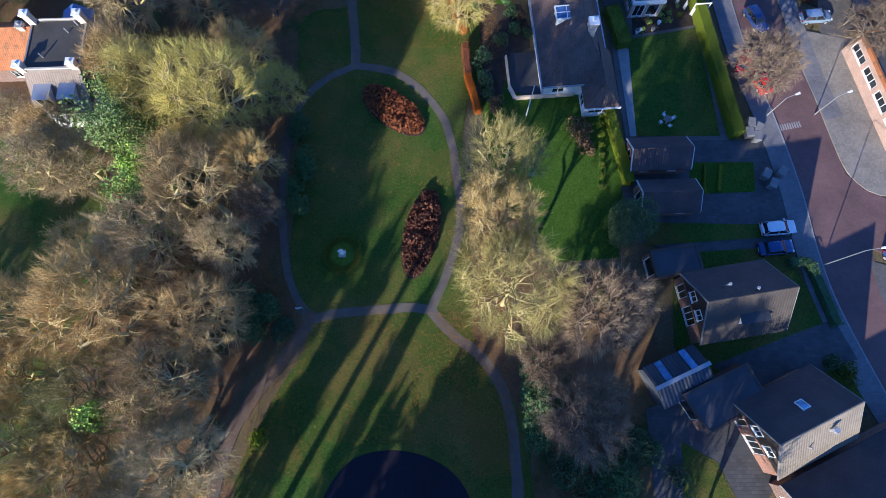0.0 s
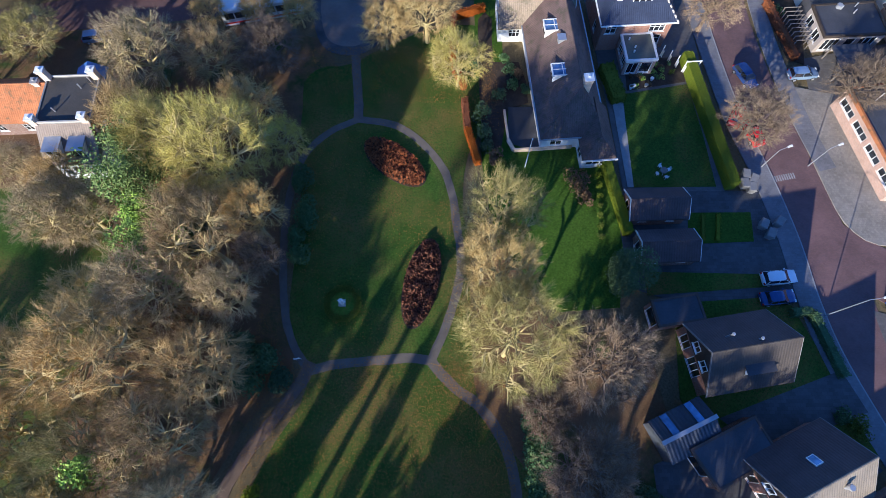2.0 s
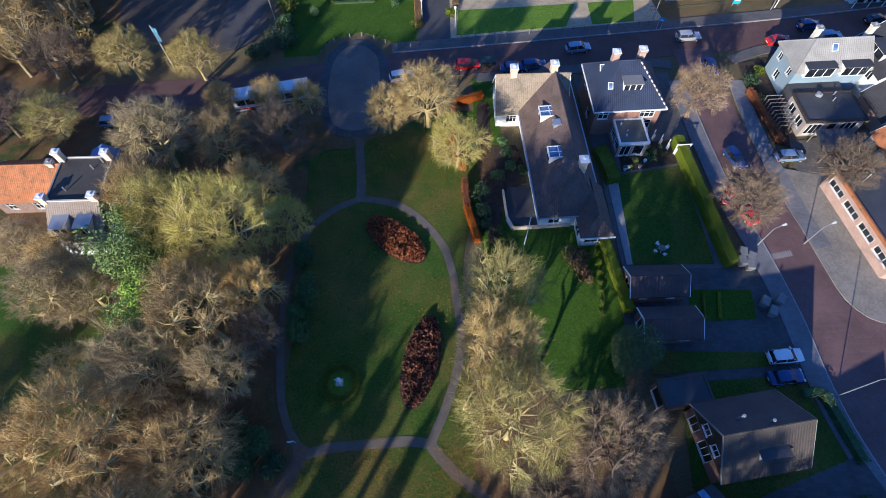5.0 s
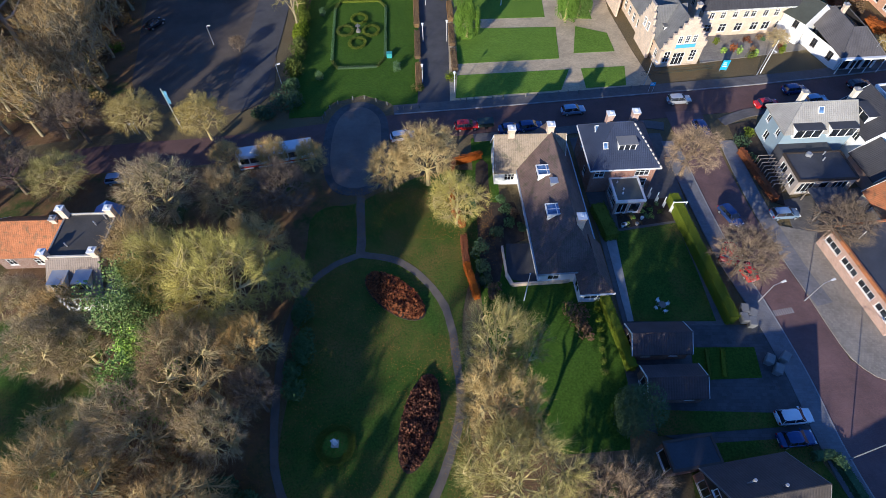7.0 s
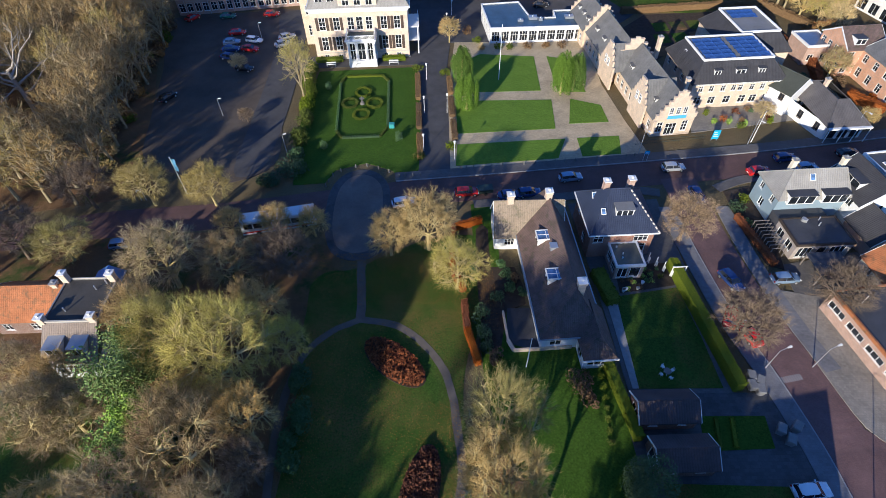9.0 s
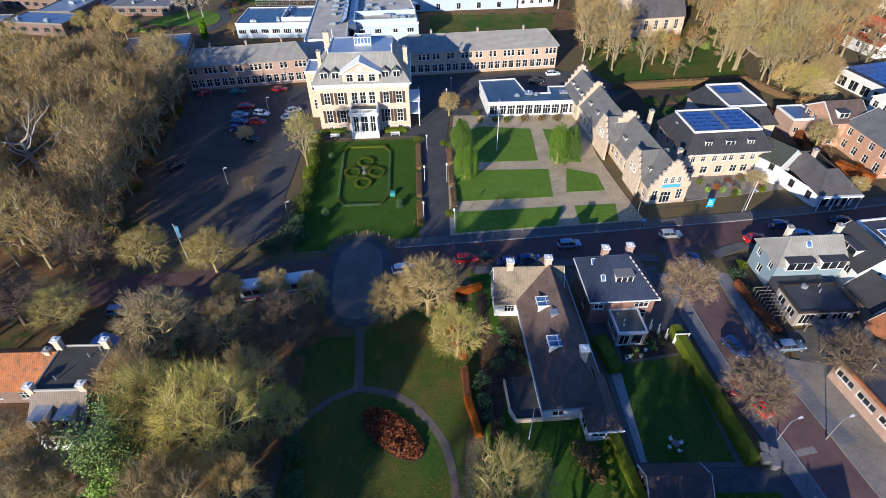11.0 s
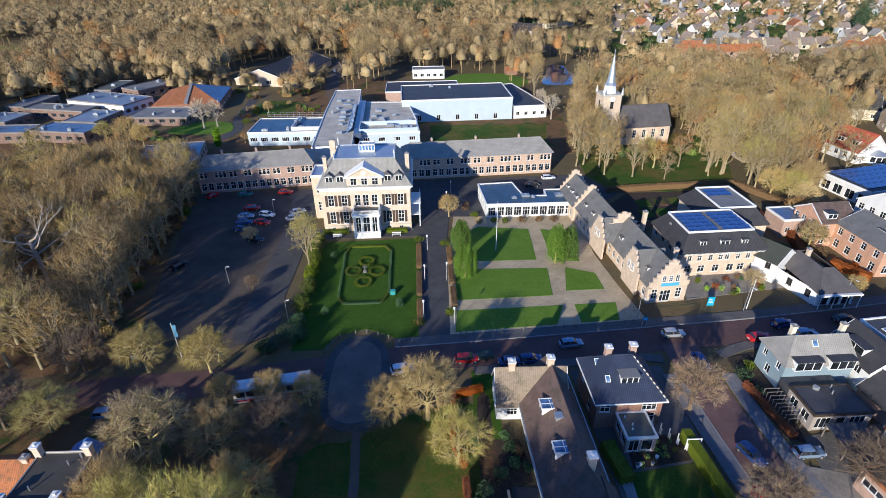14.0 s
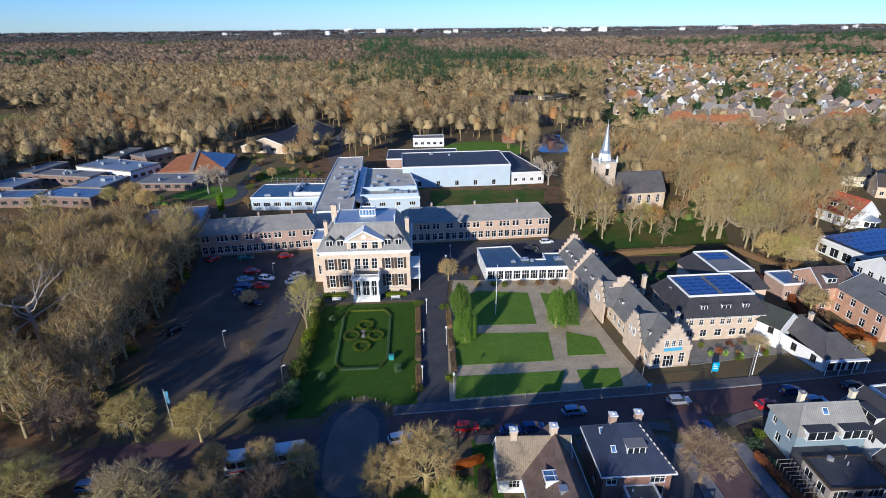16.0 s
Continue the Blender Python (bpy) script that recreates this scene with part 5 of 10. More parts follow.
def gabled_row():
    o = thing("almshouse_row", 39.4, 84.9, 7.2, "row of pale brick houses with stepped gables and slate roofs", "house row")
    # local x across the row, y along it; front gable faces the street
    segs = ((0, 8, 0.0, 20.5, 4.0, 8.6), (-1.9, 6.1, 20.5, 36.5, 4.2, 8.8), (-2.4, 5.2, 36.5, 47.5, 4.2, 8.4))
    for i, (a, b, y0, y1, ze, zr) in enumerate(segs):
        L = y1 - y0
        ops = {3: [(u, 1.1, 1.0, 1.7, (2, 2)) for u in np.linspace(1.2, L - 2.4, int(L / 2.3))]}
        if i == 0:
            ops[0] = [(0.8, 1.2, 0.9, 2.3, (2, 3)), (2.6, 2.2, 0.2, 2.6, (3, 2)), (5.8, 1.2, 0.9, 2.3, (2, 3))]
        walls(o, [(a, y0), (b, y0), (b, y1), (a, y1)], 0, ze, TANBRICK, ops, WHITE, gables={0: zr, 2: zr})
        gable_roof(o, b - a, L, ze, zr, GREYTILE, 0.3, -0.2, 0.18, a, y0, "y")
        for k in range(3):
            yy = y0 + L * (0.2 + 0.3 * k)
            dormer(o, a + 1.1, yy, ze + 0.9, 1.3, 1.2, 1.8, WHITE, GREYTILE, 2, yaw=-90)
    for a, b, y, ze, zr, st in ((0, 8, -0.1, 4.0, 8.6, 6), (-2.1, 8.1, 20.3, 4.2, 8.8, 5), (-2.4, 5.2, 47.4, 4.2, 8.4, 5), (-2.2, 5.6, 36.4, 4.2, 8.6, 5)):
        step_gable(o, a, b, y, ze, zr, TANBRICK, steps=st)
    for x, k, w in ((2.2, 5.0, 0.85), (3.55, 5.0, 0.85), (4.9, 5.0, 0.85)):
        f = part("attic_window", window_mesh(w, 1.5, (2, 3), WHITE)[0], WHITE, o)
        f.matrix_local = Matrix.Translation((x, -0.42, k))
        part("pane", window_mesh(w, 1.5, (2, 3), WHITE)[1], GLASS, f)
    bm = bmesh.new()
    box(bm, 2.2, -0.42, 4.05, 5.9, -0.36, 4.75)
    part("banner", bm, plain("banner_blue", (0.10, 0.42, 0.62), 0.6, 0.1), o, "light blue banner under the gable windows")
    # cross gable facing west, half way
    xg = thing("cross_gable", 0, 0)
    xg.parent, xg.matrix_local = o, Matrix.Identity(4)
    for yc, wd in ((6.3, 6.6), (21.0, 7.2)):
        bm = bmesh.new()
        n = 5
        wv = wd / 2 / (n + 0.5)
        for k in range(n + 1):
            za, zb = 4.0 + 5.2 * k / n, 4.0 + 5.2 * (k + 1) / n
            if k < n:
                box(bm, -2.3 if yc > 15 else -1.0, yc - wd / 2 + wv * k, 0 if k == 0 else za, -1.9 if yc > 15 else -0.6, yc + wd / 2 - wv * k, zb)
        part("step_gable", bm, TANBRICK, xg)
        for s in (-1, 1):
            bm = bmesh.new()
            x0 = -1.9 if yc > 15 else -0.6
            slab(bm, [(x0, yc, 8.7), (5.6, yc, 8.7), (5.6, yc + s * wd / 2, 4.2), (x0, yc + s * wd / 2, 4.2)], 0.18)
            part("roof_slope", bm, GREYTILE, xg)
        for k in (-1.2, 0.4):
            f = part("window", window_mesh(0.9, 1.6, (2, 3), WHITE)[0], WHITE, xg)
            f.matrix_local = Matrix.Translation((-2.42 if yc > 15 else -1.12, yc + k + 0.9, 4.4)) @ Matrix.Rotation(radians(-90), 4, "Z")
            part("pane", window_mesh(0.9, 1.6, (2, 3), WHITE)[1], GLASS, f)
    chimney(o, 8.0, 20.4, 5, 9.8, TANBRICK, 0.8, 0.8), chimney(o, 7.8, 5.8, 4, 8.6, TANBRICK, 0.7, 0.7)
    return o


gabled_row()


def mansard_block():
    o = thing("mansard_building", 49.2, 94.4, 4.5, "tan brick building with dark mansard roof and solar panels", "building")
    L, D = 18.6, 14.0
    fp = [(0, 0), (L, 0), (L, D), (0, D)]
    up = [(x, 1.0, 3.7, 1.35, (2, 2)) for x in (1.4, 3.6, 6.0, 8.2, 9.6, 12.0, 14.2, 16.4)]
    low = [(x, 1.5, 0.9, 1.7, (2, 2)) for x in (1.2, 4.2, 7.4, 10.6, 12.9, 15.6)]
    walls(o, fp, 0, 5.6, TANBRICK, {0: up + low, 1: row(4, D, 1.1, 1.4, 3.6) + row(4, D, 1.3, 1.6, 0.9), 3: row(4, D, 1.1, 1.4, 3.6)}, WHITE)
    bm = bmesh.new()
    box(bm, -0.4, -0.45, 5.5, L + 0.4, -0.01, 5.75)
    part("gutter", bm, WHITE, o)
    hip_roof(o, 0, 0, L, D, 5.75, 9.2, 2.0, 2.6, L - 2.6, D - 2.0, SLATE, 0.45, 0.2, GREYFELT)
    bm = bmesh.new()
    for a in ((1.8, 2.4, L - 2.4, 2.6), (1.8, D - 2.0, L - 2.4, D - 1.8), (1.8, 2.6, 2.0, D - 2.0), (L - 2.6, 2.6, L - 2.4, D - 2.0)):
        box(bm, a[0], a[1], 9.1, a[2], a[3], 9.55)
    part("parapet", bm, WHITE, o)
    panels(o, 2.4, 3.0, 9.35, 3, 5, 2.0, 1.25, 12), panels(o, 9.6, 3.0, 9.35, 3, 5, 2.0, 1.25, 12)
    for x in (4.6, 9.3, 13.6):
        dormer(o, x, 0.75, 6.5, 1.9 if x == 9.3 else 1.3, 1.5, 2.2, WHITE, BITUMEN, 2)
    roof_light(o, 1.05, 9.0, 7.6, 0.8, 1.3, 58, -90)
    # rear block
    r = thing("rear_block", 0, 0)
    r.parent, r.matrix_local = o, Matrix.Identity(4)
    a, b, c, d = 12.5, 11.0, 25.5, 27.0
    walls(r, [(a, D + 0.01), (c, b), (c, d), (a, d)], 0, 5.6, TANBRICK, {1: row(5, d - b, 1.0, 1.4, 3.5)}, WHITE)
    hip_roof(r, a, D - 3, c, d, 5.75, 9.0, a + 2.4, D - 0.5, c - 2.4, d - 2.2, SLATE, 0.4, 0.2, GREYFELT)
    bm = bmesh.new()
    for q in ((a + 2.2, D - 0.7, c - 2.2, D - 0.5), (a + 2.2, d - 2.2, c - 2.2, d - 2.0), (a + 2.2, D - 0.5, a + 2.4, d - 2.2), (c - 2.4, D - 0.5, c - 2.2, d - 2.2)):
        box(bm, q[0], q[1], 8.95, q[2], q[3], 9.4)
    part("parapet", bm, WHITE, r)
    panels(r, a + 3.0, d - 7.0, 9.2, 3, 2, 1.9, 1.5, 8)
    for y in (14.5, 18):
        roof_light(r, c - 1.0, y, 7.6, 0.8, 1.2, 52, 90)
    return o


mansard_block()


def white_inn():
    o = thing("white_house", 71.8, 83.4, 4.0, "low white rendered house with dark felt and slate roofs", "house")
    walls(o, [(0, 0), (7.4, 0), (7.4, 14), (2, 21), (-3, 12.4)], 0, 3.2, WHITE, {0: [(0.6, 1.7, 0.3, 2.2, (2, 2)), (2.9, 1.7, 0.3, 2.2, (2, 2)), (5.2, 1.7, 0.3, 2.2, (2, 2))], 4: row(3, 12.7, 1.2, 1.6, 1.0)}, SHUTTER)
    bm = bmesh.new()
    box(bm, -0.5, -1.3, 3.0, 7.9, -0.01, 3.3)
    for x in (-0.3, 2.5, 5.1, 7.7):
        rod(bm, (x, -1.15, 0), (x, -1.15, 3.0), 0.09)
    part("porch", bm, WHITE, o)
    hip_roof(o, -0.2, -0.4, 7.4, 14, 3.3, 6.2, 2.6, 4.2, 4.8, 11.0, CHURCHSLATE, 0.35, 0.18)
    w = thing("white_wing", 0, 0)
    w.parent, w.matrix_local = o, pose(-3.4, 8.4, 0, 0, 0, 28)
    walls(w, [(0, 0), (7, 0), (7, 14), (0, 14)], 0, 4.6, WHITE, {0: [(1, 1.2, 1, 1.6), (4.4, 1.2, 1, 1.6)], 3: row(4, 14, 1.1, 1.4, 2.8)}, SHUTTER, gables={0: 7.0, 2: 7.0})
    gable_roof(w, 7, 14, 4.6, 7.0, OLIVEFELT, 0.3, 0.15, 0.18, 0, 0, "y", trim=WHITE)
    chimney(o, 3.2, 9.4, 5, 7.4, TANBRICK)
    return o


white_inn()


def gable_house(name, x, y, yaw, L, W, ze, zr, wall, roof, label, axis="x", ops=None, trim=None, k=0.5, category="house", over=0.35, end=0.2, chim=(), frame_mat=None, roof2=None):
    """A plain gabled house: footprint L by W from its front-left corner."""
    o = thing(name, x, y, yaw, label, category)
    fp = [(0, 0), (L, 0), (L, W), (0, W)]
    gb = {1: (zr, k), 3: (zr, 1 - k)} if axis == "x" else {0: (zr, k), 2: (zr, 1 - k)}
    walls(o, fp, 0, ze, wall, ops or {}, frame_mat or WHITE, gables=gb)
    gable_roof(o, L, W, ze, zr, roof, over, end, 0.18, 0, 0, axis, k, trim, roof2=roof2)
    for c in chim:
        chimney(o, c[0], c[1], ze, zr + c[2], c[3] if len(c) > 3 else BRICK)
    return o


# brick houses to the east, seen across the street
for i, (x, y, yaw, L, W) in enumerate(((85.6, 106.5, 5, 8.5, 9), (90.5, 93.5, 5, 11, 13.5))):
    h = gable_house("brick_house", x, y, yaw, L, W, 6.2, 9.0, ORANGEBRICK, BROWNTILE if i == 0 else GREYTILE, "two-storey brick house with tiled roof", "x" if i == 0 else "y",
                    {0: row(3, L, 1.3, 1.7, 3.9, (2, 2)) + row(3, L, 1.4, 1.9, 0.8, (2, 2)), 3: row(4, W, 1.3, 1.7, 3.9, (2, 2)) + row(4, W, 1.4, 1.9, 0.8, (2, 2))}, WHITE)
    dormer(h, L * 0.3, 0.6 if i == 0 else W * 0.4, 6.9, 2.2, 1.3, 2.0, WHITE, BITUMEN, 2, 0 if i == 0 else -90)
flat_block("flat_house", 80.5, 111.5, 5, [(0, 0), (6, 0), (6, 7), (0, 7)], 4.2, PINKBRICK, WETROOF, "small flat-roofed brick annex house", {0: row(2, 6, 1.3, 1.5, 1.0)}, category="house")
sb = flat_block("solar_hall", 112.0, 127.0, 14, [(0, 0), (26, 0), (26, 15), (0, 15)], 4.0, OFFWHITE, BITUMEN, "flat-roofed hall covered with solar panels", {3: row(4, 15, 2.6, 2.6, 0.3, (2, 1)), 0: row(5, 26, 2.2, 1.8, 1.2, (3, 1))})
panels(sb, 1.8, 2.4, 4.35, 10, 5, 2.2, 2.2, 6)
sh = gable_house("street_house", 108.5, 112.0, 14, 14, 11.5, 4.6, 8.4, OFFWHITE, SLATE, "white street house with a dark tiled roof", "x", {3: row(4, 11.5, 1.4, 1.6, 2.4, (2, 2)), 0: row(5, 14, 1.4, 1.6, 2.4, (2, 2))}, WHITE)
dormer(sh, 4, 0.8, 5.2, 2.4, 1.4, 2.4, WHITE, BITUMEN, 2)
rr = gable_house("red_roofed_house", 127.0, 170.4, -74, 12.3, 11.5, 3.8, 8.8, WHITE, REDTILE, "white house with a bright red tiled roof", "x", {0: row(4, 13, 1.3, 1.6, 1.2, (2, 2))}, WHITE)
dormer(rr, 4, 1.4, 5.2, 2.4, 1.4, 2.6, WHITE, REDTILE, 2), dormer(rr, 9, 1.4, 5.2, 2.0, 1.4, 2.6, WHITE, REDTILE, 2)
bm = bmesh.new()
rod(bm, (12.4, 7.6, 0), (12.4, 7.6, 2.6), 3.0, 3.0, 12)
cv = part("conservatory", bm, WHITE, rr)
bm = bmesh.new()
rod(bm, (12.4, 7.6, 2.6), (12.4, 7.6, 3.9), 3.2, 0.6, 12)
part("conservatory_roof", bm, ZINC, cv)
for k in range(5):
    t = radians(-62 + 30 * k)
    bm = bmesh.new()
    box(bm, 2.92, -0.62, 0.7, 3.02, 0.62, 2.3)
    w_ = part("conservatory_window", bm, GLASS, cv)
    w_.matrix_local = Matrix.Translation((12.4, 7.6, 0)) @ Matrix.Rotation(t, 4, "Z")
# glazed strip and blue plant box between the school roofs
bm = bmesh.new()
for k in range(14):
    box(bm, 12.62, 10 + k * 3.1, 6.2, 15.2, 12.9 + k * 3.1, 7.6)
box(bm, 12.5, 9.9, 6.1, 15.3, 53.4, 6.9)
part("roof_lantern", bm, WETROOF, b2)


# ---- church ----
def church():
    o = thing("church", 54.0, 180.0, 8.0, "old tan brick church with square tower and slender slate spire", "church")
    t = 6.4
    tw = thing("tower", 0, 0)
    tw.parent, tw.matrix_local = o, Matrix.Identity(4)
    walls(tw, [(0, 0), (t, 0), (t, t), (0, t)], 0, 17.0, TANBRICK, {e: [(t / 2 - 0.6, 1.2, 12.6, 2.4, (2, 3)), (t / 2 - 0.35, 0.7, 7.2, 1.4, (1, 2))] for e in (0, 1, 3)}, SHUTTER)
    bm = bmesh.new()
    for z, d, h in ((5.5, 0.1, 0.25), (11.2, 0.1, 0.25), (16.9, 0.3, 0.5)):
        box(bm, -d, -d, z, t + d, t + d, z + h)
    part("string_course", bm, STONE, tw)
    bm = bmesh.new()
    for x, y in ((0, 0), (t, 0), (t, t), (0, t)):
        rod(bm, (x, y, 17.3), (x, y, 18.2), 0.35, 0.3, 6), rod(bm, (x, y, 18.2), (x, y, 19.6), 0.3, 0.02, 6)
    part("pinnacle", bm, WHITE, tw)
    bm = bmesh.new()
    rod(bm, (t / 2, t / 2, 17.3), (t / 2, t / 2, 20.0), 2.3, 1.9, 8)
    part("lantern", bm, WHITE, tw, "white octagonal lantern under the spire")
    bm = bmesh.new()
    rod(bm, (t / 2, t / 2, 20.0), (t / 2, t / 2, 21.0), 2.2, 1.5, 8), rod(bm, (t / 2, t / 2, 21.0), (t / 2, t / 2, 30.2), 1.5, 0.06, 8)
    part("spire", bm, ZINC, tw)
    bm = bmesh.new()
    rod(bm, (t / 2, t / 2, 30.0), (t / 2, t / 2, 31.6), 0.06), box(bm, t / 2 - 0.4, t / 2 - 0.05, 30.9, t / 2 + 0.4, t / 2 + 0.05, 31.0)
    part("cross", bm, STEEL, tw)
    bm = bmesh.new()
    for e in ((t / 2, -0.14), ):
        rod(bm, (e[0], -0.2, 15.9), (e[0], -0.02, 15.9), 0.85, sides=14)
    part("clock_face", bm, WHITE, tw)
    n = thing("nave", 0, 0)
    n.parent, n.matrix_local = o, Matrix.Identity(4)
    L, W = 19.0, 10.0
    walls(n, [(t + 0.02, -1.6), (t + L, -1.6), (t + L, W - 1.6), (t + 0.02, W - 1.6)], 0, 6.4, TANBRICK, {0: [(1.8 + k * 3.5, 1.3, 2.2, 3.0, (2, 3)) for k in range(5)], 1: [(4.2, 1.4, 2.2, 3.4, (2, 3))]}, WHITE, gables={1: 12.4})
    gable_roof(n, L, W, 6.4, 12.4, CHURCHSLATE, 0.35, 0.15, 0.2, t + 0.02, -1.6, "x")
    for k in range(6):
        bm = bmesh.new()
        box(bm, t + 0.3 + k * 3.55, -2.3, 0, t + 0.9 + k * 3.55, -1.605, 4.6)
        slab(bm, [(t + 0.3 + k * 3.55, -2.3, 4.62), (t + 0.9 + k * 3.55, -2.3, 4.62), (t + 0.9 + k * 3.55, -1.605, 5.4), (t + 0.3 + k * 3.55, -1.605, 5.4)], 0.1)
        part("buttress", bm, TANBRICK, n)
    return o


church()


# ---- houses on the near side of the street ----
def long_house():
    o = thing("long_house", 12.0, 37.1, 4.0, "long white house under weathered tiled roofs with three chimneys", "house")
    W, L, ze, zr, k = 8.4, 24.0, 3.1, 7.6, 0.60
    walls(o, [(0.3, 0.3), (W - 0.3, 0.3), (W - 0.3, L), (0.3, L)], 0, ze, WHITE, {3: row(7, L - 0.3, 1.2, 1.4, 1.0, (2, 2)), 0: row(2, 7.8, 1.6, 1.5, 0.9, (2, 2))}, WHITE, gables={2: (zr, 1 - k)})
    # main roof: two long slopes, hipped towards the garden
    m, hy = W * k, 4.3
    for pts in ([(-0.1, -0.1, ze), (m, hy, zr), (m, L, zr), (-0.1, L, ze)][::-1], [(W + 0.1, -0.1, ze), (W + 0.1, L, ze), (m + 0.002, L, zr), (m + 0.002, hy, zr)], [(-0.1, -0.103, ze), (W + 0.1, -0.103, ze), (m, hy - 0.003, zr)]):
        bm = bmesh.new()
        slab(bm, [(x, y, z + 0.2) for x, y, z in pts], 0.2)
        part("roof_slope", bm, BROWNTILE, o)
    bm = bmesh.new()
    rod(bm, (m, hy, zr + 0.22), (m, L, zr + 0.22), 0.12), rod(bm, (m, hy, zr + 0.22), (-0.1, -0.1, ze + 0.22), 0.1), rod(bm, (m, hy, zr + 0.22), (W + 0.1, -0.1, ze + 0.22), 0.1)
    part("ridge", bm, BROWNTILE, o)
    bm = bmesh.new()
    box(bm, -0.28, -0.1, ze - 0.02, -0.12, L - 4, ze + 0.12), box(bm, -0.28, -0.28, ze - 0.02, W - 2.5, -0.12, ze + 0.12), box(bm, W + 0.12, 0, ze - 0.02, W + 0.3, L, ze + 0.12)
    part("gutter", bm, ZINC, o)
    # street wing with a white gable to the west
    s = thing("street_wing", 0, 0)
    s.parent, s.matrix_local = o, pose(-3.4, 18.9, 0, 0, 0, -3)
    walls(s, [(0, 0), (10.4, 0), (10.4, 6.2), (0, 6.2)], 0, 3.1, WHITE, {0: [(1.5, 1.6, 0.9, 1.4, (3, 2))], 3: [(1.2, 1.2, 0.9, 1.5, (2, 2)), (3.8, 1.2, 0.9, 1.5, (2, 2)), (2.6, 1.1, 3.3, 1.0, (2, 1))], 2: row(4, 10.4, 1.2, 1.5, 0.9, (2, 2))}, WHITE, gables={3: 7.3, 1: 7.3})
    # lit copy of the main roof's darker tile
    gable_roof(s, 10.4, 6.2, 3.1, 7.3, WINGROOF, 0.3, 0.2, 0.2, 0, 0, "x", 0.5, WHITE)
    # white roof dormers with pale lids on the long slope
    for y, x in ((15.3, 3.0), (8.0, 3.0)):
        d = thing("dormer", 0, 0)
        d.parent, d.matrix_local = o, pose(x, y, 5.0)
        bm = bmesh.new()
        box(bm, -0.9, -0.85, 0, 1.6, 0.85, 1.45)
        part("cheek", bm, WHITE, d)
        bm = bmesh.new()
        for yy in (-0.55, 0.05):
            box(bm, -0.93, yy, 0.3, -0.905, yy + 0.5, 1.2)
        part("pane", bm, GLASS, d)
        bm = bmesh.new()
        box(bm, -1.1, -1.0, 1.45, 1.8, 1.0, 1.56)
        for a0, b0, a1, b1 in ((-1.1, -1.0, -0.95, 1.0), (1.65, -1.0, 1.8, 1.0), (-0.95, -1.0, 1.65, -0.87), (-0.95, 0.87, 1.65, 1.0), (-0.95, -0.04, 1.65, 0.04), (0.3, -0.87, 0.38, -0.04), (0.3, 0.04, 0.38, 0.87)):
            box(bm, a0, b0, 1.56, a1, b1, 1.68)
        part("dormer_roof", bm, WHITE, d)
        for a0, b0, a1, b1 in ((-0.95, -0.87, 0.3, -0.04), (0.38, -0.87, 1.65, -0.04), (-0.95, 0.04, 0.3, 0.87), (0.38, 0.04, 1.65, 0.87)):
            bm = bmesh.new()
            box(bm, a0, b0, 1.562, a1, b1, 1.62)
            part("roof_light", bm, SKYGLASS, d)
    bm = bmesh.new()
    box(bm, 3.4, 12.2, 6.0, 4.2, 13.0, 7.2), box(bm, 3.25, 12.05, 7.2, 4.35, 13.15, 7.3)
    part("vent_stack", bm, ZINC, o)
    for x, y, z in ((-0.9, 22.0, 8.7), (4.9, 22.0, 9.0), (5.6, 4.6, 9.0)):
        chimney(o, x, y, 5.5, z, TANBRICK, 0.95, 0.95, WHITE)
    # small garden wing with a white bay window
    t = thing("garden_wing", 0, 0)
    t.parent, t.matrix_local = o, pose(5.2, -3.0, 0, 0, 0, 0)
    walls(t, [(0, 0), (3.8, 0), (3.8, 6.4), (0, 6.4)], 0, 2.7, WHITE, {0: [(0.5, 2.8, 0.8, 1.6, (3, 2))], 3: [(1.2, 1.6, 0.8, 1.5, (2, 2)), (3.6, 1.6, 0.3, 2.0, (2, 2))]}, WHITE)
    for pts in ([(-0.3, -0.4, 2.7), (1.9, 1.4, 5.2), (1.9, 7.4, 5.2), (-0.3, 7.4, 2.7)][::-1], [(4.1, -0.4, 2.7), (4.1, 7.4, 2.7), (1.902, 7.4, 5.2), (1.902, 1.4, 5.2)], [(-0.3, -0.403, 2.7), (4.1, -0.403, 2.7), (1.9, 1.397, 5.2)]):
        bm = bmesh.new()
        slab(bm, [(x, y, z + 0.18) for x, y, z in pts], 0.18)
        part("roof_slope", bm, BROWNTILE, t)
    bm = bmesh.new()
    box(bm, -0.45, -0.55, 2.6, 4.25, -0.41, 2.85)
    part("fascia", bm, WHITE, t)
    # low garden wall round the patio
    bm = bmesh.new()
    for a in ((-3.9, 2.2, -3.65, 7.0), (-3.2, 0.5, 0.2, 0.75), (0.2, 0.5, 4.6, 0.75)):
        box(bm, a[0], a[1] - 0.4, 0, a[2], a[3] - 0.4, 0.75)
    rod(bm, (-3.78, 1.9, 0.4), (-3.2, 0.25, 0.4), 0.3, sides=6)
    part("patio_wall", bm, TANBRICK, o)
    return o


long_house()


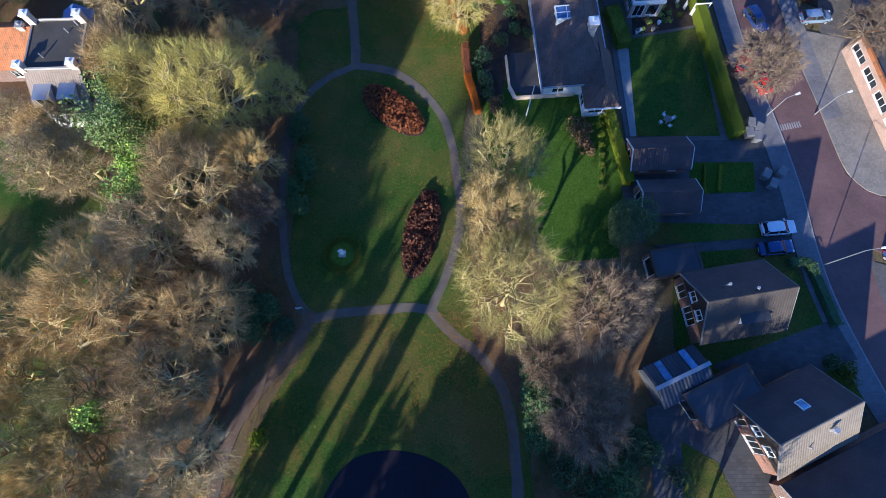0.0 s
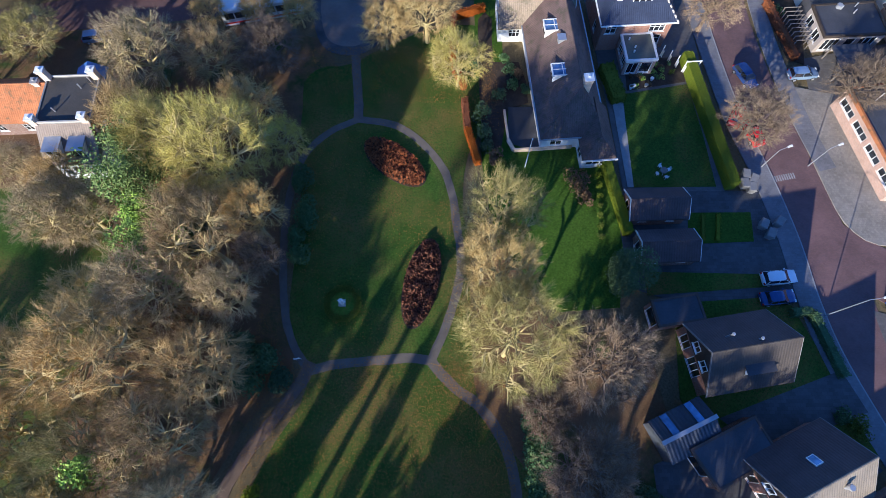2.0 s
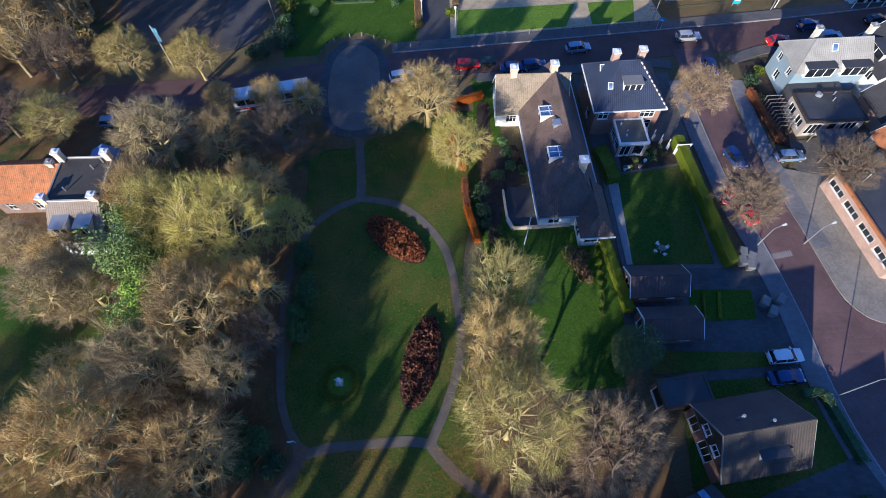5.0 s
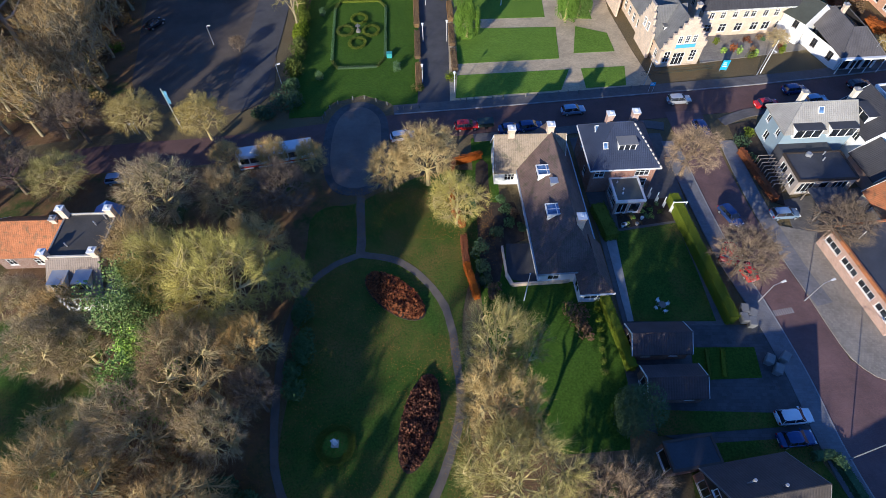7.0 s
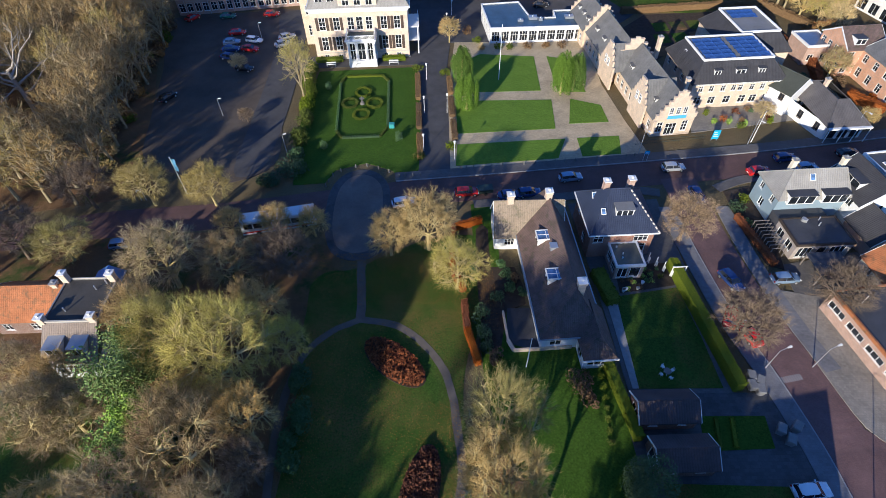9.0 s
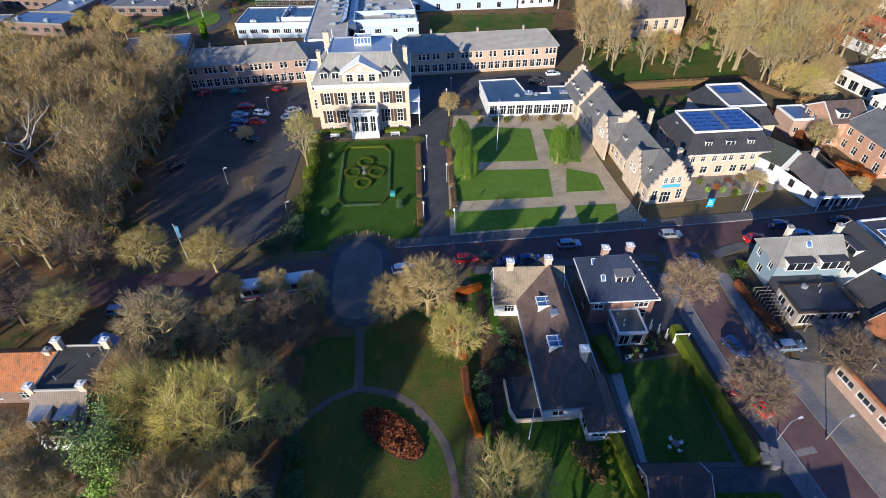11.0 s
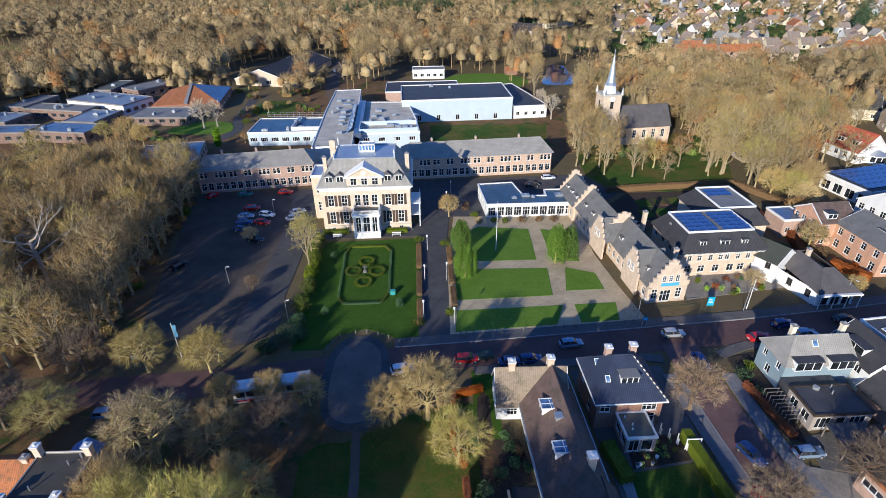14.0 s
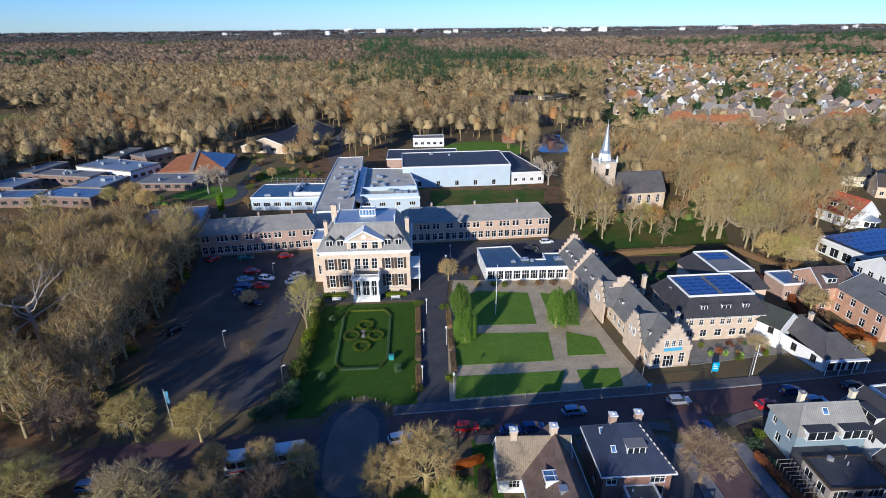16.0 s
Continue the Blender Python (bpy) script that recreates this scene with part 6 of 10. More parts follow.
def hip_house():
    o = thing("hip_roofed_house", 21.4, 53.9, 3.0, "brick house with blue-black glazed hipped roof and flat extension", "house")
    L, D, ze = 9.6, 9.0, 5.3
    walls(o, [(0, 0), (L, 0), (L, D), (0, D)], 0, ze, BRICK, {0: [(0.5, 1.5, 3.3, 1.4, (2, 2)), (6.6, 2.2, 3.3, 1.4, (3, 2)), (6.8, 2.0, 0.9, 1.8, (2, 2))], 3: [(1.6, 1.2, 3.3, 1.4), (5.4, 1.2, 1.0, 1.6)], 1: row(2, D, 1.2, 1.4, 3.3), 2: row(3, L, 1.5, 1.6, 0.9)}, WHITE)
    hip_roof(o, 0, 0, L, D, ze, 9.4, 3.4, 5.2, 6.2, 5.2, BLUETILE, 0.45, 0.2)
    bm = bmesh.new()
    box(bm, -0.5, -0.55, ze - 0.15, L + 0.5, -0.42, ze + 0.05), box(bm, -0.55, -0.42, ze - 0.15, -0.42, D + 0.4, ze + 0.05)
    part("gutter", bm, WHITE, o)
    bm = bmesh.new()
    for k in range(11):
        f = (k + 0.5) / 11
        rod(bm, (6.2 + (L + 0.45 - 6.2) * f, 5.2 - (5.2 + 0.45) * f, 9.42 - 4.1 * f), (6.2 + (L + 0.45 - 6.2) * (f + 0.05), 5.2 - (5.2 + 0.45) * (f + 0.05), 9.42 - 4.1 * (f + 0.05)), 0.13, 0.13)
    part("ridge_cap", bm, STONE, o, "pale mortared ridge tiles")
    chimney(o, 3.0, 6.4, 7, 10.0, PINKBRICK, 0.9, 0.9, WHITE), chimney(o, 6.8, 6.6, 7, 10.1, PINKBRICK, 0.9, 0.9, WHITE)
    d = dormer(o, 5.0, 1.9, 6.6, 2.6, 1.5, 2.6, WHITE, GREYFELT, 3)
    for x, y, z in ((1.9, 2.4, 7.45), (1.5, 6.2, 7.3)):
        roof_light(o, x, y, z, 0.7, 1.0, 37)
    e = thing("extension", 0, 0)
    e.parent, e.matrix_local = o, pose(3.0, -4.6, 0)
    walls(e, [(0, 0), (4.2, 0), (4.2, 4.58), (0, 4.58)], 0, 2.9, PINKBRICK, {0: [(0.4, 1.5, 0.4, 2.1, (2, 1)), (2.2, 1.6, 0.4, 2.1, (1, 1))], 3: [(0.6, 1.5, 1.0, 1.5, (3, 1)), (2.6, 1.5, 1.0, 1.5, (3, 1))]}, WHITE)
    flat_roof(e, [(0, 0), (4.2, 0), (4.2, 4.55), (0, 4.55)], 3.1, GREENFELT, WHITE, 0.12)
    bm = bmesh.new()
    for x, y in ((1.2, 1.4), (1.5, 2.2), (0.9, 3.6)):
        rod(bm, (x, y, 3.1), (x, y, 3.45), 0.12, sides=8)
    part("roof_vent", bm, WHITE, e)
    # bay with a pale lid on the street side
    b = thing("street_bay", 0, 0)
    b.parent, b.matrix_local = o, pose(3.6, D + 0.01, 0)
    walls(b, [(0, 0), (3.4, 0), (2.8, 1.9), (0.6, 1.9)], 0, 3.0, PINKBRICK, {2: [(0.3, 1.6, 0.9, 1.6, (2, 1))]}, WHITE)
    bm = bmesh.new()
    slab(bm, [(-0.2, 0.02, 3.25), (3.6, 0.02, 3.25), (3.0, 2.2, 3.1), (0.4, 2.2, 3.1)], 0.2)
    part("roof", bm, ZINC, b)
    # white pergola fence beside the extension
    bm = bmesh.new()
    for k in range(5):
        x, y = 8.4 + k * 0.85, -0.6 - k * 0.95
        rod(bm, (x, y, 0), (x, y, 2.2), 0.07), box(bm, x - 0.03, y - 0.5, 0.3, x + 0.03, y, 1.5)
    box(bm, 11.6, -4.6, 2.1, 13.8, -4.5, 2.25), rod(bm, (13.7, -4.55, 0), (13.7, -4.55, 2.2), 0.07), rod(bm, (11.7, -4.55, 0), (11.7, -4.55, 2.2), 0.07)
    part("trellis", bm, WHITE, o, "white garden trellis with posts")
    return o


hip_house()


def tile_gable(o, W, ze, zr, wins):
    """Dark boarding in the upper gable facing west, with white windows in it."""
    bm = bmesh.new()
    va = [bm.verts.new(p) for p in ((-0.06, 0.15, ze - 0.1), (-0.06, W - 0.15, ze - 0.1), (-0.06, W / 2, zr - 0.12))]
    vb = [bm.verts.new(p) for p in ((-0.004, 0.15, ze - 0.1), (-0.004, W - 0.15, ze - 0.1), (-0.004, W / 2, zr - 0.12))]
    bm.faces.new(va), bm.faces.new(vb[::-1])
    for i in range(3):
        j = (i + 1) % 3
        bm.faces.new([va[j], va[i], vb[i], vb[j]])
    part("gable_boarding", bm, DARKWOOD, o)
    for y, z, w, h in wins:
        me, pm = window_mesh(w, h, (2, 1), WHITE)
        f = part("window", me, WHITE, o)
        f.matrix_local = Matrix.Translation((-0.14, y + w, z)) @ Matrix.Rotation(radians(-90), 4, "Z")
        part("pane", pm, GLASS, f)


# both slopes in dark tiles: the shade on this roof is in their colour
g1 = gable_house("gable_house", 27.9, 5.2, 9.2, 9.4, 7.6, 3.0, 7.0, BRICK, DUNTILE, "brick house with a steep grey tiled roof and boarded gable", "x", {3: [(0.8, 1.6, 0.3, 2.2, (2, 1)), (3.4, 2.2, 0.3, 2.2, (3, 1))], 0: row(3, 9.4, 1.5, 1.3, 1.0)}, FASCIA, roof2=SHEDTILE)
tile_gable(g1, 7.6, 3.0, 7.0, [(2.2, 3.5, 1.2, 1.2), (4.3, 3.5, 1.2, 1.2)])
dormer(g1, 5.2, 1.2, 3.9, 2.9, 1.4, 2.2, WHITE, BITUMEN, 3)
for x, y in ((2.6, 5.3), (5.4, 4.4)):
    bm = bmesh.new()
    rod(bm, (x, y, 5.4), (x, y, 7.2), 0.09), rod(bm, (x, y, 7.2), (x, y, 7.35), 0.2, 0.16)
    part("flue", bm, STEEL, g1)
ga = flat_block("garage", 23.8, 12.6, 9.0, [(0, 0), (5.4, 0), (5.4, 3.0), (0, 3.0)], 2.6, BRICK, BITUMEN, "flat-roofed brick garage beside the gable house", {3: [(0.4, 2.2, 0.1, 2.1, (1, 1))]}, category="garage", edge=SHUTTER, rim=0.06)
# sunny slope paled, north slope darkened: sun and shade put into the tiles
g2 = gable_house("gable_house", 34.0, -8.6, 24.6, 9.4, 7.7, 3.0, 7.0, BRICK, TANTILE, "brick house, steep roof with sun and shade painted on its slopes", "x", {3: [(0.8, 1.6, 0.3, 2.2, (2, 1)), (3.4, 2.2, 0.3, 2.2, (3, 1))], 0: row(3, 9.4, 1.5, 1.3, 1.0)}, FASCIA, roof2=SHEDTILE)
tile_gable(g2, 7.7, 3.0, 7.0, [(2.2, 3.5, 1.2, 1.2), (4.4, 3.5, 1.2, 1.2)])
bm = bmesh.new()
rod(bm, (5.8, 2.6, 5.2), (5.8, 2.6, 6.6), 0.22, 0.2, 8), rod(bm, (5.8, 2.6, 6.6), (5.8, 2.6, 6.85), 0.36, 0.3, 8), rod(bm, (3.3, 1.8, 4.6), (3.3, 1.8, 5.6), 0.1)
part("flue", bm, STEEL, g2)
roof_light(g2, 4.9, 5.6, 5.35, 0.9, 1.2, -46)
gb = flat_block("garage", 27.4, -4.3, 24.6, [(0, 0), (7.6, 0), (7.6, 4.4), (-0.4, 4.4)], 2.6, BRICK, BITUMEN, "flat-roofed brick garage with a white door", {3: [(0.7, 2.4, 0.1, 2.1, (1, 1))]}, category="garage", edge=SHUTTER, rim=0.06)


def metal_shed():
    o = thing("metal_shed", 23.2, -1.7, 24.0, "shed of corrugated metal with translucent roof strips", "shed")
    L, W = 6.2, 4.3
    walls(o, [(0, 0), (L, 0), (L, W), (0, W)], 0, 2.3, SHEDMETAL, {0: [(0.6, 1.0, 0.1, 2.0, (1, 1))]}, WHITE, gables={1: 3.3, 3: 3.3})
    for s in (0, 1):
        bm = bmesh.new()
        y0, y1 = (-0.25, W / 2) if s == 0 else (W + 0.25, W / 2)
        edge_ = [(-0.15 + (L + 0.3) * k / 60, 0.05 * ((k // 2) % 2)) for k in range(61)]
        lines = [[bm.verts.new((a, y, z + c + d_)) for a, c in edge_] for y, z, d_ in ((y0, 2.30, 0), (y1, 3.40, 0), (y1, 3.40, -0.04), (y0, 2.30, -0.04))]
        for i in range(4):
            for k in range(60):
                bm.faces.new([lines[i][k], lines[i][k + 1], lines[(i + 1) % 4][k + 1], lines[(i + 1) % 4][k]])
        part("roof_slope", bm, SHEDROOF if s == 0 else BITUMEN, o)
    for x in (1.2, 4.3):
        bm = bmesh.new()
        slab(bm, [(x, W + 0.2, 2.42), (x + 0.8, W + 0.2, 2.42), (x + 0.8, W / 2 + 0.1, 3.48), (x, W / 2 + 0.1, 3.48)], 0.04)
        part("translucent_strip", bm, SKYGLASS, o)
    bm = bmesh.new()
    box(bm, -0.3, W / 2 - 0.22, 3.4, L + 0.3, W / 2 + 0.22, 3.5)
    part("ridge_cap", bm, ZINC, o)
    return o


metal_shed()
for x, y, L, W, zz in ((22.5, 26.2, 6.9, 3.8, 3.7), (23.2, 20.7, 6.6, 3.7, 3.5)):
    s = gable_house("tiled_shed", x, y, 1.5, L, W, 2.3, zz, BRICK if zz > 3.6 else DARKBRICK, SHEDTILE, "brick shed with a dark tiled roof in the yard", "x", {3: [(0.9, 1.8, 0.2, 1.9, (2, 1))], 0: row(2, L, 1.0, 0.9, 1.1)}, WHITE, category="shed", over=0.3)
# long low building along the lower street; its dark brick carries painted shade
st = gable_house("terrace_house", 37.5, -16.5, 24.6, 18, 7.5, 3.0, 5.8, DARKBRICK, SLATE, "low terrace house with a dark roof by the lower street", "x", {3: row(2, 7.5, 1.2, 1.4, 1.0)}, FASCIA)
# brick building on the forecourt
be = flat_block("brick_hall", 55.4, 29.4, 0.0, [(0, 0), (16, -2), (16, 17), (-2.6, 14.6)], 3.6, PINKBRICK, BITUMEN, "single-storey orange brick hall with a white window band", {3: row(4, 14.8, 2.9, 1.1, 1.7, (3, 1), 0.6), 0: row(3, 16, 2.6, 1.1, 1.7, (3, 1))}, frame_mat=WHITE, edge=ORANGETILE, rim=0.2)


# ---- corner house and its neighbours ----
def corner_house():
    o = thing("corner_house", 52.3, 61.2, 3.0, "pale blue rendered corner house with grey tiled roof", "house")
    L, D, ze, zr = 11.0, 6.4, 5.2, 8.4
    walls(o, [(0, 0), (L, 0), (L, D), (0, D)], 0, ze, BLUEWALL, {3: [(1.0, 1.0, 3.3, 1.3), (4.4, 1.0, 3.3, 1.3), (2.4, 1.2, 0.9, 1.6)], 0: [(0.4, 1.0, 0.9, 1.4)], 2: row(4, L, 1.3, 1.5, 0.9)}, WHITE)
    hip_roof(o, 0, 0, L, D, ze, zr, 2.4, D / 2, L - 0.1, D / 2, WINGTILE, 0.35, 0.18)
    dormer(o, 3.2, -0.55, 4.5, 4.2, 1.7, 2.8, WHITE, BITUMEN, 3), dormer(o, 8.6, -0.55, 4.5, 4.0, 1.7, 2.8, WHITE, BITUMEN, 3)
    roof_light(o, 5.2, 2.2, 7.55, 0.9, 1.1, 45)
    chimney(o, 2.6, 4.2, 7, 9.6, CREAM, 0.7, 0.7), chimney(o, L - 0.3, 4.2, 7, 9.6, CREAM, 0.7, 0.7)
    e = thing("extension", 0, 0)
    e.parent, e.matrix_local = o, pose(-0.2, -8.0, 0)
    walls(e, [(0, 0), (8.8, 0), (8.8, 5.6), (0, 5.6)], 0, 3.0, EXTWALL, {0: [(0.6, 2.2, 0.4, 2.1, (3, 1)), (3.6, 1.4, 0.4, 2.1, (1, 1)), (5.6, 2.4, 0.6, 1.9, (3, 1))], 3: [(0.7, 1.6, 0.9, 1.5), (3.2, 1.6, 0.9, 1.5)]}, WHITE)
    flat_roof(e, [(0, 0), (8.8, 0), (8.8, 5.6), (0, 5.6)], 3.2, BITUMEN, DARKWOOD, 0.12)
    bm = bmesh.new()
    box(bm, 0.05, 5.62, 0, 8.0, 7.98, 2.9)
    part("link_roof", bm, BITUMEN, e)
    bm = bmesh.new()
    for x, y in ((3.6, 4.6), (5.2, 3.8), (5.8, 5.0)):
        rod(bm, (x, y, 3.2), (x, y, 3.9), 0.1)
    rod(bm, (3.4, 5.0, 3.2), (3.4, 5.0, 3.7), 0.4, sides=8)
    part("roof_vent", bm, STEEL, e)
    # trellised terrace
    pg = thing("pergola", 0, 0)
    pg.parent, pg.matrix_local = o, Matrix.Identity(4)
    for k in range(9):
        y = -7.4 + k * 0.75
        for x in (-3.2, -1.0):
            bm = bmesh.new()
            box(bm, x, y, 0, x + 0.1, y + 0.1, 1.9)
            part("post", bm, WOOD, pg)
        bm = bmesh.new()
        box(bm, -3.3, y, 1.9, -0.8, y + 0.08, 2.0)
        part("beam", bm, WOOD, pg)
    c = thing("carport", 0, 0)
    c.parent, c.matrix_local = o, pose(0.8, -13.4, 0)
    bm = bmesh.new()
    slab(bm, [(0, 0, 2.6), (5.2, 0.4, 2.6), (5.2, 4.4, 2.6), (0, 4.4, 2.6)], 0.2)
    part("roof", bm, BITUMEN, c)
    for x, y in ((0.2, 0.2), (5.0, 0.6), (5.0, 4.2), (0.2, 4.2)):
        bm = bmesh.new()
        box(bm, x - 0.07, y - 0.07, 0, x + 0.07, y + 0.07, 2.4)
        part("post", bm, WOOD, c)
    return o


corner_house()
h = gable_house("terrace_house", 64.2, 59.6, 6.0, 7.0, 8.6, 5.2, 8.2, WHITE, SLATE, "white rendered house with dark flat dormers", "y", {0: [(1.0, 1.6, 0.9, 1.6), (4.2, 1.6, 0.9, 1.6), (2.6, 1.6, 3.4, 1.3)], 3: row(2, 8.6, 1.2, 1.4, 3.3)}, WHITE)
dormer(h, 0.6, 4.5, 5.6, 3.4, 1.6, 2.4, WHITE, BITUMEN, 2, -90)
h = gable_house("terrace_house", 64.0, 53.4, 8.0, 5.4, 6.0, 2.8, 5.4, PINKBRICK, SLATE, "small brick outhouse with a dark roof and white trim", "y", {0: [(1.0, 3.2, 0.2, 2.2, (4, 1))]}, WHITE)
h = flat_block("terrace_house", 71.4, 61.6, 8.0, [(0, 0), (9, 0), (9, 9.5), (0, 9.5)], 6.0, OFFWHITE, BITUMEN, "white flat-roofed house with roof windows", {0: row(3, 9, 1.5, 1.5, 3.6) + row(3, 9, 1.5, 1.8, 0.8)}, category="house")
for x in (1.5, 4.6):
    roof_light(h, x + 0.6, 5.6, 6.32, 1.6, 2.6, 0)
gable_house("outhouse", 62.2, 43.4, 4.0, 6.0, 8.0, 2.8, 5.6, CREAM, ORANGETILE, "cream outhouse with an orange tiled roof", "y", {3: row(2, 8, 1.0, 1.2, 1.0)}, WHITE)
gable_house("terrace_house", 82.0, 63.6, 8.0, 9.0, 9.0, 5.4, 8.6, PINKBRICK, GREYTILE, "brick terrace house with a grey roof", "x", {0: row(3, 9, 1.4, 1.5, 3.4) + row(3, 9, 1.4, 1.8, 0.8)}, WHITE, chim=((1, 4.5, 0.9), ))


# ---- house on the west side of the park ----
def west_house():
    o = thing("west_house", -50.6, 33.6, 1.5, "white house with dark roof terrace, four chimneys and tiled apron", "house")
    L = 6.6
    walls(o, [(0, 0), (L, 0), (L, 3.58), (0, 3.58)], 0, 4.2, WHITE, {0: [(0.5, 1.2, 1.0, 2.0, (2, 2)), (2.2, 1.2, 1.0, 2.0, (2, 2)), (3.7, 1.0, 0.2, 2.5, (1, 2)), (5.0, 1.2, 1.0, 2.0, (2, 2))]}, WHITE)
    # rear walls in dark brick: the shade on the east side put into it
    walls(o, [(0, 3.6), (L, 3.6), (L, 10.4), (0, 10.4)], 0, 4.2, DARKBRICK, {1: row(3, 6.8, 1.1, 1.7, 1.0, (2, 2))}, WHITE)
    bm = bmesh.new()
    slab(bm, [(-0.3, -0.4, 4.3), (L + 0.3, -0.4, 4.3), (L + 0.1, 3.7, 7.7), (-0.1, 3.7, 7.7)], 0.2)
    part("roof_slope", bm, VILLAGETILE, o)
    walls(o, [(0, 3.6), (L, 3.6), (L, 10.4), (0, 10.4)], 4.2, 7.4, DARKBRICK, {1: row(2, 6.8, 1.0, 1.4, 4.8, (2, 2))}, WHITE)
    flat_roof(o, [(0, 3.6), (L, 3.6), (L, 10.4), (0, 10.4)], 7.6, ROOFTERRACE, GREYFELT, 0.1, 0.2)
    bm = bmesh.new()
    box(bm, -0.15, 3.42, 7.72, L + 0.15, 3.62, 7.95)
    part("coping", bm, STONE, o)
    bm = bmesh.new()
    box(bm, 0.6, 10.36, 7.72, L - 0.5, 10.5, 7.9)
    part("coping", bm, STONE, o)
    for x, y, k in ((-0.1, 3.7, 8.6), (L - 0.4, 3.8, 8.6), (0.1, 10.2, 9.3), (L - 0.3, 10.2, 9.1)):
        chimney(o, x, y, 5.5, k, PEACH, 0.8, 0.75, WHITE)
    for x in (1.7, 4.7):
        dormer(o, x, 0.35, 4.75, 1.8, 1.7, 2.2, WHITE, ZINC, 2)
    bm = bmesh.new()
    for x, y in ((2.1, 5.2), (4.6, 8.6), (5.6, 9.6)):
        rod(bm, (x, y, 7.6), (x, y, 8.4), 0.09)
    part("roof_vent", bm, STEEL, o)
    b = thing("north_bay", 0, 0)
    b.parent, b.matrix_local = o, pose(2.6, 10.42, 0)
    walls(b, [(0, 0), (3.6, 0), (3.6, 2.2), (0, 2.2)], 0, 6.2, CREAM, {2: [(0.6, 2.2, 3.6, 1.6, (3, 1))]}, WHITE)
    bm = bmesh.new()
    for s in (0, 3.9):
        slab(bm, [(-0.2 + s, -0.1, 6.3), (1.8, -0.1, 7.5), (1.8, 2.5, 7.5), (-0.2 + s, 2.5, 6.3)], 0.15)
    part("roof", bm, BAYBLUE, b)
    return o


west_house()
gable_house("cottage", -62.5, 40.4, 1.5, 11.2, 6.6, 3.4, 6.4, DARKBRICK, ORANGETILE, "brick cottage with a mossy orange tiled roof", "x", {0: row(3, 11.4, 1.2, 1.4, 1.0, (2, 2))}, WHITE, chim=((9.5, 3.3, 0.7, PEACH), ))


# ---- trees ----
KINDS = {}
for key, seed, h, r, mat_, kw in (
        ("gold", 1, 13.5, 6.8, TWIG_GOLD, dict(up=0.5, clusters=240, thick=0.023)), ("gold2", 2, 12.5, 6.2, TWIG_GOLD, dict(up=0.8, clusters=240, thick=0.023)), ("brown", 3, 13.0, 6.2, TWIG_BROWN, dict(up=0.5)),
        ("grey", 4, 12.5, 6.0, TWIG_GREY, dict(up=0.3)), ("tan", 5, 12.5, 5.8, TWIG_TAN, dict(up=0.9)), ("thin", 7, 12.5, 6.0, TWIG_DARK, dict(up=0.5, clusters=230, bark=DARKBARK)), ("goldthin", 8, 12.5, 6.0, WOOD_OLIVE, dict(up=0.7, clusters=240)), ("rust", 6, 11.0, 5.0, TWIG_RUST, dict(clusters=130))):
    KINDS[key] = tree_meshes(seed, h, r, twig_mat=mat_, **kw)
for key, seed, h, r, mat_, bole in (("m_brown", 21, 17, 4.8, WOOD_BROWN, 0.12), ("m_grey", 22, 18, 5.0, WOOD_OLIVE, 0.16), ("m_tan", 23, 17, 4.6, WOOD_TAN, 0.14), ("m_rust", 24, 15, 4.6, TWIG_RUST, 0.25), ("m_gold", 25, 16, 4.8, TWIG_GOLD, 0.2)):
    KINDS[key] = tree_meshes(seed, h, r, limbs=15, clusters=84, twigs=4, spikes=4, bole=bole, up=1.5, width=0.06, reach=0.42, twig_mat=mat_, thick=0.018, bark=WOODBARK)
KINDS["poplar"] = tree_meshes(31, 14.5, 1.5, limbs=12, clusters=200, twigs=6, spikes=6, bole=0.06, up=1.2, width=0.09, reach=0.5, twig_mat=WOOD_BROWN, thick=0.02, hollow=0.1)
KINDS["birch"] = tree_meshes(33, 12, 4.6, limbs=11, clusters=90, twigs=5, spikes=6, bole=0.2, up=0.9, width=0.07, twig_mat=PALETWIG, bark=PALEBARK)
KINDS["m_high"] = tree_meshes(41, 30, 6.5, limbs=16, clusters=190, twigs=5, spikes=5, bole=0.55, up=0.8, width=0.07, reach=0.3, twig_mat=WOOD_BROWN, thick=0.014, bark=WOODBARK)
PROTO = {}
TREE_WORDS = {"birch": "bare white-barked birch", "poplar": "narrow upright bare poplar", "gold": "bare broad lichen-yellow tree", "gold2": "bare spreading yellow-green tree", "brown": "bare brown-twigged tree", "grey": "bare grey-twigged tree", "tan": "bare dense tan tree", "goldthin": "bare olive-twigged tree", "thin": "thin-crowned bare brown tree", "rust": "small russet-leaved tree",
              "m_brown": "tall bare brown tree", "m_grey": "tall bare grey-olive tree", "m_tan": "tall bare tan tree", "m_rust": "tall russet-leaved tree", "m_gold": "tall bare yellow-twigged tree", "m_high": "very tall bare beech with a high crown"}


def tree(kind, x, y, size=1.0, tall=1.0, where="", group="park trees"):
    if kind not in PROTO:
        o = thing("tree", x, y, 0, TREE_WORDS[kind], "tree", group)
        part("trunk", KINDS[kind][0], BARK, o), part("crown", KINDS[kind][1], BARK, o)
        PROTO[kind] = o
    else:
        o = copy_thing(PROTO[kind], Matrix.Identity(4))
    o.scale = (size, size, size * tall)
    o.matrix_world = pose(x, y, 0.02, 0, 0, (x * 37 + y * 61) % 360) @ Matrix.Diagonal((size, size, size * tall, 1))
    return tagged(o, TREE_WORDS[kind] + (" " + where if where else ""), "tree", group)


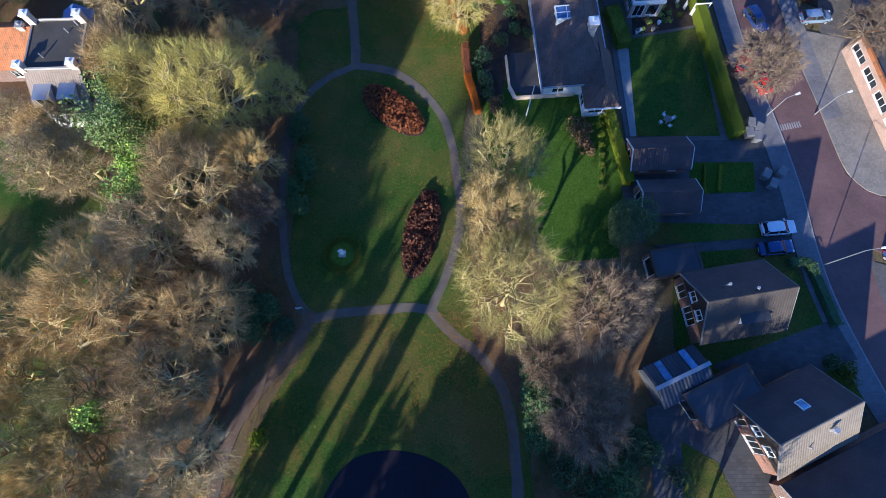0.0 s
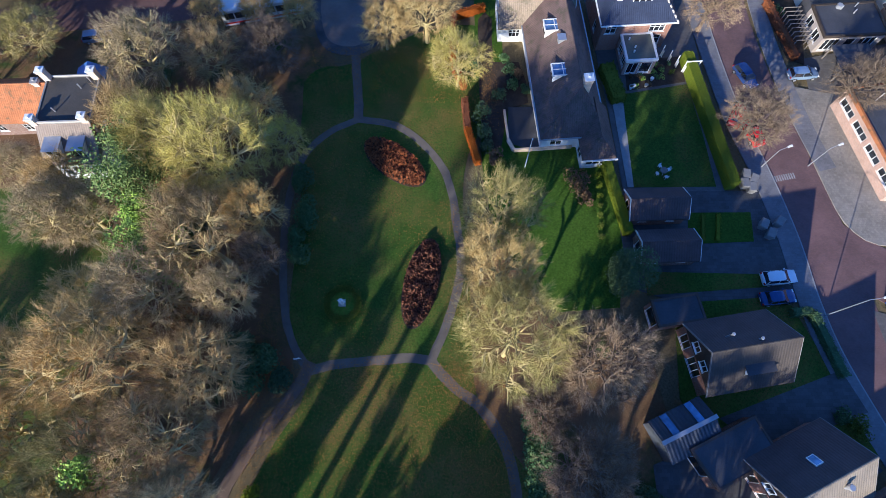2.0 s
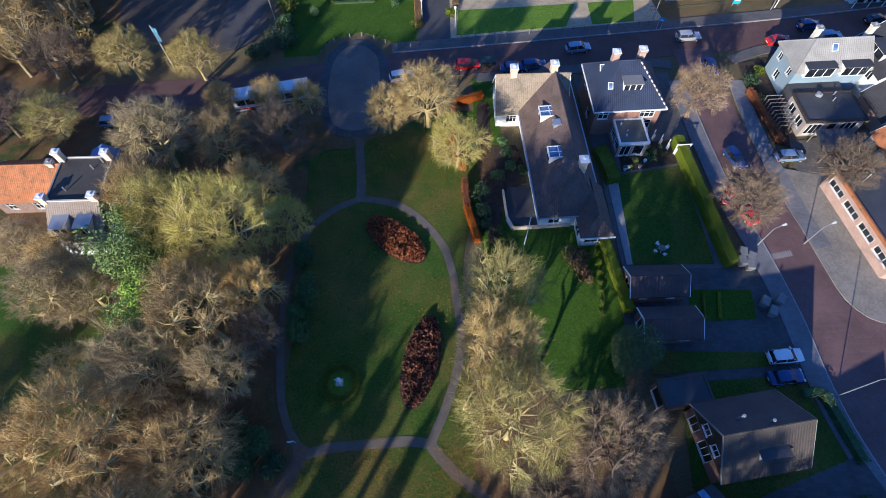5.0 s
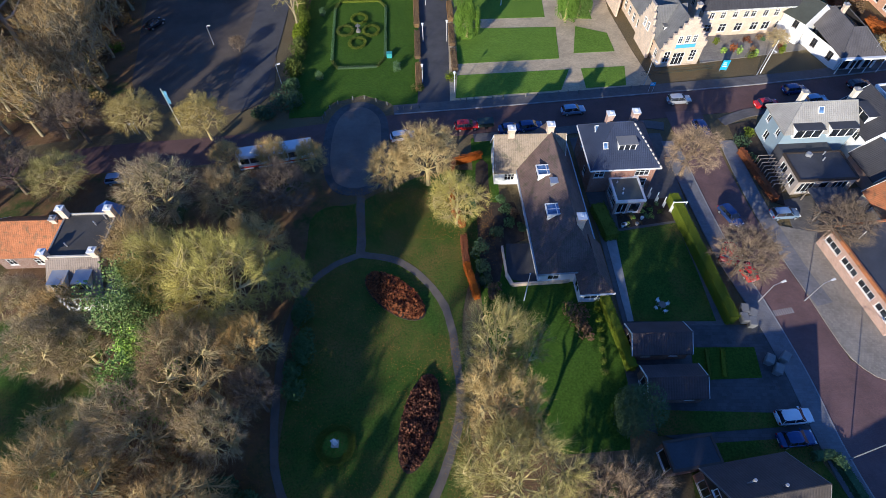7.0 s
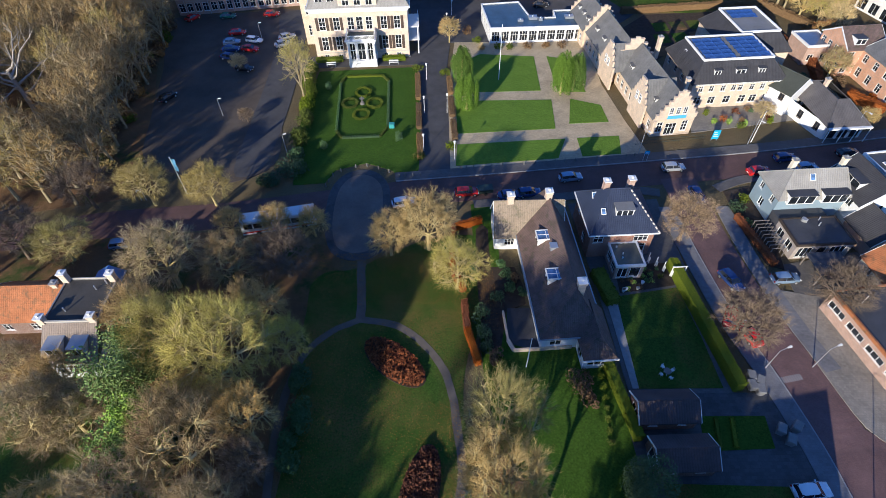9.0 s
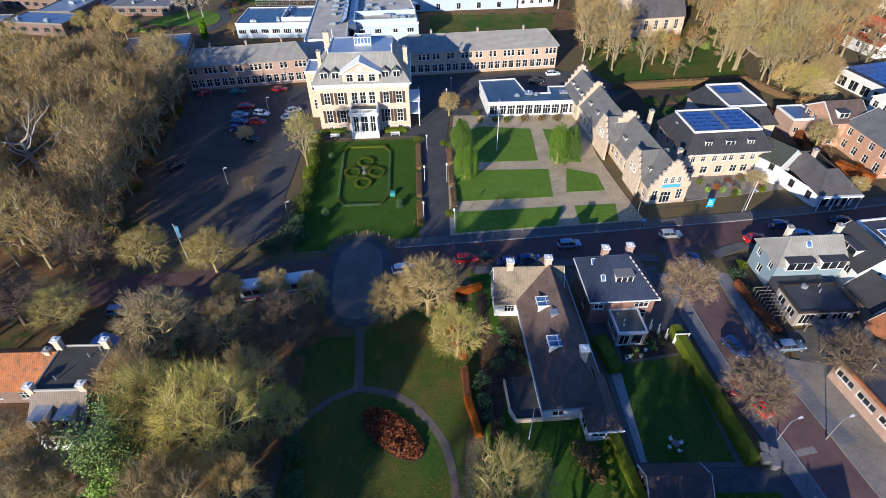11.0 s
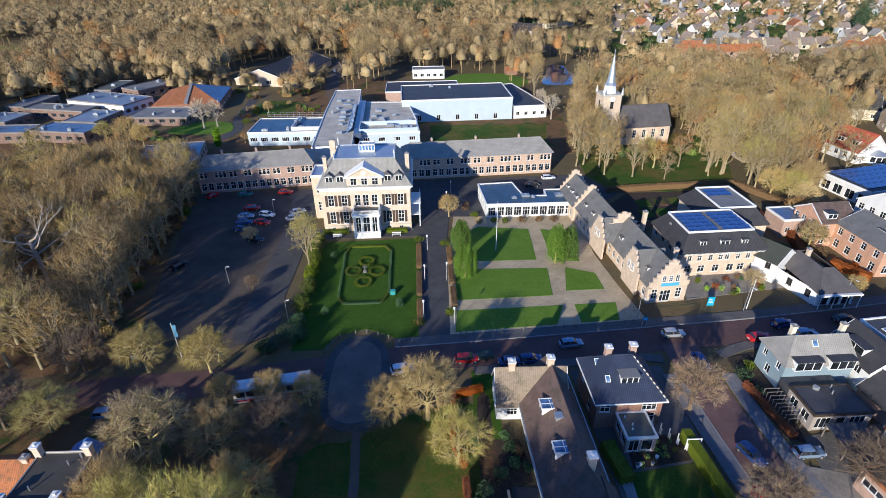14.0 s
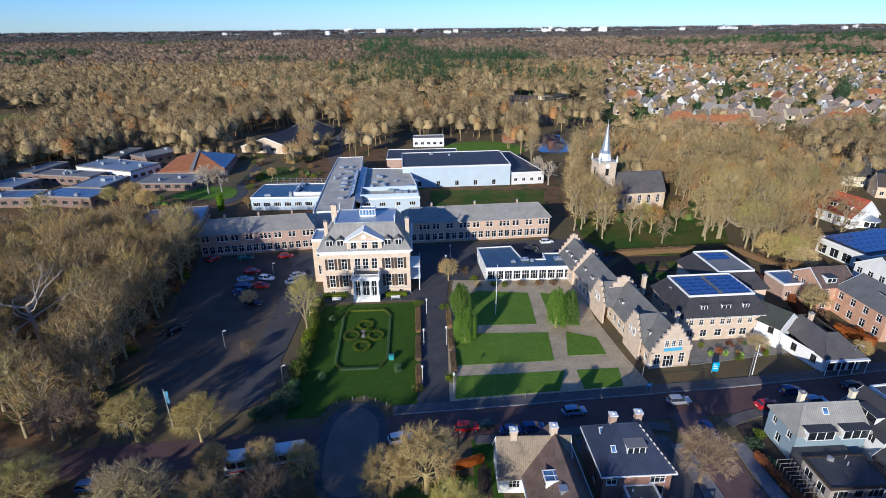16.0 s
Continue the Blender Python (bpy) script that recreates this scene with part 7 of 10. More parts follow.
for kind, x, y, s, t in (
        ("gold", -27.4, 33.0, 1.05, 1.0), ("brown", -28.6, 22.4, 1.0, 1.0), ("grey", -34.0, 17.0, 1.0, 0.9), ("grey", -46.0, 27.5, 0.9, 0.6),
        ("gold2", -36.5, 37.0, 0.9, 1.0), ("brown", -41.5, 40.5, 0.75, 1.0), ("gold2", -21.8, 37.4, 0.6, 0.95), ("brown", -36.8, 8.8, 1.1, 1.0), ("brown", -26.6, 7.6, 0.95, 0.9), ("gold2", -36.8, -0.4, 0.95, 0.95), ("brown", -29.4, 0.6, 0.95, 0.95), ("tan", -42.5, 16.5, 0.9, 0.6),
        ("tan", -37.6, -7.4, 0.95, 0.95), ("grey", -27.6, -7.0, 1.0, 0.9), ("brown", -32.5, -13.0, 1.0, 1.0), ("grey", -41, -15.5, 1.0, 1.0), ("rust", -31.0, 14.6, 0.55, 0.95), ("brown", -26.4, 41.5, 0.75, 0.9),
        ("gold2", 6.0, 25.4, 0.84, 1.25), ("tan", 5.5, 18.0, 0.92, 1.15), ("gold", 6.7, 10.6, 0.98, 1.1), ("thin", 16.2, 8.4, 0.95, 1.0), ("thin", 14.6, -2.6, 0.9, 0.8), ("thin", 10.8, 3.6, 0.6, 0.8),
        ("thin", 9.4, -14.5, 0.6, 0.7), ("grey", -24.8, 16.0, 0.62, 1.4), ("brown", -23.4, 25.6, 0.62, 1.4), ("thin", -22.4, 21.0, 0.5, 1.5), ("tan", -46.5, 8.0, 0.9, 1.0), ("gold2", -44.0, -6.0, 0.95, 1.0), ("brown", -45.5, 1.5, 0.8, 1.0), ("tan", -31.0, 28.5, 0.7, 1.0), ("grey", -49.3, 27.3, 0.85, 0.8), ("brown", -50.1, 32.3, 0.7, 0.75), ("grey", -57.5, 35.0, 0.7, 0.6)):
    k = 0.935 if x > 0 else 0.955 if y > 14 else 0.99
    tree(kind, x * k, y * k, s * k, t * (1.4 if x > 0 else 1.3 if y > 14 else 1.08), "beside the park path")
# trees along the street and round the plaza
for kind, x, y, s, t in (("tan", -3.0, 55.8, 0.86, 1.06), ("tan", -8.8, 54.6, 0.66, 1.05), ("gold2", 1.3, 48.0, 0.72, 1.05), ("thin", -24.0, 50.6, 0.85, 0.85), ("brown", -31.5, 49.6, 0.8, 0.85), ("grey", -40.2, 48.6, 0.98, 1.0), ("gold2", -58.6, 54.0, 0.78, 0.8),
                         ("brown", -34.6, 59.0, 0.46, 1.0), ("tan", -27.2, 59.0, 0.5, 1.05), ("brown", -21.4, 58.8, 0.46, 1.0), ("goldthin", -50.4, 66.6, 0.74, 0.98), ("goldthin", -39.8, 66.4, 0.7, 0.98), ("thin", -60.5, 66.0, 0.8, 0.98), ("thin", -66.0, 54.6, 0.9, 0.85), ("grey", -58.5, 55.6, 0.4, 0.9),
                         ("thin", 36.8, 57.2, 0.74, 1.0), ("thin", 39.2, 38.7, 0.8, 0.9), ("thin", 54.0, 44.0, 0.75, 0.9), ("tan", 0.8, 124.0, 0.5, 1.0), ("thin", -40.5, 91.0, 0.3, 0.9), ("grey", -47.5, 112.0, 0.38, 0.8), ("tan", 82.5, 88.0, 0.35, 0.9), ("grey", 63.5, 91.0, 0.4, 0.7)):
    tree(kind, x, y, s, t, "beside the street", "street trees")
tree("m_gold", -30.0, 97.5, 0.72, 1.3, "beside the formal garden", "garden trees")
tree("m_gold", -30.8, 103.5, 0.6, 1.25, "beside the formal garden", "garden trees")
# trees south of the pond, whose long shadows lie in stripes over the park lawn
for kind, x, y, s, t in (("poplar", -34.0, -32, 1.0, 1.5), ("poplar", -31.6, -31, 0.9, 1.5), ("poplar", -40.8, -32, 0.8, 1.6), ("poplar", -25.6, -32, 0.8, 1.6), ("poplar", -22.6, -31, 0.6, 1.5), 
                         ("poplar", -17.2, -31, 1.3, 0.75), ("poplar", -14.6, -30, 1.5, 0.66), ("poplar", -20.0, -29, 1.0, 0.8), ("poplar", -11.2, -30, 1.6, 0.62), ("poplar", -7.6, -29, 1.6, 0.62), ("poplar", -4.0, -29, 1.5, 0.64), ("poplar", 0.4, -28, 1.6, 0.6), ("brown", -13.0, -33, 0.8, 1.0), ("tan", -7.0, -31, 0.8, 1.0), ("grey", -1, -30, 0.8, 1.0), ("brown", 6, -30, 0.8, 1.0), ("brown", 13, -26, 0.9, 1.0), ("m_brown", 19, -20, 0.85, 1.0), ("m_tan", 25, -17, 0.8, 1.0), ("brown", -68, -13, 1.0, 1.1), ("m_high", -31, -36, 1.0, 1.15), ("m_high", -11, -50, 1.0, 1.12), ("m_high", -5, -45, 0.95, 1.0), ("m_high", 7, -36, 0.9, 0.85)):
    tree(kind, x, y, s, t, "south of the pond", "woodland trees")


def joined_trees(name, rows, label):
    """Many trees of the wood as one object for each kind."""
    for kind in sorted({r[0] for r in rows}):
        V, F, M, base = [], [], [], 0
        for _, x, y, s, tl in [r for r in rows if r[0] == kind]:
            a = radians((x * 37 + y * 61) % 360)
            for mi, me in enumerate(KINDS[kind]):
                co = np.empty(len(me.vertices) * 3)
                me.vertices.foreach_get("co", co)
                co = co.reshape(-1, 3) * (s, s, s * tl)
                V.append(np.stack([co[:, 0] * math.cos(a) - co[:, 1] * math.sin(a) + x, co[:, 0] * math.sin(a) + co[:, 1] * math.cos(a) + y, co[:, 2]], 1))
                F += [tuple(base + i for i in p.vertices) for p in me.polygons]
                M += [mi] * len(me.polygons)
                base += len(co)
        me = bpy.data.meshes.new(name)
        me.from_pydata(np.concatenate(V).tolist(), [], F)
        me.materials.append(KINDS[kind][0].materials[0]), me.materials.append(KINDS[kind][1].materials[0])
        me.polygons.foreach_set("material_index", M)
        tagged(part(name, me), label, "woodland", kind="stuff")


for kind, x, y, s, t in (("m_rust", 74, 158, 0.8, 0.95), ("m_tan", 49, 152, 0.85, 1.0), ("m_brown", 52, 160, 0.9, 1.0), ("m_tan", 47, 166, 0.9, 1.0), ("m_brown", 57, 150, 0.8, 1.0), ("m_gold", 62, 156, 0.7, 1.0), ("m_brown", 86, 158, 0.9, 1.0), ("m_tan", 92, 150, 0.9, 1.0), ("m_brown", 66, 148, 0.6, 0.9), ("m_tan", 80, 150, 0.8, 1.0), ("rust", 88, 120, 0.6, 1.0), ("tan", 84, 106, 0.6, 0.9), ("grey", 94, 126, 0.7, 0.9), ("brown", 100, 136, 0.8, 1.0), ("tan", 90, 134, 0.8, 0.9)):
    tree(kind, x, y, s, t, "round the churchyard", "churchyard trees")
for kind, x, y, s, t in (("m_grey", 81.0, 153.5, 1.1, 1.05), ("m_grey", 84.5, 151.4, 1.15, 1.1), ("m_gold", 88.9, 143.5, 1.0, 0.95), ("m_grey", 92.5, 146.1, 1.15, 1.0), ("m_grey", 98.0, 150.0, 1.1, 1.0), ("m_tan", 41.9, 159.4, 0.85, 1.2), ("m_tan", 48.1, 168.0, 0.9, 1.15), ("m_brown", 55.0, 165.2, 0.8, 1.2), ("m_tan", 45.0, 176.0, 0.8, 1.2), ("rust", 65.7, 157.0, 0.8, 1.1), ("gold2", 93.0, 130.5, 0.8, 0.9), ("tan", 98.3, 135.5, 0.75, 0.9)):
    tree(kind, x, y, s, t, "round the churchyard", "churchyard trees")
for kind, x, y, s, t in (("m_rust", -70, 264, 0.9, 1.1), ("m_tan", -72, 274, 1.1, 1.1), ("m_brown", -73, 286, 1.1, 1.1), ("m_tan", -46, 292, 1.1, 1.15), ("m_brown", -40, 306, 1.1, 1.15), ("m_tan", -30, 302, 1.05, 1.1), ("m_brown", -14, 312, 1.1, 1.1), ("m_rust", 40, 272, 0.95, 1.1), ("m_tan", 44, 262, 0.95, 1.15), ("m_brown", 46, 282, 1.0, 1.1), ("m_tan", 42, 250, 0.9, 1.1)):
    tree(kind, x, y, s, t, "at the edge of the wood", "woodland trees")
for x, y, s in ((-95.1, 204.0, 1.0), (-90.8, 206.5, 0.9), (43.2, 212.0, 0.85), (40.5, 224, 0.8)):
    tree("birch", x, y, s, 1.0, "on the school lawn", "garden trees")
for kind, x, y, s in (("brown", -76, 226, 0.4), ("rust", -73.0, 186.0, 0.4), ("brown", -115, 186, 0.8), ("tan", -108, 182, 0.7), ("gold2", -126, 190, 0.6), ("brown", -66, 262, 0.5), ("tan", -62, 268, 0.5), ("brown", -98, 268, 0.6)):
    tree(kind, x, y, s, 1.0, "among the school buildings", "garden trees")


# ---- hedges, beds and shrubs ----
def bush(x, y, rx, ry, rz, material, label, n=420, size=0.32, name="shrub", group="shrubs", seed=None, yaw=0.0, z=0.05):
    ob = part(name, bush_mesh(name, seed or int(abs(x * 91 + y * 57)) + 1, rx, ry, rz, n, size, material))
    ob.matrix_world = pose(x, y, z, 0, 0, yaw)
    return tagged(ob, label, name.replace("_", " "), group)


def shrub_bed(name, x, y, a, b, yaw, h, n, material, label):
    """A long oval bed packed with low shrubs, darker soil showing between them."""
    g = np.random.default_rng(int(abs(x * 11 + y)))
    o = thing(name, x, y, yaw, label, "flower bed")
    bm = bmesh.new()
    slab(bm, [(a * math.cos(t) * 1.04, b * math.sin(t) * 1.04, 0.14) for t in [2 * math.pi * k / 28 for k in range(28)]], 0.12)
    part("soil", bm, SOIL, o)
    pts, nor = [], []
    for _ in range(n):
        t, r = g.uniform(0, 2 * math.pi), g.uniform(0, 1) ** 0.5
        k = (0.55 + 0.6 * noise.noise((r * a * math.cos(t) * 0.9 + x, r * b * math.sin(t) * 0.9, 2.0)))
        pts.append(np.array([a * r * math.cos(t), b * r * math.sin(t), 0.15 + h * max(0.15, k + 0.25) * g.uniform(0.3, 1.0) * (1.05 - 0.4 * r ** 4)]))
        nor.append(np.array([0.3 * math.cos(t) * r, 0.3 * math.sin(t) * r, 1.0]))
    verts, faces = [], []
    leaf_faces(pts, nor, 0.30, g, verts, faces, 0.9)
    part("shrubs", mesh_of("shrubs", verts, faces, material), None, o)
    return o


shrub_bed("flower_bed", -7.2, 35.7, 5.0, 2.3, -40, 0.8, 2600, LEAF_RED, "oval bed of dark red winter shrubs in the park lawn")
shrub_bed("flower_bed", -3.4, 18.8, 5.7, 2.1, 78, 0.8, 2600, LEAF_RED, "long oval bed of russet winter shrubs in the park lawn")


def round_hedge():
    o = thing("round_flower_bed", -12.9, 16.1, 0, "round bed with a low hedge about a white statue", "flower bed")
    bm = bmesh.new()
    slab(bm, [(1.75 * math.cos(t), 1.75 * math.sin(t), 0.13) for t in [2 * math.pi * k / 28 for k in range(28)]], 0.1)
    part("turf", bm, LAWN, o)
    g = np.random.default_rng(8)
    pts, nor = [], []
    for _ in range(3600):
        t, q = g.uniform(0, 2 * math.pi), g.uniform(-1, 1)
        r = 1.9 + 0.42 * q
        pts.append(np.array([r * math.cos(t), r * math.sin(t), 0.1 + 0.42 * g.uniform(0, 1) ** 0.5]))
        nor.append(np.array([0, 0, 1.0]))
    verts, faces = [], []
    leaf_faces(pts, nor, 0.13, g, verts, faces, 0.8)
    part("hedge_ring", mesh_of("hedge_ring", verts, faces, LEAF_HEDGE), None, o)
    bm = bmesh.new()
    box(bm, -0.35, -0.35, 0.1, 0.35, 0.35, 0.7), box(bm, -0.42, -0.42, 0.7, 0.42, 0.42, 0.8)
    s = part("pedestal", bm, STONE)
    s.matrix_world = pose(-12.9, 16.1, 0.02)
    tagged(s, "square stone pedestal in the round bed", "pedestal")
    bm = bmesh.new()
    rod(bm, (0, 0, 0), (0, 0, 0.25), 0.26, 0.2, 8), rod(bm, (0, 0, 0.25), (0.02, 0, 0.95), 0.24, 0.3, 8), rod(bm, (0.02, 0, 0.95), (0.03, 0, 1.25), 0.28, 0.12, 8), rod(bm, (0.03, 0, 1.22), (0.04, 0, 1.55), 0.14, 0.1, 8)
    rod(bm, (0.2, 0, 1.0), (0.45, -0.1, 0.6), 0.1, 0.08), rod(bm, (-0.2, 0, 1.0), (-0.4, 0.1, 0.65), 0.1, 0.08)
    st_ = part("statue", bm, WHITE)
    st_.matrix_world = pose(-12.9, 16.1, 0.82)
    tagged(st_, "small white stone statue on its pedestal", "statue")


round_hedge()
# rhododendrons and ivy in the park
for x, y, rx, ry, rz, m in ((-19.2, 33.0, 1.5, 2.6, 1.8, LEAF_DARK), (-18.4, 28.4, 1.8, 2.8, 2.0, LEAF_DARK), (-18.8, 23.4, 1.6, 2.8, 1.8, LEAF_DARK), (-24.4, 10.4, 2.6, 2.4, 3.0, LEAF_DARK), (-21.2, 9.4, 2.4, 2.2, 2.8, LEAF_DARK), (-22.8, 6.6, 2.2, 1.9, 2.4, LEAF_DARK), (-19.4, 6.8, 1.4, 1.6, 1.8, LEAF_DARK),
                            (9.3, -0.6, 1.9, 2.4, 3.6, LEAF_DARK), (9.6, -4.4, 1.7, 2.0, 3.0, LEAF_DARK), (9.0, 2.6, 1.4, 1.4, 2.0, LEAF_DARK), (18.0, -9.0, 3.2, 3.0, 2.2, LEAF_DARK), (20.4, -5.8, 2.4, 2.2, 2.0, LEAF_GREY), (12.6, -7.6, 2.2, 2.4, 2.4, LEAF_DARK), (17.2, -4.6, 1.8, 1.8, 1.6, HEATHER), (15.2, -11.0, 2.4, 2.4, 2.0, LEAF_DARK)):
    bush(x, y, rx, ry, rz, m, "dark evergreen rhododendron beside the path", 2300, 0.24, "rhododendron", "park shrubs")
for x, y, rx, ry, rz in ((-37.0, 29.6, 3.6, 3.8, 13.0), (-38.4, 34.0, 2.4, 2.4, 11.0), (-33.2, 20.4, 2.8, 3.6, 13.0), (-34.8, 24.8, 2.2, 2.4, 11.0), (-34.4, -2.0, 2.2, 2.2, 11.0)):
    bush(x, y, rx, ry, rz, LEAF_IVY, "tree trunk thickly grown with green ivy", 5200, 0.27, "ivy_clad_trunk", "ivy in the park trees")
bush(-21.4, -5.4, 1.0, 1.6, 1.4, LEAF_HEDGE, "yellow-green bramble by the pond path", 420, 0.26, "bramble", "park shrubs")
# copper beech hedge between park and long house
for a in ((1.0, 50.2, 2.3, 47.2), (2.3, 45.0, 2.6, 40.2), (2.6, 40.2, 3.9, 35.0), (0.6, 53.6, 1.0, 50.2), (1.2, 60.0, 5.6, 61.6), (0.6, 53.6, 1.0, 60.0)):
    hedge(*a, 0.9 if a[1] < 51 else 0.7, 1.5, LEAF_BEECH, "copper-coloured clipped beech hedge beside the park", 0.18)
hedge(47.6, 62.2, 49.6, 51.6, 0.8, 1.3, LEAF_BEECH, "copper-coloured beech hedge round the corner garden", 0.18)
hedge(33.9, 52.0, 36.5, 31.2, 1.3, 2.0, LEAF_HEDGE, "tall clipped green hedge beside the side street", 0.13, dens=85)
hedge(20.6, 35.4, 22.4, 24.8, 1.1, 1.6, LEAF_HEDGE, "clipped green hedge beside the slab path", 0.13, dens=80)
hedge(22.4, 50.5, 23.6, 44.6, 2.0, 1.6, LEAF_HEDGE, "broad clipped hedge behind the hip-roofed house", 0.22)
hedge(40.4, 14.6, 42.8, 14.8, 1.0, 1.2, LEAF_DARK, "low dark hedge round the gable house lawn", 0.2)
hedge(42.8, 14.8, 44.6, 7.2, 1.0, 1.2, LEAF_DARK, "low dark hedge round the gable house lawn", 0.2)
hedge(32.4, 27.6, 31.8, 23.9, 0.5, 0.5, LEAF_HEDGE, "low yellow-green hedge on the lawn plot", 0.16)
hedge(34.4, 27.6, 33.6, 23.9, 0.6, 0.5, LEAF_HEDGE, "low yellow-green hedge on the lawn plot", 0.16)
hedge(63.0, 52.0, 66.2, 44.0, 1.0, 1.6, LEAF_IVY, "bright green hedge behind the corner house", 0.2)
for i in range(9):
    bush(19.95 - 0.1 * i, 36.2 - i * 1.45, 0.5, 0.5, 0.8, LEAF_HEDGE, "small clipped box ball along the slab path", 130, 0.16, "box_ball", "box balls along the path")
bush(16.6, 32.4, 1.9, 2.4, 1.5, HEATHER, "withered brown garden shrub", 650, 0.26), bush(17.6, 30.2, 1.2, 1.6, 1.2, HEATHER, "withered brown garden shrub", 420, 0.26)
bush(21.4, 19.0, 3.2, 3.2, 6.4, LEAF_GREY, "large grey-green evergreen bush by the tiled sheds", 9000, 0.17, "evergreen_tree", "garden evergreens")
for x, y, r, h, m in ((4.6, 42.8, 1.5, 2.2, LEAF_DARK), (4.9, 40.0, 1.3, 1.8, LEAF_DARK), (5.2, 37.6, 1.1, 1.4, LEAF_DARK), (7.2, 45.4, 1.2, 1.6, LEAF_DARK), (6.4, 36.0, 1.2, 1.4, HEATHER), (7.0, 34.6, 0.9, 1.2, LEAF_HEDGE), (7.6, 33.2, 1.0, 1.1, LEAF_RED),
                      (8.8, 50.4, 1.1, 1.1, LEAF_DARK), (10.0, 49.6, 0.9, 1.0, HEATHER), (9.0, 47.6, 0.9, 1.2, LEAF_DARK), (3.6, 51.5, 1.0, 1.4, LEAF_DARK), (8.2, 52.4, 0.8, 0.9, LEAF_DARK), (10.9, 47.0, 0.8, 0.9, LEAF_DARK),
                      (44.8, 1.6, 1.3, 1.3, LEAF_HEDGE), (43.4, 3.0, 1.1, 1.0, LEAF_DARK), (24.4, -9.2, 2.0, 1.8, LEAF_DARK), (21.8, -6.4, 1.6, 1.6, LEAF_DARK), (48.8, 64.4, 1.6, 1.2, LEAF_DARK), (50.6, 66.4, 1.2, 1.0, LEAF_HEDGE), (49.0, 60.6, 1.1, 1.0, LEAF_DARK)):
    bush(x, y, r, r * 1.15, h, m, "rounded garden shrub in a planted bed", 460, 0.24, group="garden shrubs")
gg = random.Random(17)
for i in range(22):
    x, y = gg.uniform(25.8, 33.0), gg.uniform(47.4, 51.8)
    bush(x, y, gg.uniform(0.3, 0.6), gg.uniform(0.3, 0.6), gg.uniform(0.4, 1.0), gg.choice([LEAF_HEDGE, LEAF_DARK, LEAF_IVY, HEATHER]), "small shrub in the crowded garden bed", 90, 0.18, group="small bed shrubs")
for i in range(14):
    x, y = gg.uniform(50.5, 69), gg.uniform(87.5, 94)
    bush(x, y, gg.uniform(0.5, 1.0), gg.uniform(0.5, 1.0), gg.uniform(0.7, 1.5), gg.choice([LEAF_HEDGE, LEAF_DARK, HEATHER, LEAF_RED, LEAF_IVY]), "front garden shrub before the brick building", 170, 0.24, group="front garden shrubs")
# shrubs between car park and formal lawn
for x, y, rx, ry, rz in ((-30.6, 110.5, 1.8, 2.0, 2.0), (-30.2, 106.0, 1.8, 2.6, 2.2), (-29.6, 101.0, 2.0, 2.8, 2.4), (-29.0, 95.6, 2.0, 3.0, 2.6), (-28.6, 90.0, 2.1, 3.2, 2.6), (-28.6, 84.6, 2.2, 2.8, 2.8), (-28.2, 79.6, 1.8, 1.6, 1.8), (-28.4, 74.4, 3.2, 2.6, 3.4), (-32.0, 72.0, 2.4, 1.6, 1.8)):
    bush(x, y, rx, ry, rz, LEAF_DARK if y < 80 else LEAF_HEDGE, "leafy evergreen shrub between car park and lawn", 1000, 0.34, group="car park shrubs")
# formal garden: clipped frame, four rings and a fountain
fg = [(-22.6, 108.1), (-14.4, 108.4), (-12.8, 106.0), (-11.8, 88.6), (-13.2, 85.6), (-20.6, 85.2), (-22.0, 87.4), (-23.4, 105.4)]
for i in range(8):
    p, q = fg[i], fg[(i + 1) % 8]
    hedge(p[0], p[1], q[0], q[1], 0.5, 0.5, LEAF_DARK if i in (2, 6, 4) else LEAF_HEDGE, "low clipped box hedge framing the formal garden", 0.17, "formal garden hedges", 40)


def box_ring(x, y, a, b):
    g = np.random.default_rng(int(abs(x * 7 + y)))
    pts, nor = [], []
    for _ in range(1100):
        t, q = g.uniform(0, 2 * math.pi), g.uniform(-1, 1)
        pts.append(np.array([(a + 0.3 * q) * math.cos(t), (b + 0.3 * q) * math.sin(t), 0.08 + 0.5 * g.uniform(0, 1) ** 0.5]))
        nor.append(np.array([0, 0, 1.0]))
    verts, faces = [], []
    leaf_faces(pts, nor, 0.18, g, verts, faces, 0.7)
    ob = part("box_hedge_ring", mesh_of("box_hedge_ring", verts, faces, LEAF_HEDGE))
    ob.matrix_world = pose(x, y, 0.06)
    tagged(ob, "clipped box hedge ring in the formal garden", "hedge", "formal garden rings")
    sheet("ground_ring_bed", [(x + (a - 0.4) * math.cos(2 * math.pi * k / 16), y + (b - 0.4) * math.sin(2 * math.pi * k / 16)) for k in range(16)], 0.13, SHADELAWN, "short grass inside a box ring", "garden bed")


for x, y in ((-18.0, 101.4), (-20.4, 97.2), (-15.2, 97.2), (-17.6, 93.0)):
    box_ring(x, y, 1.55, 1.75)
bm = bmesh.new()
rod(bm, (0, 0, 0), (0, 0, 0.5), 0.5, 0.4, 10), rod(bm, (0, 0, 0.5), (0, 0, 1.1), 0.14, 0.12, 8), rod(bm, (0, 0, 1.1), (0, 0, 1.35), 0.2, 0.55, 12), rod(bm, (0, 0, 1.35), (0, 0, 1.9), 0.1, 0.06, 8)
f = part("fountain", bm, MOSSSTONE)
f.matrix_world = pose(-17.8, 97.3, 0.06)
tagged(f, "small weathered stone fountain between the box rings", "fountain")
bm = bmesh.new()
box(bm, -0.5, -0.4, 0, 0.5, 0.4, 0.9), box(bm, -0.54, -0.44, 0.9, 0.54, 0.44, 0.97)
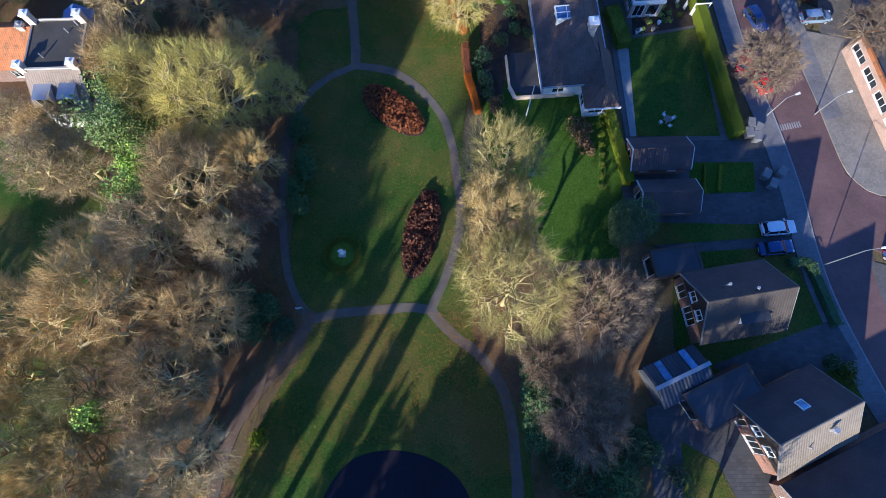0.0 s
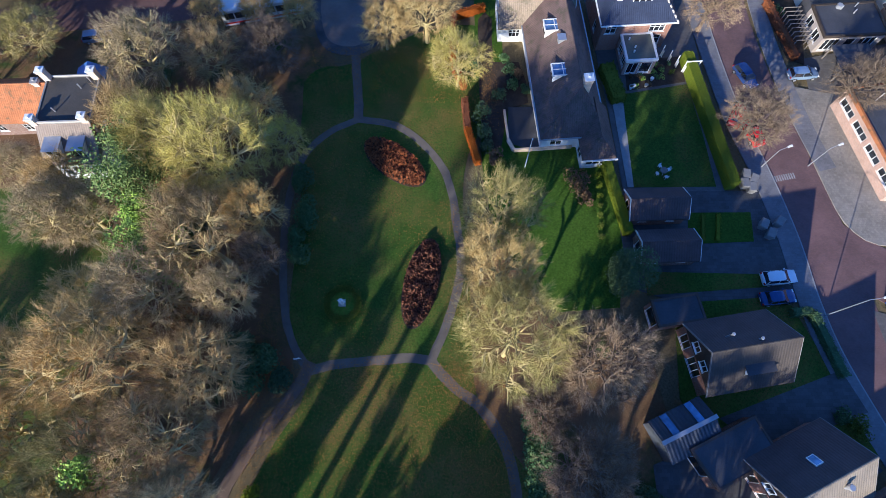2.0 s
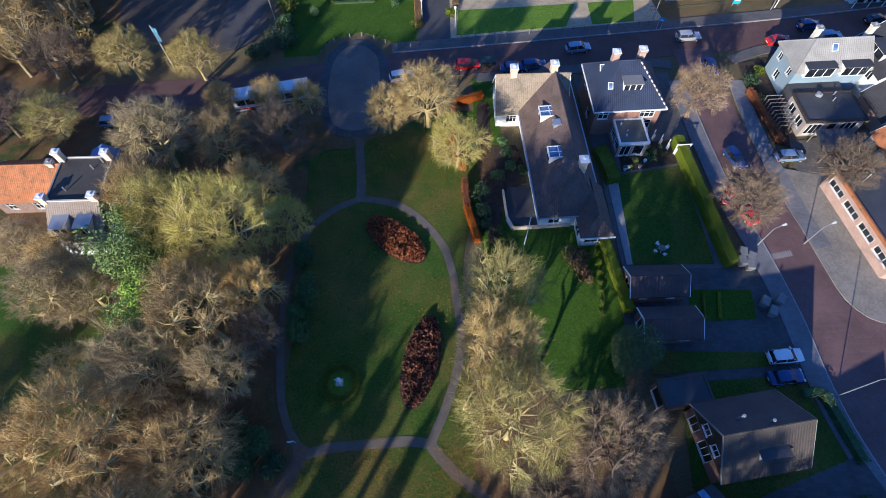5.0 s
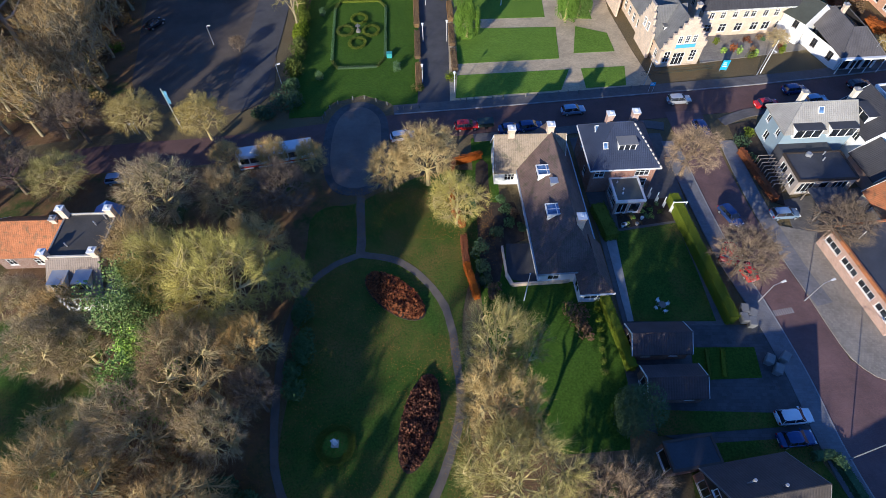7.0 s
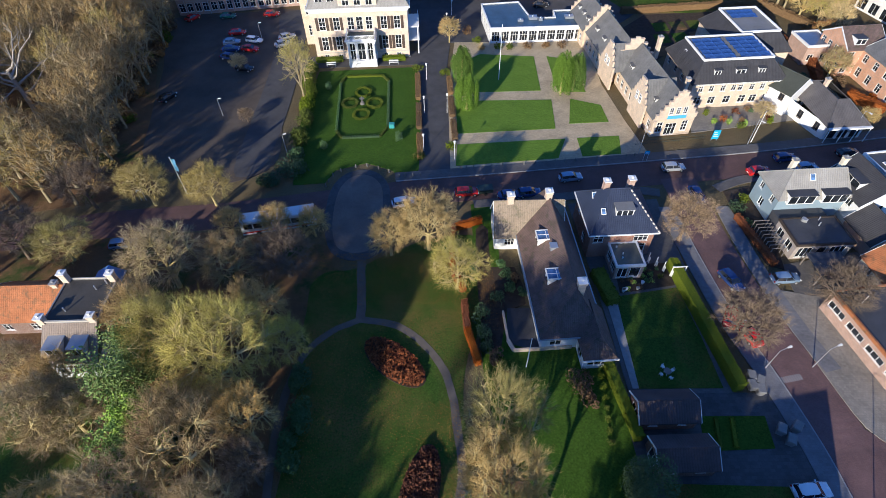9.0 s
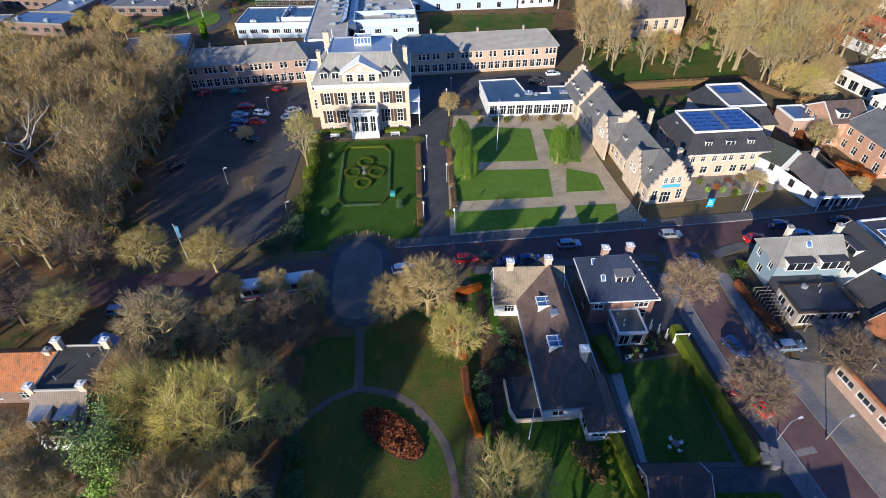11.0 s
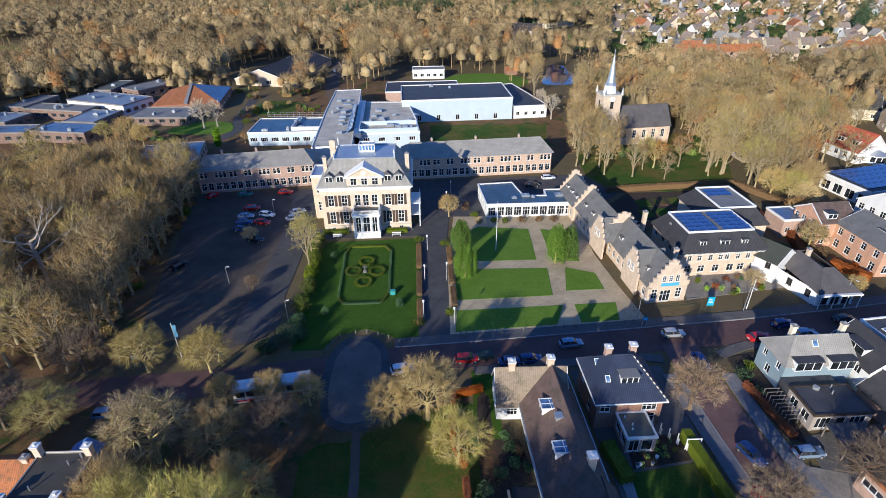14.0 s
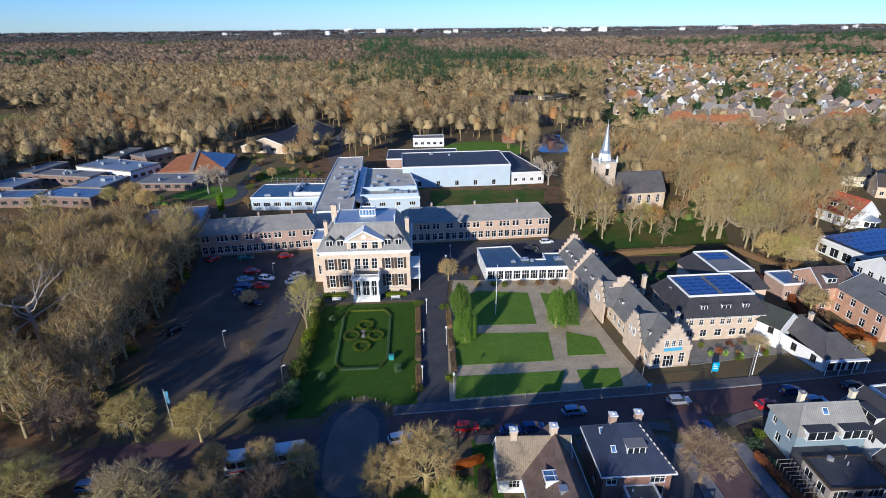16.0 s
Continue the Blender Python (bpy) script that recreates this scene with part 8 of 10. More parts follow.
f = part("utility_box", bm, plain("teal_paint", (0.06, 0.32, 0.30), 0.5, 0.1))
f.matrix_world = pose(-11.0, 88.8, 0.06)
tagged(f, "teal painted utility box beside the formal hedge", "utility box")
for x, y in ((-23.6, 82.1), (-9.4, 84.6), (-25.8, 103.0)):
    bush(x, y, 0.9, 0.9, 1.8, LEAF_DARK, "small dark conifer on the formal lawn", 380, 0.22, "small_conifer", "lawn conifers")
for x, y, w in ((-6.4, 111.2, 1.6), (-5.4, 79.0, 1.4), (-0.2, 109.5, 1.6), (0.8, 82.0, 1.2)):
    bush(x, y, w, 1.3, 1.0, LEAF_HEDGE, "rounded shrub at the end of a drive border", 330, 0.24, group="drive shrubs")
for x, y in ((2.0, 112.0), (8.4, 120.6), (12.6, 120.8), (15.4, 120.6), (19.6, 120.8), (24, 121.2), (28, 121.2), (5.2, 128.4), (7.4, 124.0)):
    bush(x, y, 1.2, 1.0, 1.3 if y < 126 else 2.4, gg.choice([LEAF_HEDGE, HEATHER, TWIG_TAN, LEAF_HEDGE]), "shrub along the pavilion front", 330, 0.26, group="pavilion shrubs")
# low hedges at the villa's front
for a in ((-30.4, 115.2, -24.2, 115.6), (-15.0, 115.8, -9.6, 116.0)):
    hedge(*a, 1.4, 1.0, LEAF_HEDGE, "clipped hedge below the villa windows", 0.2, "villa hedges")


def yew(x, y, h, r):
    """A columnar yew: many upright plumes of needles."""
    g = np.random.default_rng(int(x * 31 + y * 17))
    o = thing("yew_tree", x, y, 0, "dense columnar green yew on the lawn", "tree", "columnar yews")
    bm = bmesh.new()
    rod(bm, (0, 0, 0), (0, 0, h * 0.6), 0.3, 0.12, 7)
    part("trunk", bm, BARK, o)
    pts, nor = [], []
    for pl in range(110):
        a, q = g.uniform(0, 2 * math.pi), g.uniform(0.1, 1) ** 0.5
        z1 = h * (1.0 - 0.62 * q * q * g.uniform(0.3, 1.0)) * g.uniform(0.9, 1.04)
        z0 = max(0.1, z1 - h * g.uniform(0.25, 0.45))
        for k in range(105):
            f_ = g.uniform(0, 1)
            w = 0.40 * math.sin(math.pi * min(1, 0.2 + 0.8 * f_)) ** 0.7
            b = g.uniform(0, 2 * math.pi)
            z = z0 + (z1 - z0) * f_
            lean = r * q * (0.78 + 0.22 * math.sin(math.pi * min(1, 0.1 + z / h)))
            pts.append(np.array([lean * math.cos(a) + w * math.cos(b), lean * math.sin(a) + w * math.sin(b), z]))
            nor.append(np.array([math.cos(b), math.sin(b), 0.5]))
    for k in range(1800):
        a, z = g.uniform(0, 2 * math.pi), g.uniform(0.1, 0.5) * h
        pts.append(np.array([r * 0.8 * math.cos(a), r * 0.8 * math.sin(a), z]))
        nor.append(np.array([math.cos(a), math.sin(a), 0.4]))
    verts, faces = [], []
    leaf_faces(pts, nor, 0.19, g, verts, faces, 0.5)
    part("foliage", mesh_of("foliage", verts, faces, LEAF_YEW), None, o)


yew(3.4, 106.4, 8.4, 2.3), yew(4.1, 95.0, 8.2, 2.4), yew(24.4, 100.6, 10.4, 2.1), yew(27.2, 101.6, 9.0, 2.3)


def dead_tree():
    g = np.random.default_rng(4)
    o = thing("dead_tree", -81.0, 89.0, 20, "bleached dead oak with bare crooked limbs", "tree", "woodland trees")
    segs = [(np.zeros(3), np.array([0.3, 0, 5.0]), 0.6, 0.5), (np.array([0.3, 0, 5.0]), np.array([0.0, 0.3, 9.5]), 0.5, 0.38)]
    for i in range(9):
        p = np.array([0.1, 0.2, 6.0 + i * 0.45])
        a = i * 2.3
        d = unit(np.array([math.cos(a), math.sin(a), 0.35 + 0.1 * (i % 3)]))
        r = 0.28
        for k in range(6):
            q = p + d * g.uniform(0.9, 1.6)
            segs.append((p, q, r, r * 0.8))
            if k in (2, 3, 4):
                e = unit(d + g.normal(0, 0.7, 3))
                segs.append((q, q + e * 1.5, r * 0.55, r * 0.3)), segs.append((q + e * 1.5, q + e * 1.5 + unit(e + g.normal(0, 0.6, 3)) * 1.2, r * 0.3, 0.03))
            p, r = q, r * 0.78
            d = unit(d + g.normal(0, 0.38, 3) + np.array([0, 0, 0.08]))
    part("trunk", mesh_of("trunk", *tubes([(p * 1.35, q * 1.35, a * 0.85, b * 0.8) for p, q, a, b in segs], 6), PALEBARK), None, o)


dead_tree()


# hedges and rough growth behind the mansard building and round the church
for a in ((79.0, 97.5, 83.0, 112.0), (84.0, 98.0, 88.5, 92.0), (83.0, 112.0, 80.0, 124.0)):
    hedge(*a, 1.6, 1.8, LEAF_BEECH, "unclipped russet hedge behind the white house", 0.26, "russet hedges")
for a in ((46.0, 139.0, 84.0, 143.0), (84.0, 143.0, 92.0, 128.0)):
    hedge(*a, 1.4, 1.6, HEATHER, "brown hedge along the kitchen garden", 0.28, "russet hedges", 22)
for i in range(7):
    for j in range(3):
        sheet("ground_plot", [(50 + i * 4.6 + j * 1.2, 116 + j * 6.2 + i * 0.6), (53.6 + i * 4.6 + j * 1.2, 116.5 + j * 6.2 + i * 0.6), (53.6 + i * 4.6 + j * 1.2, 121 + j * 6.2 + i * 0.6), (50 + i * 4.6 + j * 1.2, 120.5 + j * 6.2 + i * 0.6)], 0.1, PARK if (i + j) % 3 else LITTER, "small kitchen garden plot", "garden bed")
for i in range(16):
    bush(gg.uniform(52, 84), gg.uniform(166, 174), gg.uniform(0.8, 1.8), gg.uniform(0.8, 1.6), gg.uniform(0.8, 2.2), gg.choice([LEAF_IVY, LEAF_DARK, HEATHER]), "churchyard shrub below the nave", 300, 0.34, group="churchyard shrubs")
for i in range(18):
    bush(gg.uniform(78, 92), gg.uniform(92, 128), gg.uniform(0.7, 1.6), gg.uniform(0.7, 1.6), gg.uniform(0.8, 2.0), gg.choice([HEATHER, LEAF_DARK, LEAF_BEECH, HEATHER]), "rough garden shrub behind the houses", 260, 0.3, group="back garden shrubs")
# leaves blown over the park lawn
gl = np.random.default_rng(77)
pts = []
while len(pts) < 34000:
    x, y = gl.uniform(-23, 7), gl.uniform(-9, 55)
    if -14 < x < 2.2 and y < -5.6:
        continue
    dense = 0.08 + 0.9 * (y < 9) + 0.35 * (x > -4 and y < 30) + 0.9 * (y > 45) + 1.5 * noise.noise((x * 0.16, y * 0.10, 3))
    if gl.uniform(0, 1.8) < dense:
        pts.append(np.array([x, y, 0.13 + gl.uniform(0, 0.02)]))
verts, faces = [], []
leaf_faces(pts, [np.array([0, 0, 1.0])] * len(pts), 0.1, gl, verts, faces, 0.35)
tagged(part("fallen_leaves", mesh_of("fallen_leaves", verts, faces, LEAF_FALLEN)), "yellow and orange fallen leaves strewn over the park lawn", "fallen leaves", kind="stuff")
# planting among the school buildings
for x, y, r_, h in ((327, 446, 8.0, 20), (222, 262, 6.0, 15), (214, 274, 4.5, 12), (236, 292, 4.0, 11)):
    bush(x, y, r_, r_, h, LEAF_DARK, "large dark evergreen tree among the village houses", 2200, 0.95, "evergreen_tree", "village evergreens")
bush(-81.7, 182.7, 1.6, 1.6, 6.2, LEAF_YEW, "bright green conifer by the low school block", 1500, 0.4, "conifer", "school shrubs")
for _ in range(34):
    a, b, r_ = gg.choice([(-122, 185), (-106, 192), (-70, 190), (-84, 224), (-60, 232), (-74, 262), (-112, 212)]), gg.uniform(-7, 7), gg.uniform(0.8, 1.8)
    bush(a[0] + b, a[1] + gg.uniform(-5, 5), r_, r_, r_ * gg.uniform(0.9, 1.6), gg.choice([LEAF_HEDGE, HEATHER, LEAF_DARK, LEAF_IVY, TWIG_RUST]), "shrub among the school buildings", 160, 0.42, group="school shrubs")
# russet hedges with gaps along the villa drive
for x0, y0, x1, y1 in ((-5.0, 78.5, -5.4, 86.0), (-5.5, 88.0, -5.9, 96.5), (-6.0, 98.5, -6.5, 108.5), (1.6, 84.0, 1.3, 90.5), (1.2, 92.0, 0.9, 99.0), (0.9, 100.5, 0.6, 107.0)):
    hedge(x0, y0, x1, y1, 1.1, 0.9, HEATHER, "low brown winter hedge beside the drive", 0.2, "drive hedges")
# undergrowth at the edge of the wood beside the car park
for k in range(46):
    t = k / 45
    y = 72 + 64 * t
    x = -63.0 - (y - 70) * 0.13 + gg.uniform(-2.4, 1.0)
    r_ = gg.uniform(1.0, 2.0)
    bush(x, y, r_, r_, r_ * gg.uniform(0.9, 1.7), gg.choice([HEATHER, TWIG_RUST, HEATHER, LEAF_HEDGE, TWIG_TAN]), "brown undergrowth at the edge of the wood", 260, 0.34, "undergrowth", "woodland undergrowth")
# ---- vehicles ----
TYRE = plain("tyre_rubber", (0.02, 0.02, 0.022), 0.8, 0.2)
CARGLASS = glassy("car_glass", (0.03, 0.035, 0.045), 0.05)
LAMPGLASS = plain("lamp_lens", (0.75, 0.75, 0.72), 0.2, 0.05, spec=0.7)
REDLENS = plain("red_lens", (0.35, 0.02, 0.02), 0.25, 0.05, spec=0.6)
PAINT = {k: plain("car_paint_" + k, c, 0.25, 0.06, 0.5, 3, spec=0.7, metal=m) for k, c, m in (("white", (0.78, 0.79, 0.80), 0), ("silver", (0.46, 0.48, 0.50), 0.4), ("red", (0.50, 0.02, 0.02), 0), ("blue", (0.03, 0.06, 0.18), 0.1),
         ("black", (0.018, 0.019, 0.022), 0), ("sky", (0.26, 0.36, 0.48), 0.3), ("teal", (0.03, 0.16, 0.13), 0))}


def loft(bm, rings):
    vs = [[bm.verts.new(p) for p in r] for r in rings]
    for a, b in zip(vs, vs[1:]):
        for i in range(len(a)):
            j = (i + 1) % len(a)
            bm.faces.new([a[i], a[j], b[j], b[i]])
    bm.faces.new(vs[0][::-1]), bm.faces.new(vs[-1])


CARS = {}


def car(colour, x, y, yaw, where, estate=False, z=0.06):
    """A family car, nose towards local +x, built once for each colour and shape."""
    key = (colour, estate)
    words = {"sky": "light blue", "silver": "silver grey", "blue": "dark blue"}.get(colour, colour)
    m = pose(x, y, z, 0, 0, yaw)
    if key in CARS:
        o = copy_thing(CARS[key], m)
    else:
        o = thing("car", x, y, yaw, "", "car", z=z)
        CARS[key] = o
        # lower body: sections along x of (x, half width, sill, belt)
        prof = ((-2.12, 0.62, 0.42, 0.80), (-2.02, 0.80, 0.30, 0.92), (-1.4, 0.87, 0.24, 0.96), (0.2, 0.88, 0.24, 0.93), (1.0, 0.87, 0.24, 0.90), (1.75, 0.82, 0.28, 0.76), (2.08, 0.66, 0.36, 0.64))
        bm = bmesh.new()
        loft(bm, [[(a, -w * 0.9, lo), (a, w * 0.9, lo), (a, w * 0.99, lo + 0.12), (a, w, (lo + hi) / 2), (a, w * 0.96, hi - 0.07), (a, w * 0.86, hi), (a, 0, hi + 0.05), (a, -w * 0.86, hi), (a, -w * 0.96, hi - 0.07), (a, -w, (lo + hi) / 2), (a, -w * 0.99, lo + 0.12)] for a, w, lo, hi in prof])
        body = part("body", bm, PAINT[colour], o)
        back = -1.95 if estate else -1.55
        bm = bmesh.new()
        loft(bm, [[(a, -0.56, z - 0.09), (a, 0.56, z - 0.09), (a, w, z - 0.04), (a, w - 0.1, z), (a, 0, z + 0.03), (a, 0.1 - w, z), (a, -w, z - 0.04)] for a, z, w in ((back + 0.24, 1.36, 0.58), (back + 0.5, 1.43, 0.62), (-0.5, 1.46, 0.63), (0.08, 1.43, 0.62), (0.38, 1.36, 0.58))])
        part("roof", bm, PAINT[colour], body)
        bm = bmesh.new()
        loft(bm, [[(back, -0.80, 0.93), (back, 0.80, 0.93), (1.05, 0.80, 0.90), (1.05, -0.80, 0.90)], [(back + 0.27, -0.61, 1.375), (back + 0.27, 0.61, 1.375), (0.33, 0.61, 1.375), (0.33, -0.61, 1.375)]])
        part("window_band", bm, CARGLASS, body)
        bm = bmesh.new()
        for s in (-1, 1):
            for a, b in ((back + 0.05, back + 0.3), (0.98, 0.36), (-0.42, -0.42)):
                rod(bm, (a, s * 0.805, 0.93), (b, s * 0.625, 1.38), 0.035, 0.03, 5)
            box(bm, 0.62, s * 0.88 - 0.05, 0.9, 0.78, s * 0.88 + 0.09 * s + 0.05, 1.02)
        part("pillar_frame", bm, PAINT[colour], body)
        for a in (-1.3, 1.32):
            for s in (-1, 1):
                bm = bmesh.new()
                rod(bm, (a, s * 0.70, 0.31), (a, s * 0.89, 0.31), 0.31, sides=14)
                wh = part("wheel", bm, TYRE, o)
                bm = bmesh.new()
                rod(bm, (a, s * 0.885, 0.31), (a, s * 0.90, 0.31), 0.2, sides=10)
                part("rim", bm, STEEL, wh)
        for s in (-1, 1):
            bm = bmesh.new()
            box(bm, 1.83, s * 0.62 - 0.16, 0.60, 2.03, s * 0.62 + 0.16, 0.72)
            part("headlight", bm, LAMPGLASS, o)
            bm = bmesh.new()
            box(bm, -2.12, s * 0.68 - 0.12, 0.66, -2.0, s * 0.68 + 0.12, 0.88)
            part("tail_light", bm, REDLENS, o)
        bm = bmesh.new()
        box(bm, 2.04, -0.26, 0.42, 2.10, 0.26, 0.53), box(bm, -2.15, -0.26, 0.55, -2.1, 0.26, 0.66)
        part("number_plate", bm, WHITE, o)
    return tagged(o, f"{words} {'estate car' if estate else 'hatchback car'} {where}", "car", "cars")


for c, x, y, yaw, wh, es in (("white", 39.9, 19.0, 5, "parked on the paved drive", True), ("blue", 39.2, 16.5, 6, "parked beside a white car", False), ("red", 41.0, 39.4, 105, "parked under a bare street tree", False),
                             ("sky", 50.0, 49.0, 4, "parked behind the corner house", True), ("blue", 41.9, 48.7, -68, "on the side street", True), ("red", 39.5, 42.2, 60, "parked under a bare street tree", False),
                             ("blue", 14.2, 68.4, 8, "parked at the long house front", True), ("blue", 10.8, 67.8, 8, "parked at the long house front", False), ("red", 3.4, 68.7, 6, "on the main street with a trailer", True), ("white", -7.4, 66.2, 14, "beside the plaza", True), ("sky", 22.0, 72.4, 8, "on the main street", True),
                             ("silver", 41.0, 74.9, 4, "on the main street", True), ("red", 55.9, 73.6, 8, "parked on the main street", False), ("sky", 64.8, 74.6, 8, "parked on the main street", True), ("blue", 42.8, 67.4, -85, "at the side street mouth", False), ("blue", 62.2, 77.4, 8, "on the main street", True), ("black", 74.3, 78.6, 8, "on the main street", True),
                             ("sky", -52.0, 57.0, 8, "parked before the west house", True), ("white", 31.2, 149.0, 8, "parked in the yard", True), ("black", 25.5, 143.6, 8, "parked in the yard", False), ("blue", 53.5, 14.5, -60, "on the paved square", False)):
    car(c, x, y, yaw, wh, es)
for c, x, y, yaw in (("red", -66.8, 138.2, 60), ("teal", -57.7, 139.0, 8), ("red", -46.3, 140.0, 6), ("red", -52.7, 129.6, 6), ("sky", -52.8, 124.6, 8), ("white", -47.4, 125.4, -14), ("blue", -52.0, 121.0, 6), ("blue", -51.4, 117.2, -12), ("red", -47.4, 121.0, -8), ("silver", -39.6, 127.0, 30), ("silver", -39.8, 123.4, 30), ("black", -46.4, 111.8, -14), ("black", -60.0, 100.0, 60)):
    car(c, x, y, yaw, "parked in the gravel car park", c == "white", 0.07)


def bus():
    o = thing("bus", -27.6, 61.2, 11.5, "long white coach parked at the roadside", "bus", z=0.06)
    L = 11.8
    bm = bmesh.new()
    loft(bm, [[(a, -1.25, 0.35), (a, 1.25, 0.35), (a, 1.27, 1.5), (a, 1.2, 2.95), (a, 0.95, 3.1), (a, -0.95, 3.1), (a, -1.2, 2.95), (a, -1.27, 1.5)] for a in (-L / 2, -L / 2 + 0.15, L / 2 - 0.3, L / 2)])
    b = part("body", bm, PAINT["white"], o)
    for s in (-1, 1):
        for k in range(7):
            bm = bmesh.new()
            box(bm, -5.4 + k * 1.5, s * 1.255 - 0.03, 1.55, -4.1 + k * 1.5, s * 1.255 + 0.03, 2.55)
            part("side_window", bm, CARGLASS, b)
    bm = bmesh.new()
    box(bm, L / 2 - 0.02, -1.05, 1.3, L / 2 + 0.03, 1.05, 2.75)
    part("windscreen", bm, CARGLASS, b)
    for x, w in ((-3.6, 1.6), (0.4, 1.2), (3.6, 1.4)):
        bm = bmesh.new()
        box(bm, x, -0.6, 3.1, x + w, 0.6, 3.28)
        part("roof_hatch", bm, OFFWHITE, b)
    bm = bmesh.new()
    box(bm, -L / 2 + 0.1, -1.285, 0.7, L / 2 - 0.4, -1.265, 0.95)
    part("stripe", bm, PAINT["red"], b)
    for x in (-3.4, 3.9):
        for s in (-1, 1):
            bm = bmesh.new()
            rod(bm, (x, s * 0.95, 0.45), (x, s * 1.26, 0.45), 0.45, sides=14)
            part("wheel", bm, TYRE, o)


bus()
tr = thing("trailer", 6.6, 69.1, 7, "small grey box trailer behind a red car", "trailer", z=0.06)
bm = bmesh.new()
box(bm, -1.3, -0.75, 0.45, 1.3, 0.75, 1.15), box(bm, -1.36, -0.8, 1.15, 1.36, 0.8, 1.2)
part("body", bm, GREENPAINT, tr)
bm = bmesh.new()
rod(bm, (-1.3, 0, 0.5), (-2.3, 0, 0.45), 0.04)
part("drawbar", bm, STEEL, tr)
for s in (-1, 1):
    bm = bmesh.new()
    rod(bm, (0, s * 0.72, 0.28), (0, s * 0.88, 0.28), 0.28, sides=12)
    part("wheel", bm, TYRE, tr)


# ---- street furniture ----
def street_lamp(x, y, h, yaw, arm=1.2, label="grey street lamp with a flat head"):
    o = thing("street_lamp", x, y, yaw, label, "street lamp", "street lamps", 0.06)
    bm = bmesh.new()
    rod(bm, (0, 0, 0), (0, 0, 0.8), 0.09, 0.08, 8), rod(bm, (0, 0, 0.8), (0, 0, h), 0.065, 0.045, 8)
    part("pole", bm, STEEL, o)
    bm = bmesh.new()
    rod(bm, (0, 0, h - 0.05), (arm, 0, h + 0.12), 0.04, 0.03)
    part("arm", bm, STEEL, o)
    bm = bmesh.new()
    loft(bm, [[(arm - 0.1, -0.1, h + 0.06), (arm - 0.1, 0.1, h + 0.06), (arm - 0.1, 0.1, h + 0.16), (arm - 0.1, -0.1, h + 0.16)], [(arm + 0.5, -0.16, h + 0.1), (arm + 0.5, 0.16, h + 0.1), (arm + 0.5, 0.12, h + 0.22), (arm + 0.5, -0.12, h + 0.22)]])
    part("lamp_head", bm, OFFWHITE, o)


street_lamp(41.4, 34.5, 4.2, 20), street_lamp(47.6, 34.6, 4.4, 20), street_lamp(44.6, 14.4, 7.2, 8, 1.6)
street_lamp(-46.3, 93.4, 4.0, 0, 0.3), street_lamp(36.0, 79.6, 5.5, -70, 0.8), street_lamp(57.4, 82.2, 5.5, -70, 0.8), street_lamp(78.0, 84.6, 5.5, -70, 0.8), street_lamp(-30.6, 81.0, 4.0, 20, 0.3), street_lamp(-46.0, 127.0, 4.0, 0, 0.3)


def post_lamp(x, y, h):
    o = thing("post_lamp", x, y, 0, "white garden lamp post with a lantern head", "lamp", "drive lamps", 0.08)
    bm = bmesh.new()
    rod(bm, (0, 0, 0), (0, 0, h), 0.06, 0.05, 8)
    part("pole", bm, OFFWHITE, o)
    bm = bmesh.new()
    rod(bm, (0, 0, h), (0, 0, h + 0.45), 0.14, 0.22, 8), rod(bm, (0, 0, h + 0.45), (0, 0, h + 0.6), 0.26, 0.05, 8)
    part("lantern", bm, WHITE, o)


for x, y, h in ((-4.6, 93.8, 3.4), (-4.4, 106.8, 3.4), (0.1, 93.7, 4.0), (1.4, 78.2, 3.8), (1.5, 139.4, 3.2), (0.2, 132, 3.2), (-4.4, 81, 3.4)):
    post_lamp(x, y, h)


def flagpole(x, y, h, flag=None, label="slender white flagpole in the ground"):
    o = thing("flagpole", x, y, 0, label, "flagpole", "flagpoles", 0.05)
    bm = bmesh.new()
    rod(bm, (0, 0, 0), (0, 0, h), 0.085, 0.05, 8), rod(bm, (0, 0, h), (0, 0, h + 0.12), 0.09, 0.05, 8)
    part("pole", bm, WHITE, o)
    if flag:
        bm = bmesh.new()
        vs = []
        for k in range(9):
            f_ = k / 8
            w = 0.10 * math.sin(k * 1.3)
            vs.append((bm.verts.new((0.1 + 0.55 * (1 - 0.2 * f_), w, h - 0.3 - 2.6 * f_)), bm.verts.new((0.07, 0.0, h - 0.2 - 2.6 * f_))))
        for a, b in zip(vs, vs[1:]):
            bm.faces.new([a[0], a[1], b[1], b[0]])
        r = bmesh.ops.solidify(bm, geom=bm.faces[:], thickness=0.02)
        part("flag", bm, flag, o, "pale blue hanging flag")


FLAGBLUE = plain("flag_blue", (0.20, 0.48, 0.66), 0.8, 0.2)
flagpole(-45.8, 69.2, 8.2, FLAGBLUE, "white flagpole with a pale blue flag"), flagpole(10.2, 34.8, 6.8), flagpole(11.6, 106.3, 12.5), flagpole(58.3, 82.8, 6.7), flagpole(55.7, 42.0, 5.3)


def bollard_row(pts, n, words):
    line = smooth_line(pts, 10)
    for i in range(n):
        p = line[int(i * (len(line) - 1) / (n - 1))]
        bm = bmesh.new()
        rod(bm, (0, 0, 0), (0, 0, 0.7), 0.12, 0.1, 8), rod(bm, (0, 0, 0.7), (0, 0, 0.8), 0.1, 0.04, 8)
        ob = part("bollard", bm, MOSSSTONE)
        ob.matrix_world = pose(p.x, p.y, 0.04)
        tagged(ob, "weathered grey stone bollard " + words, "bollard", "stone bollards")


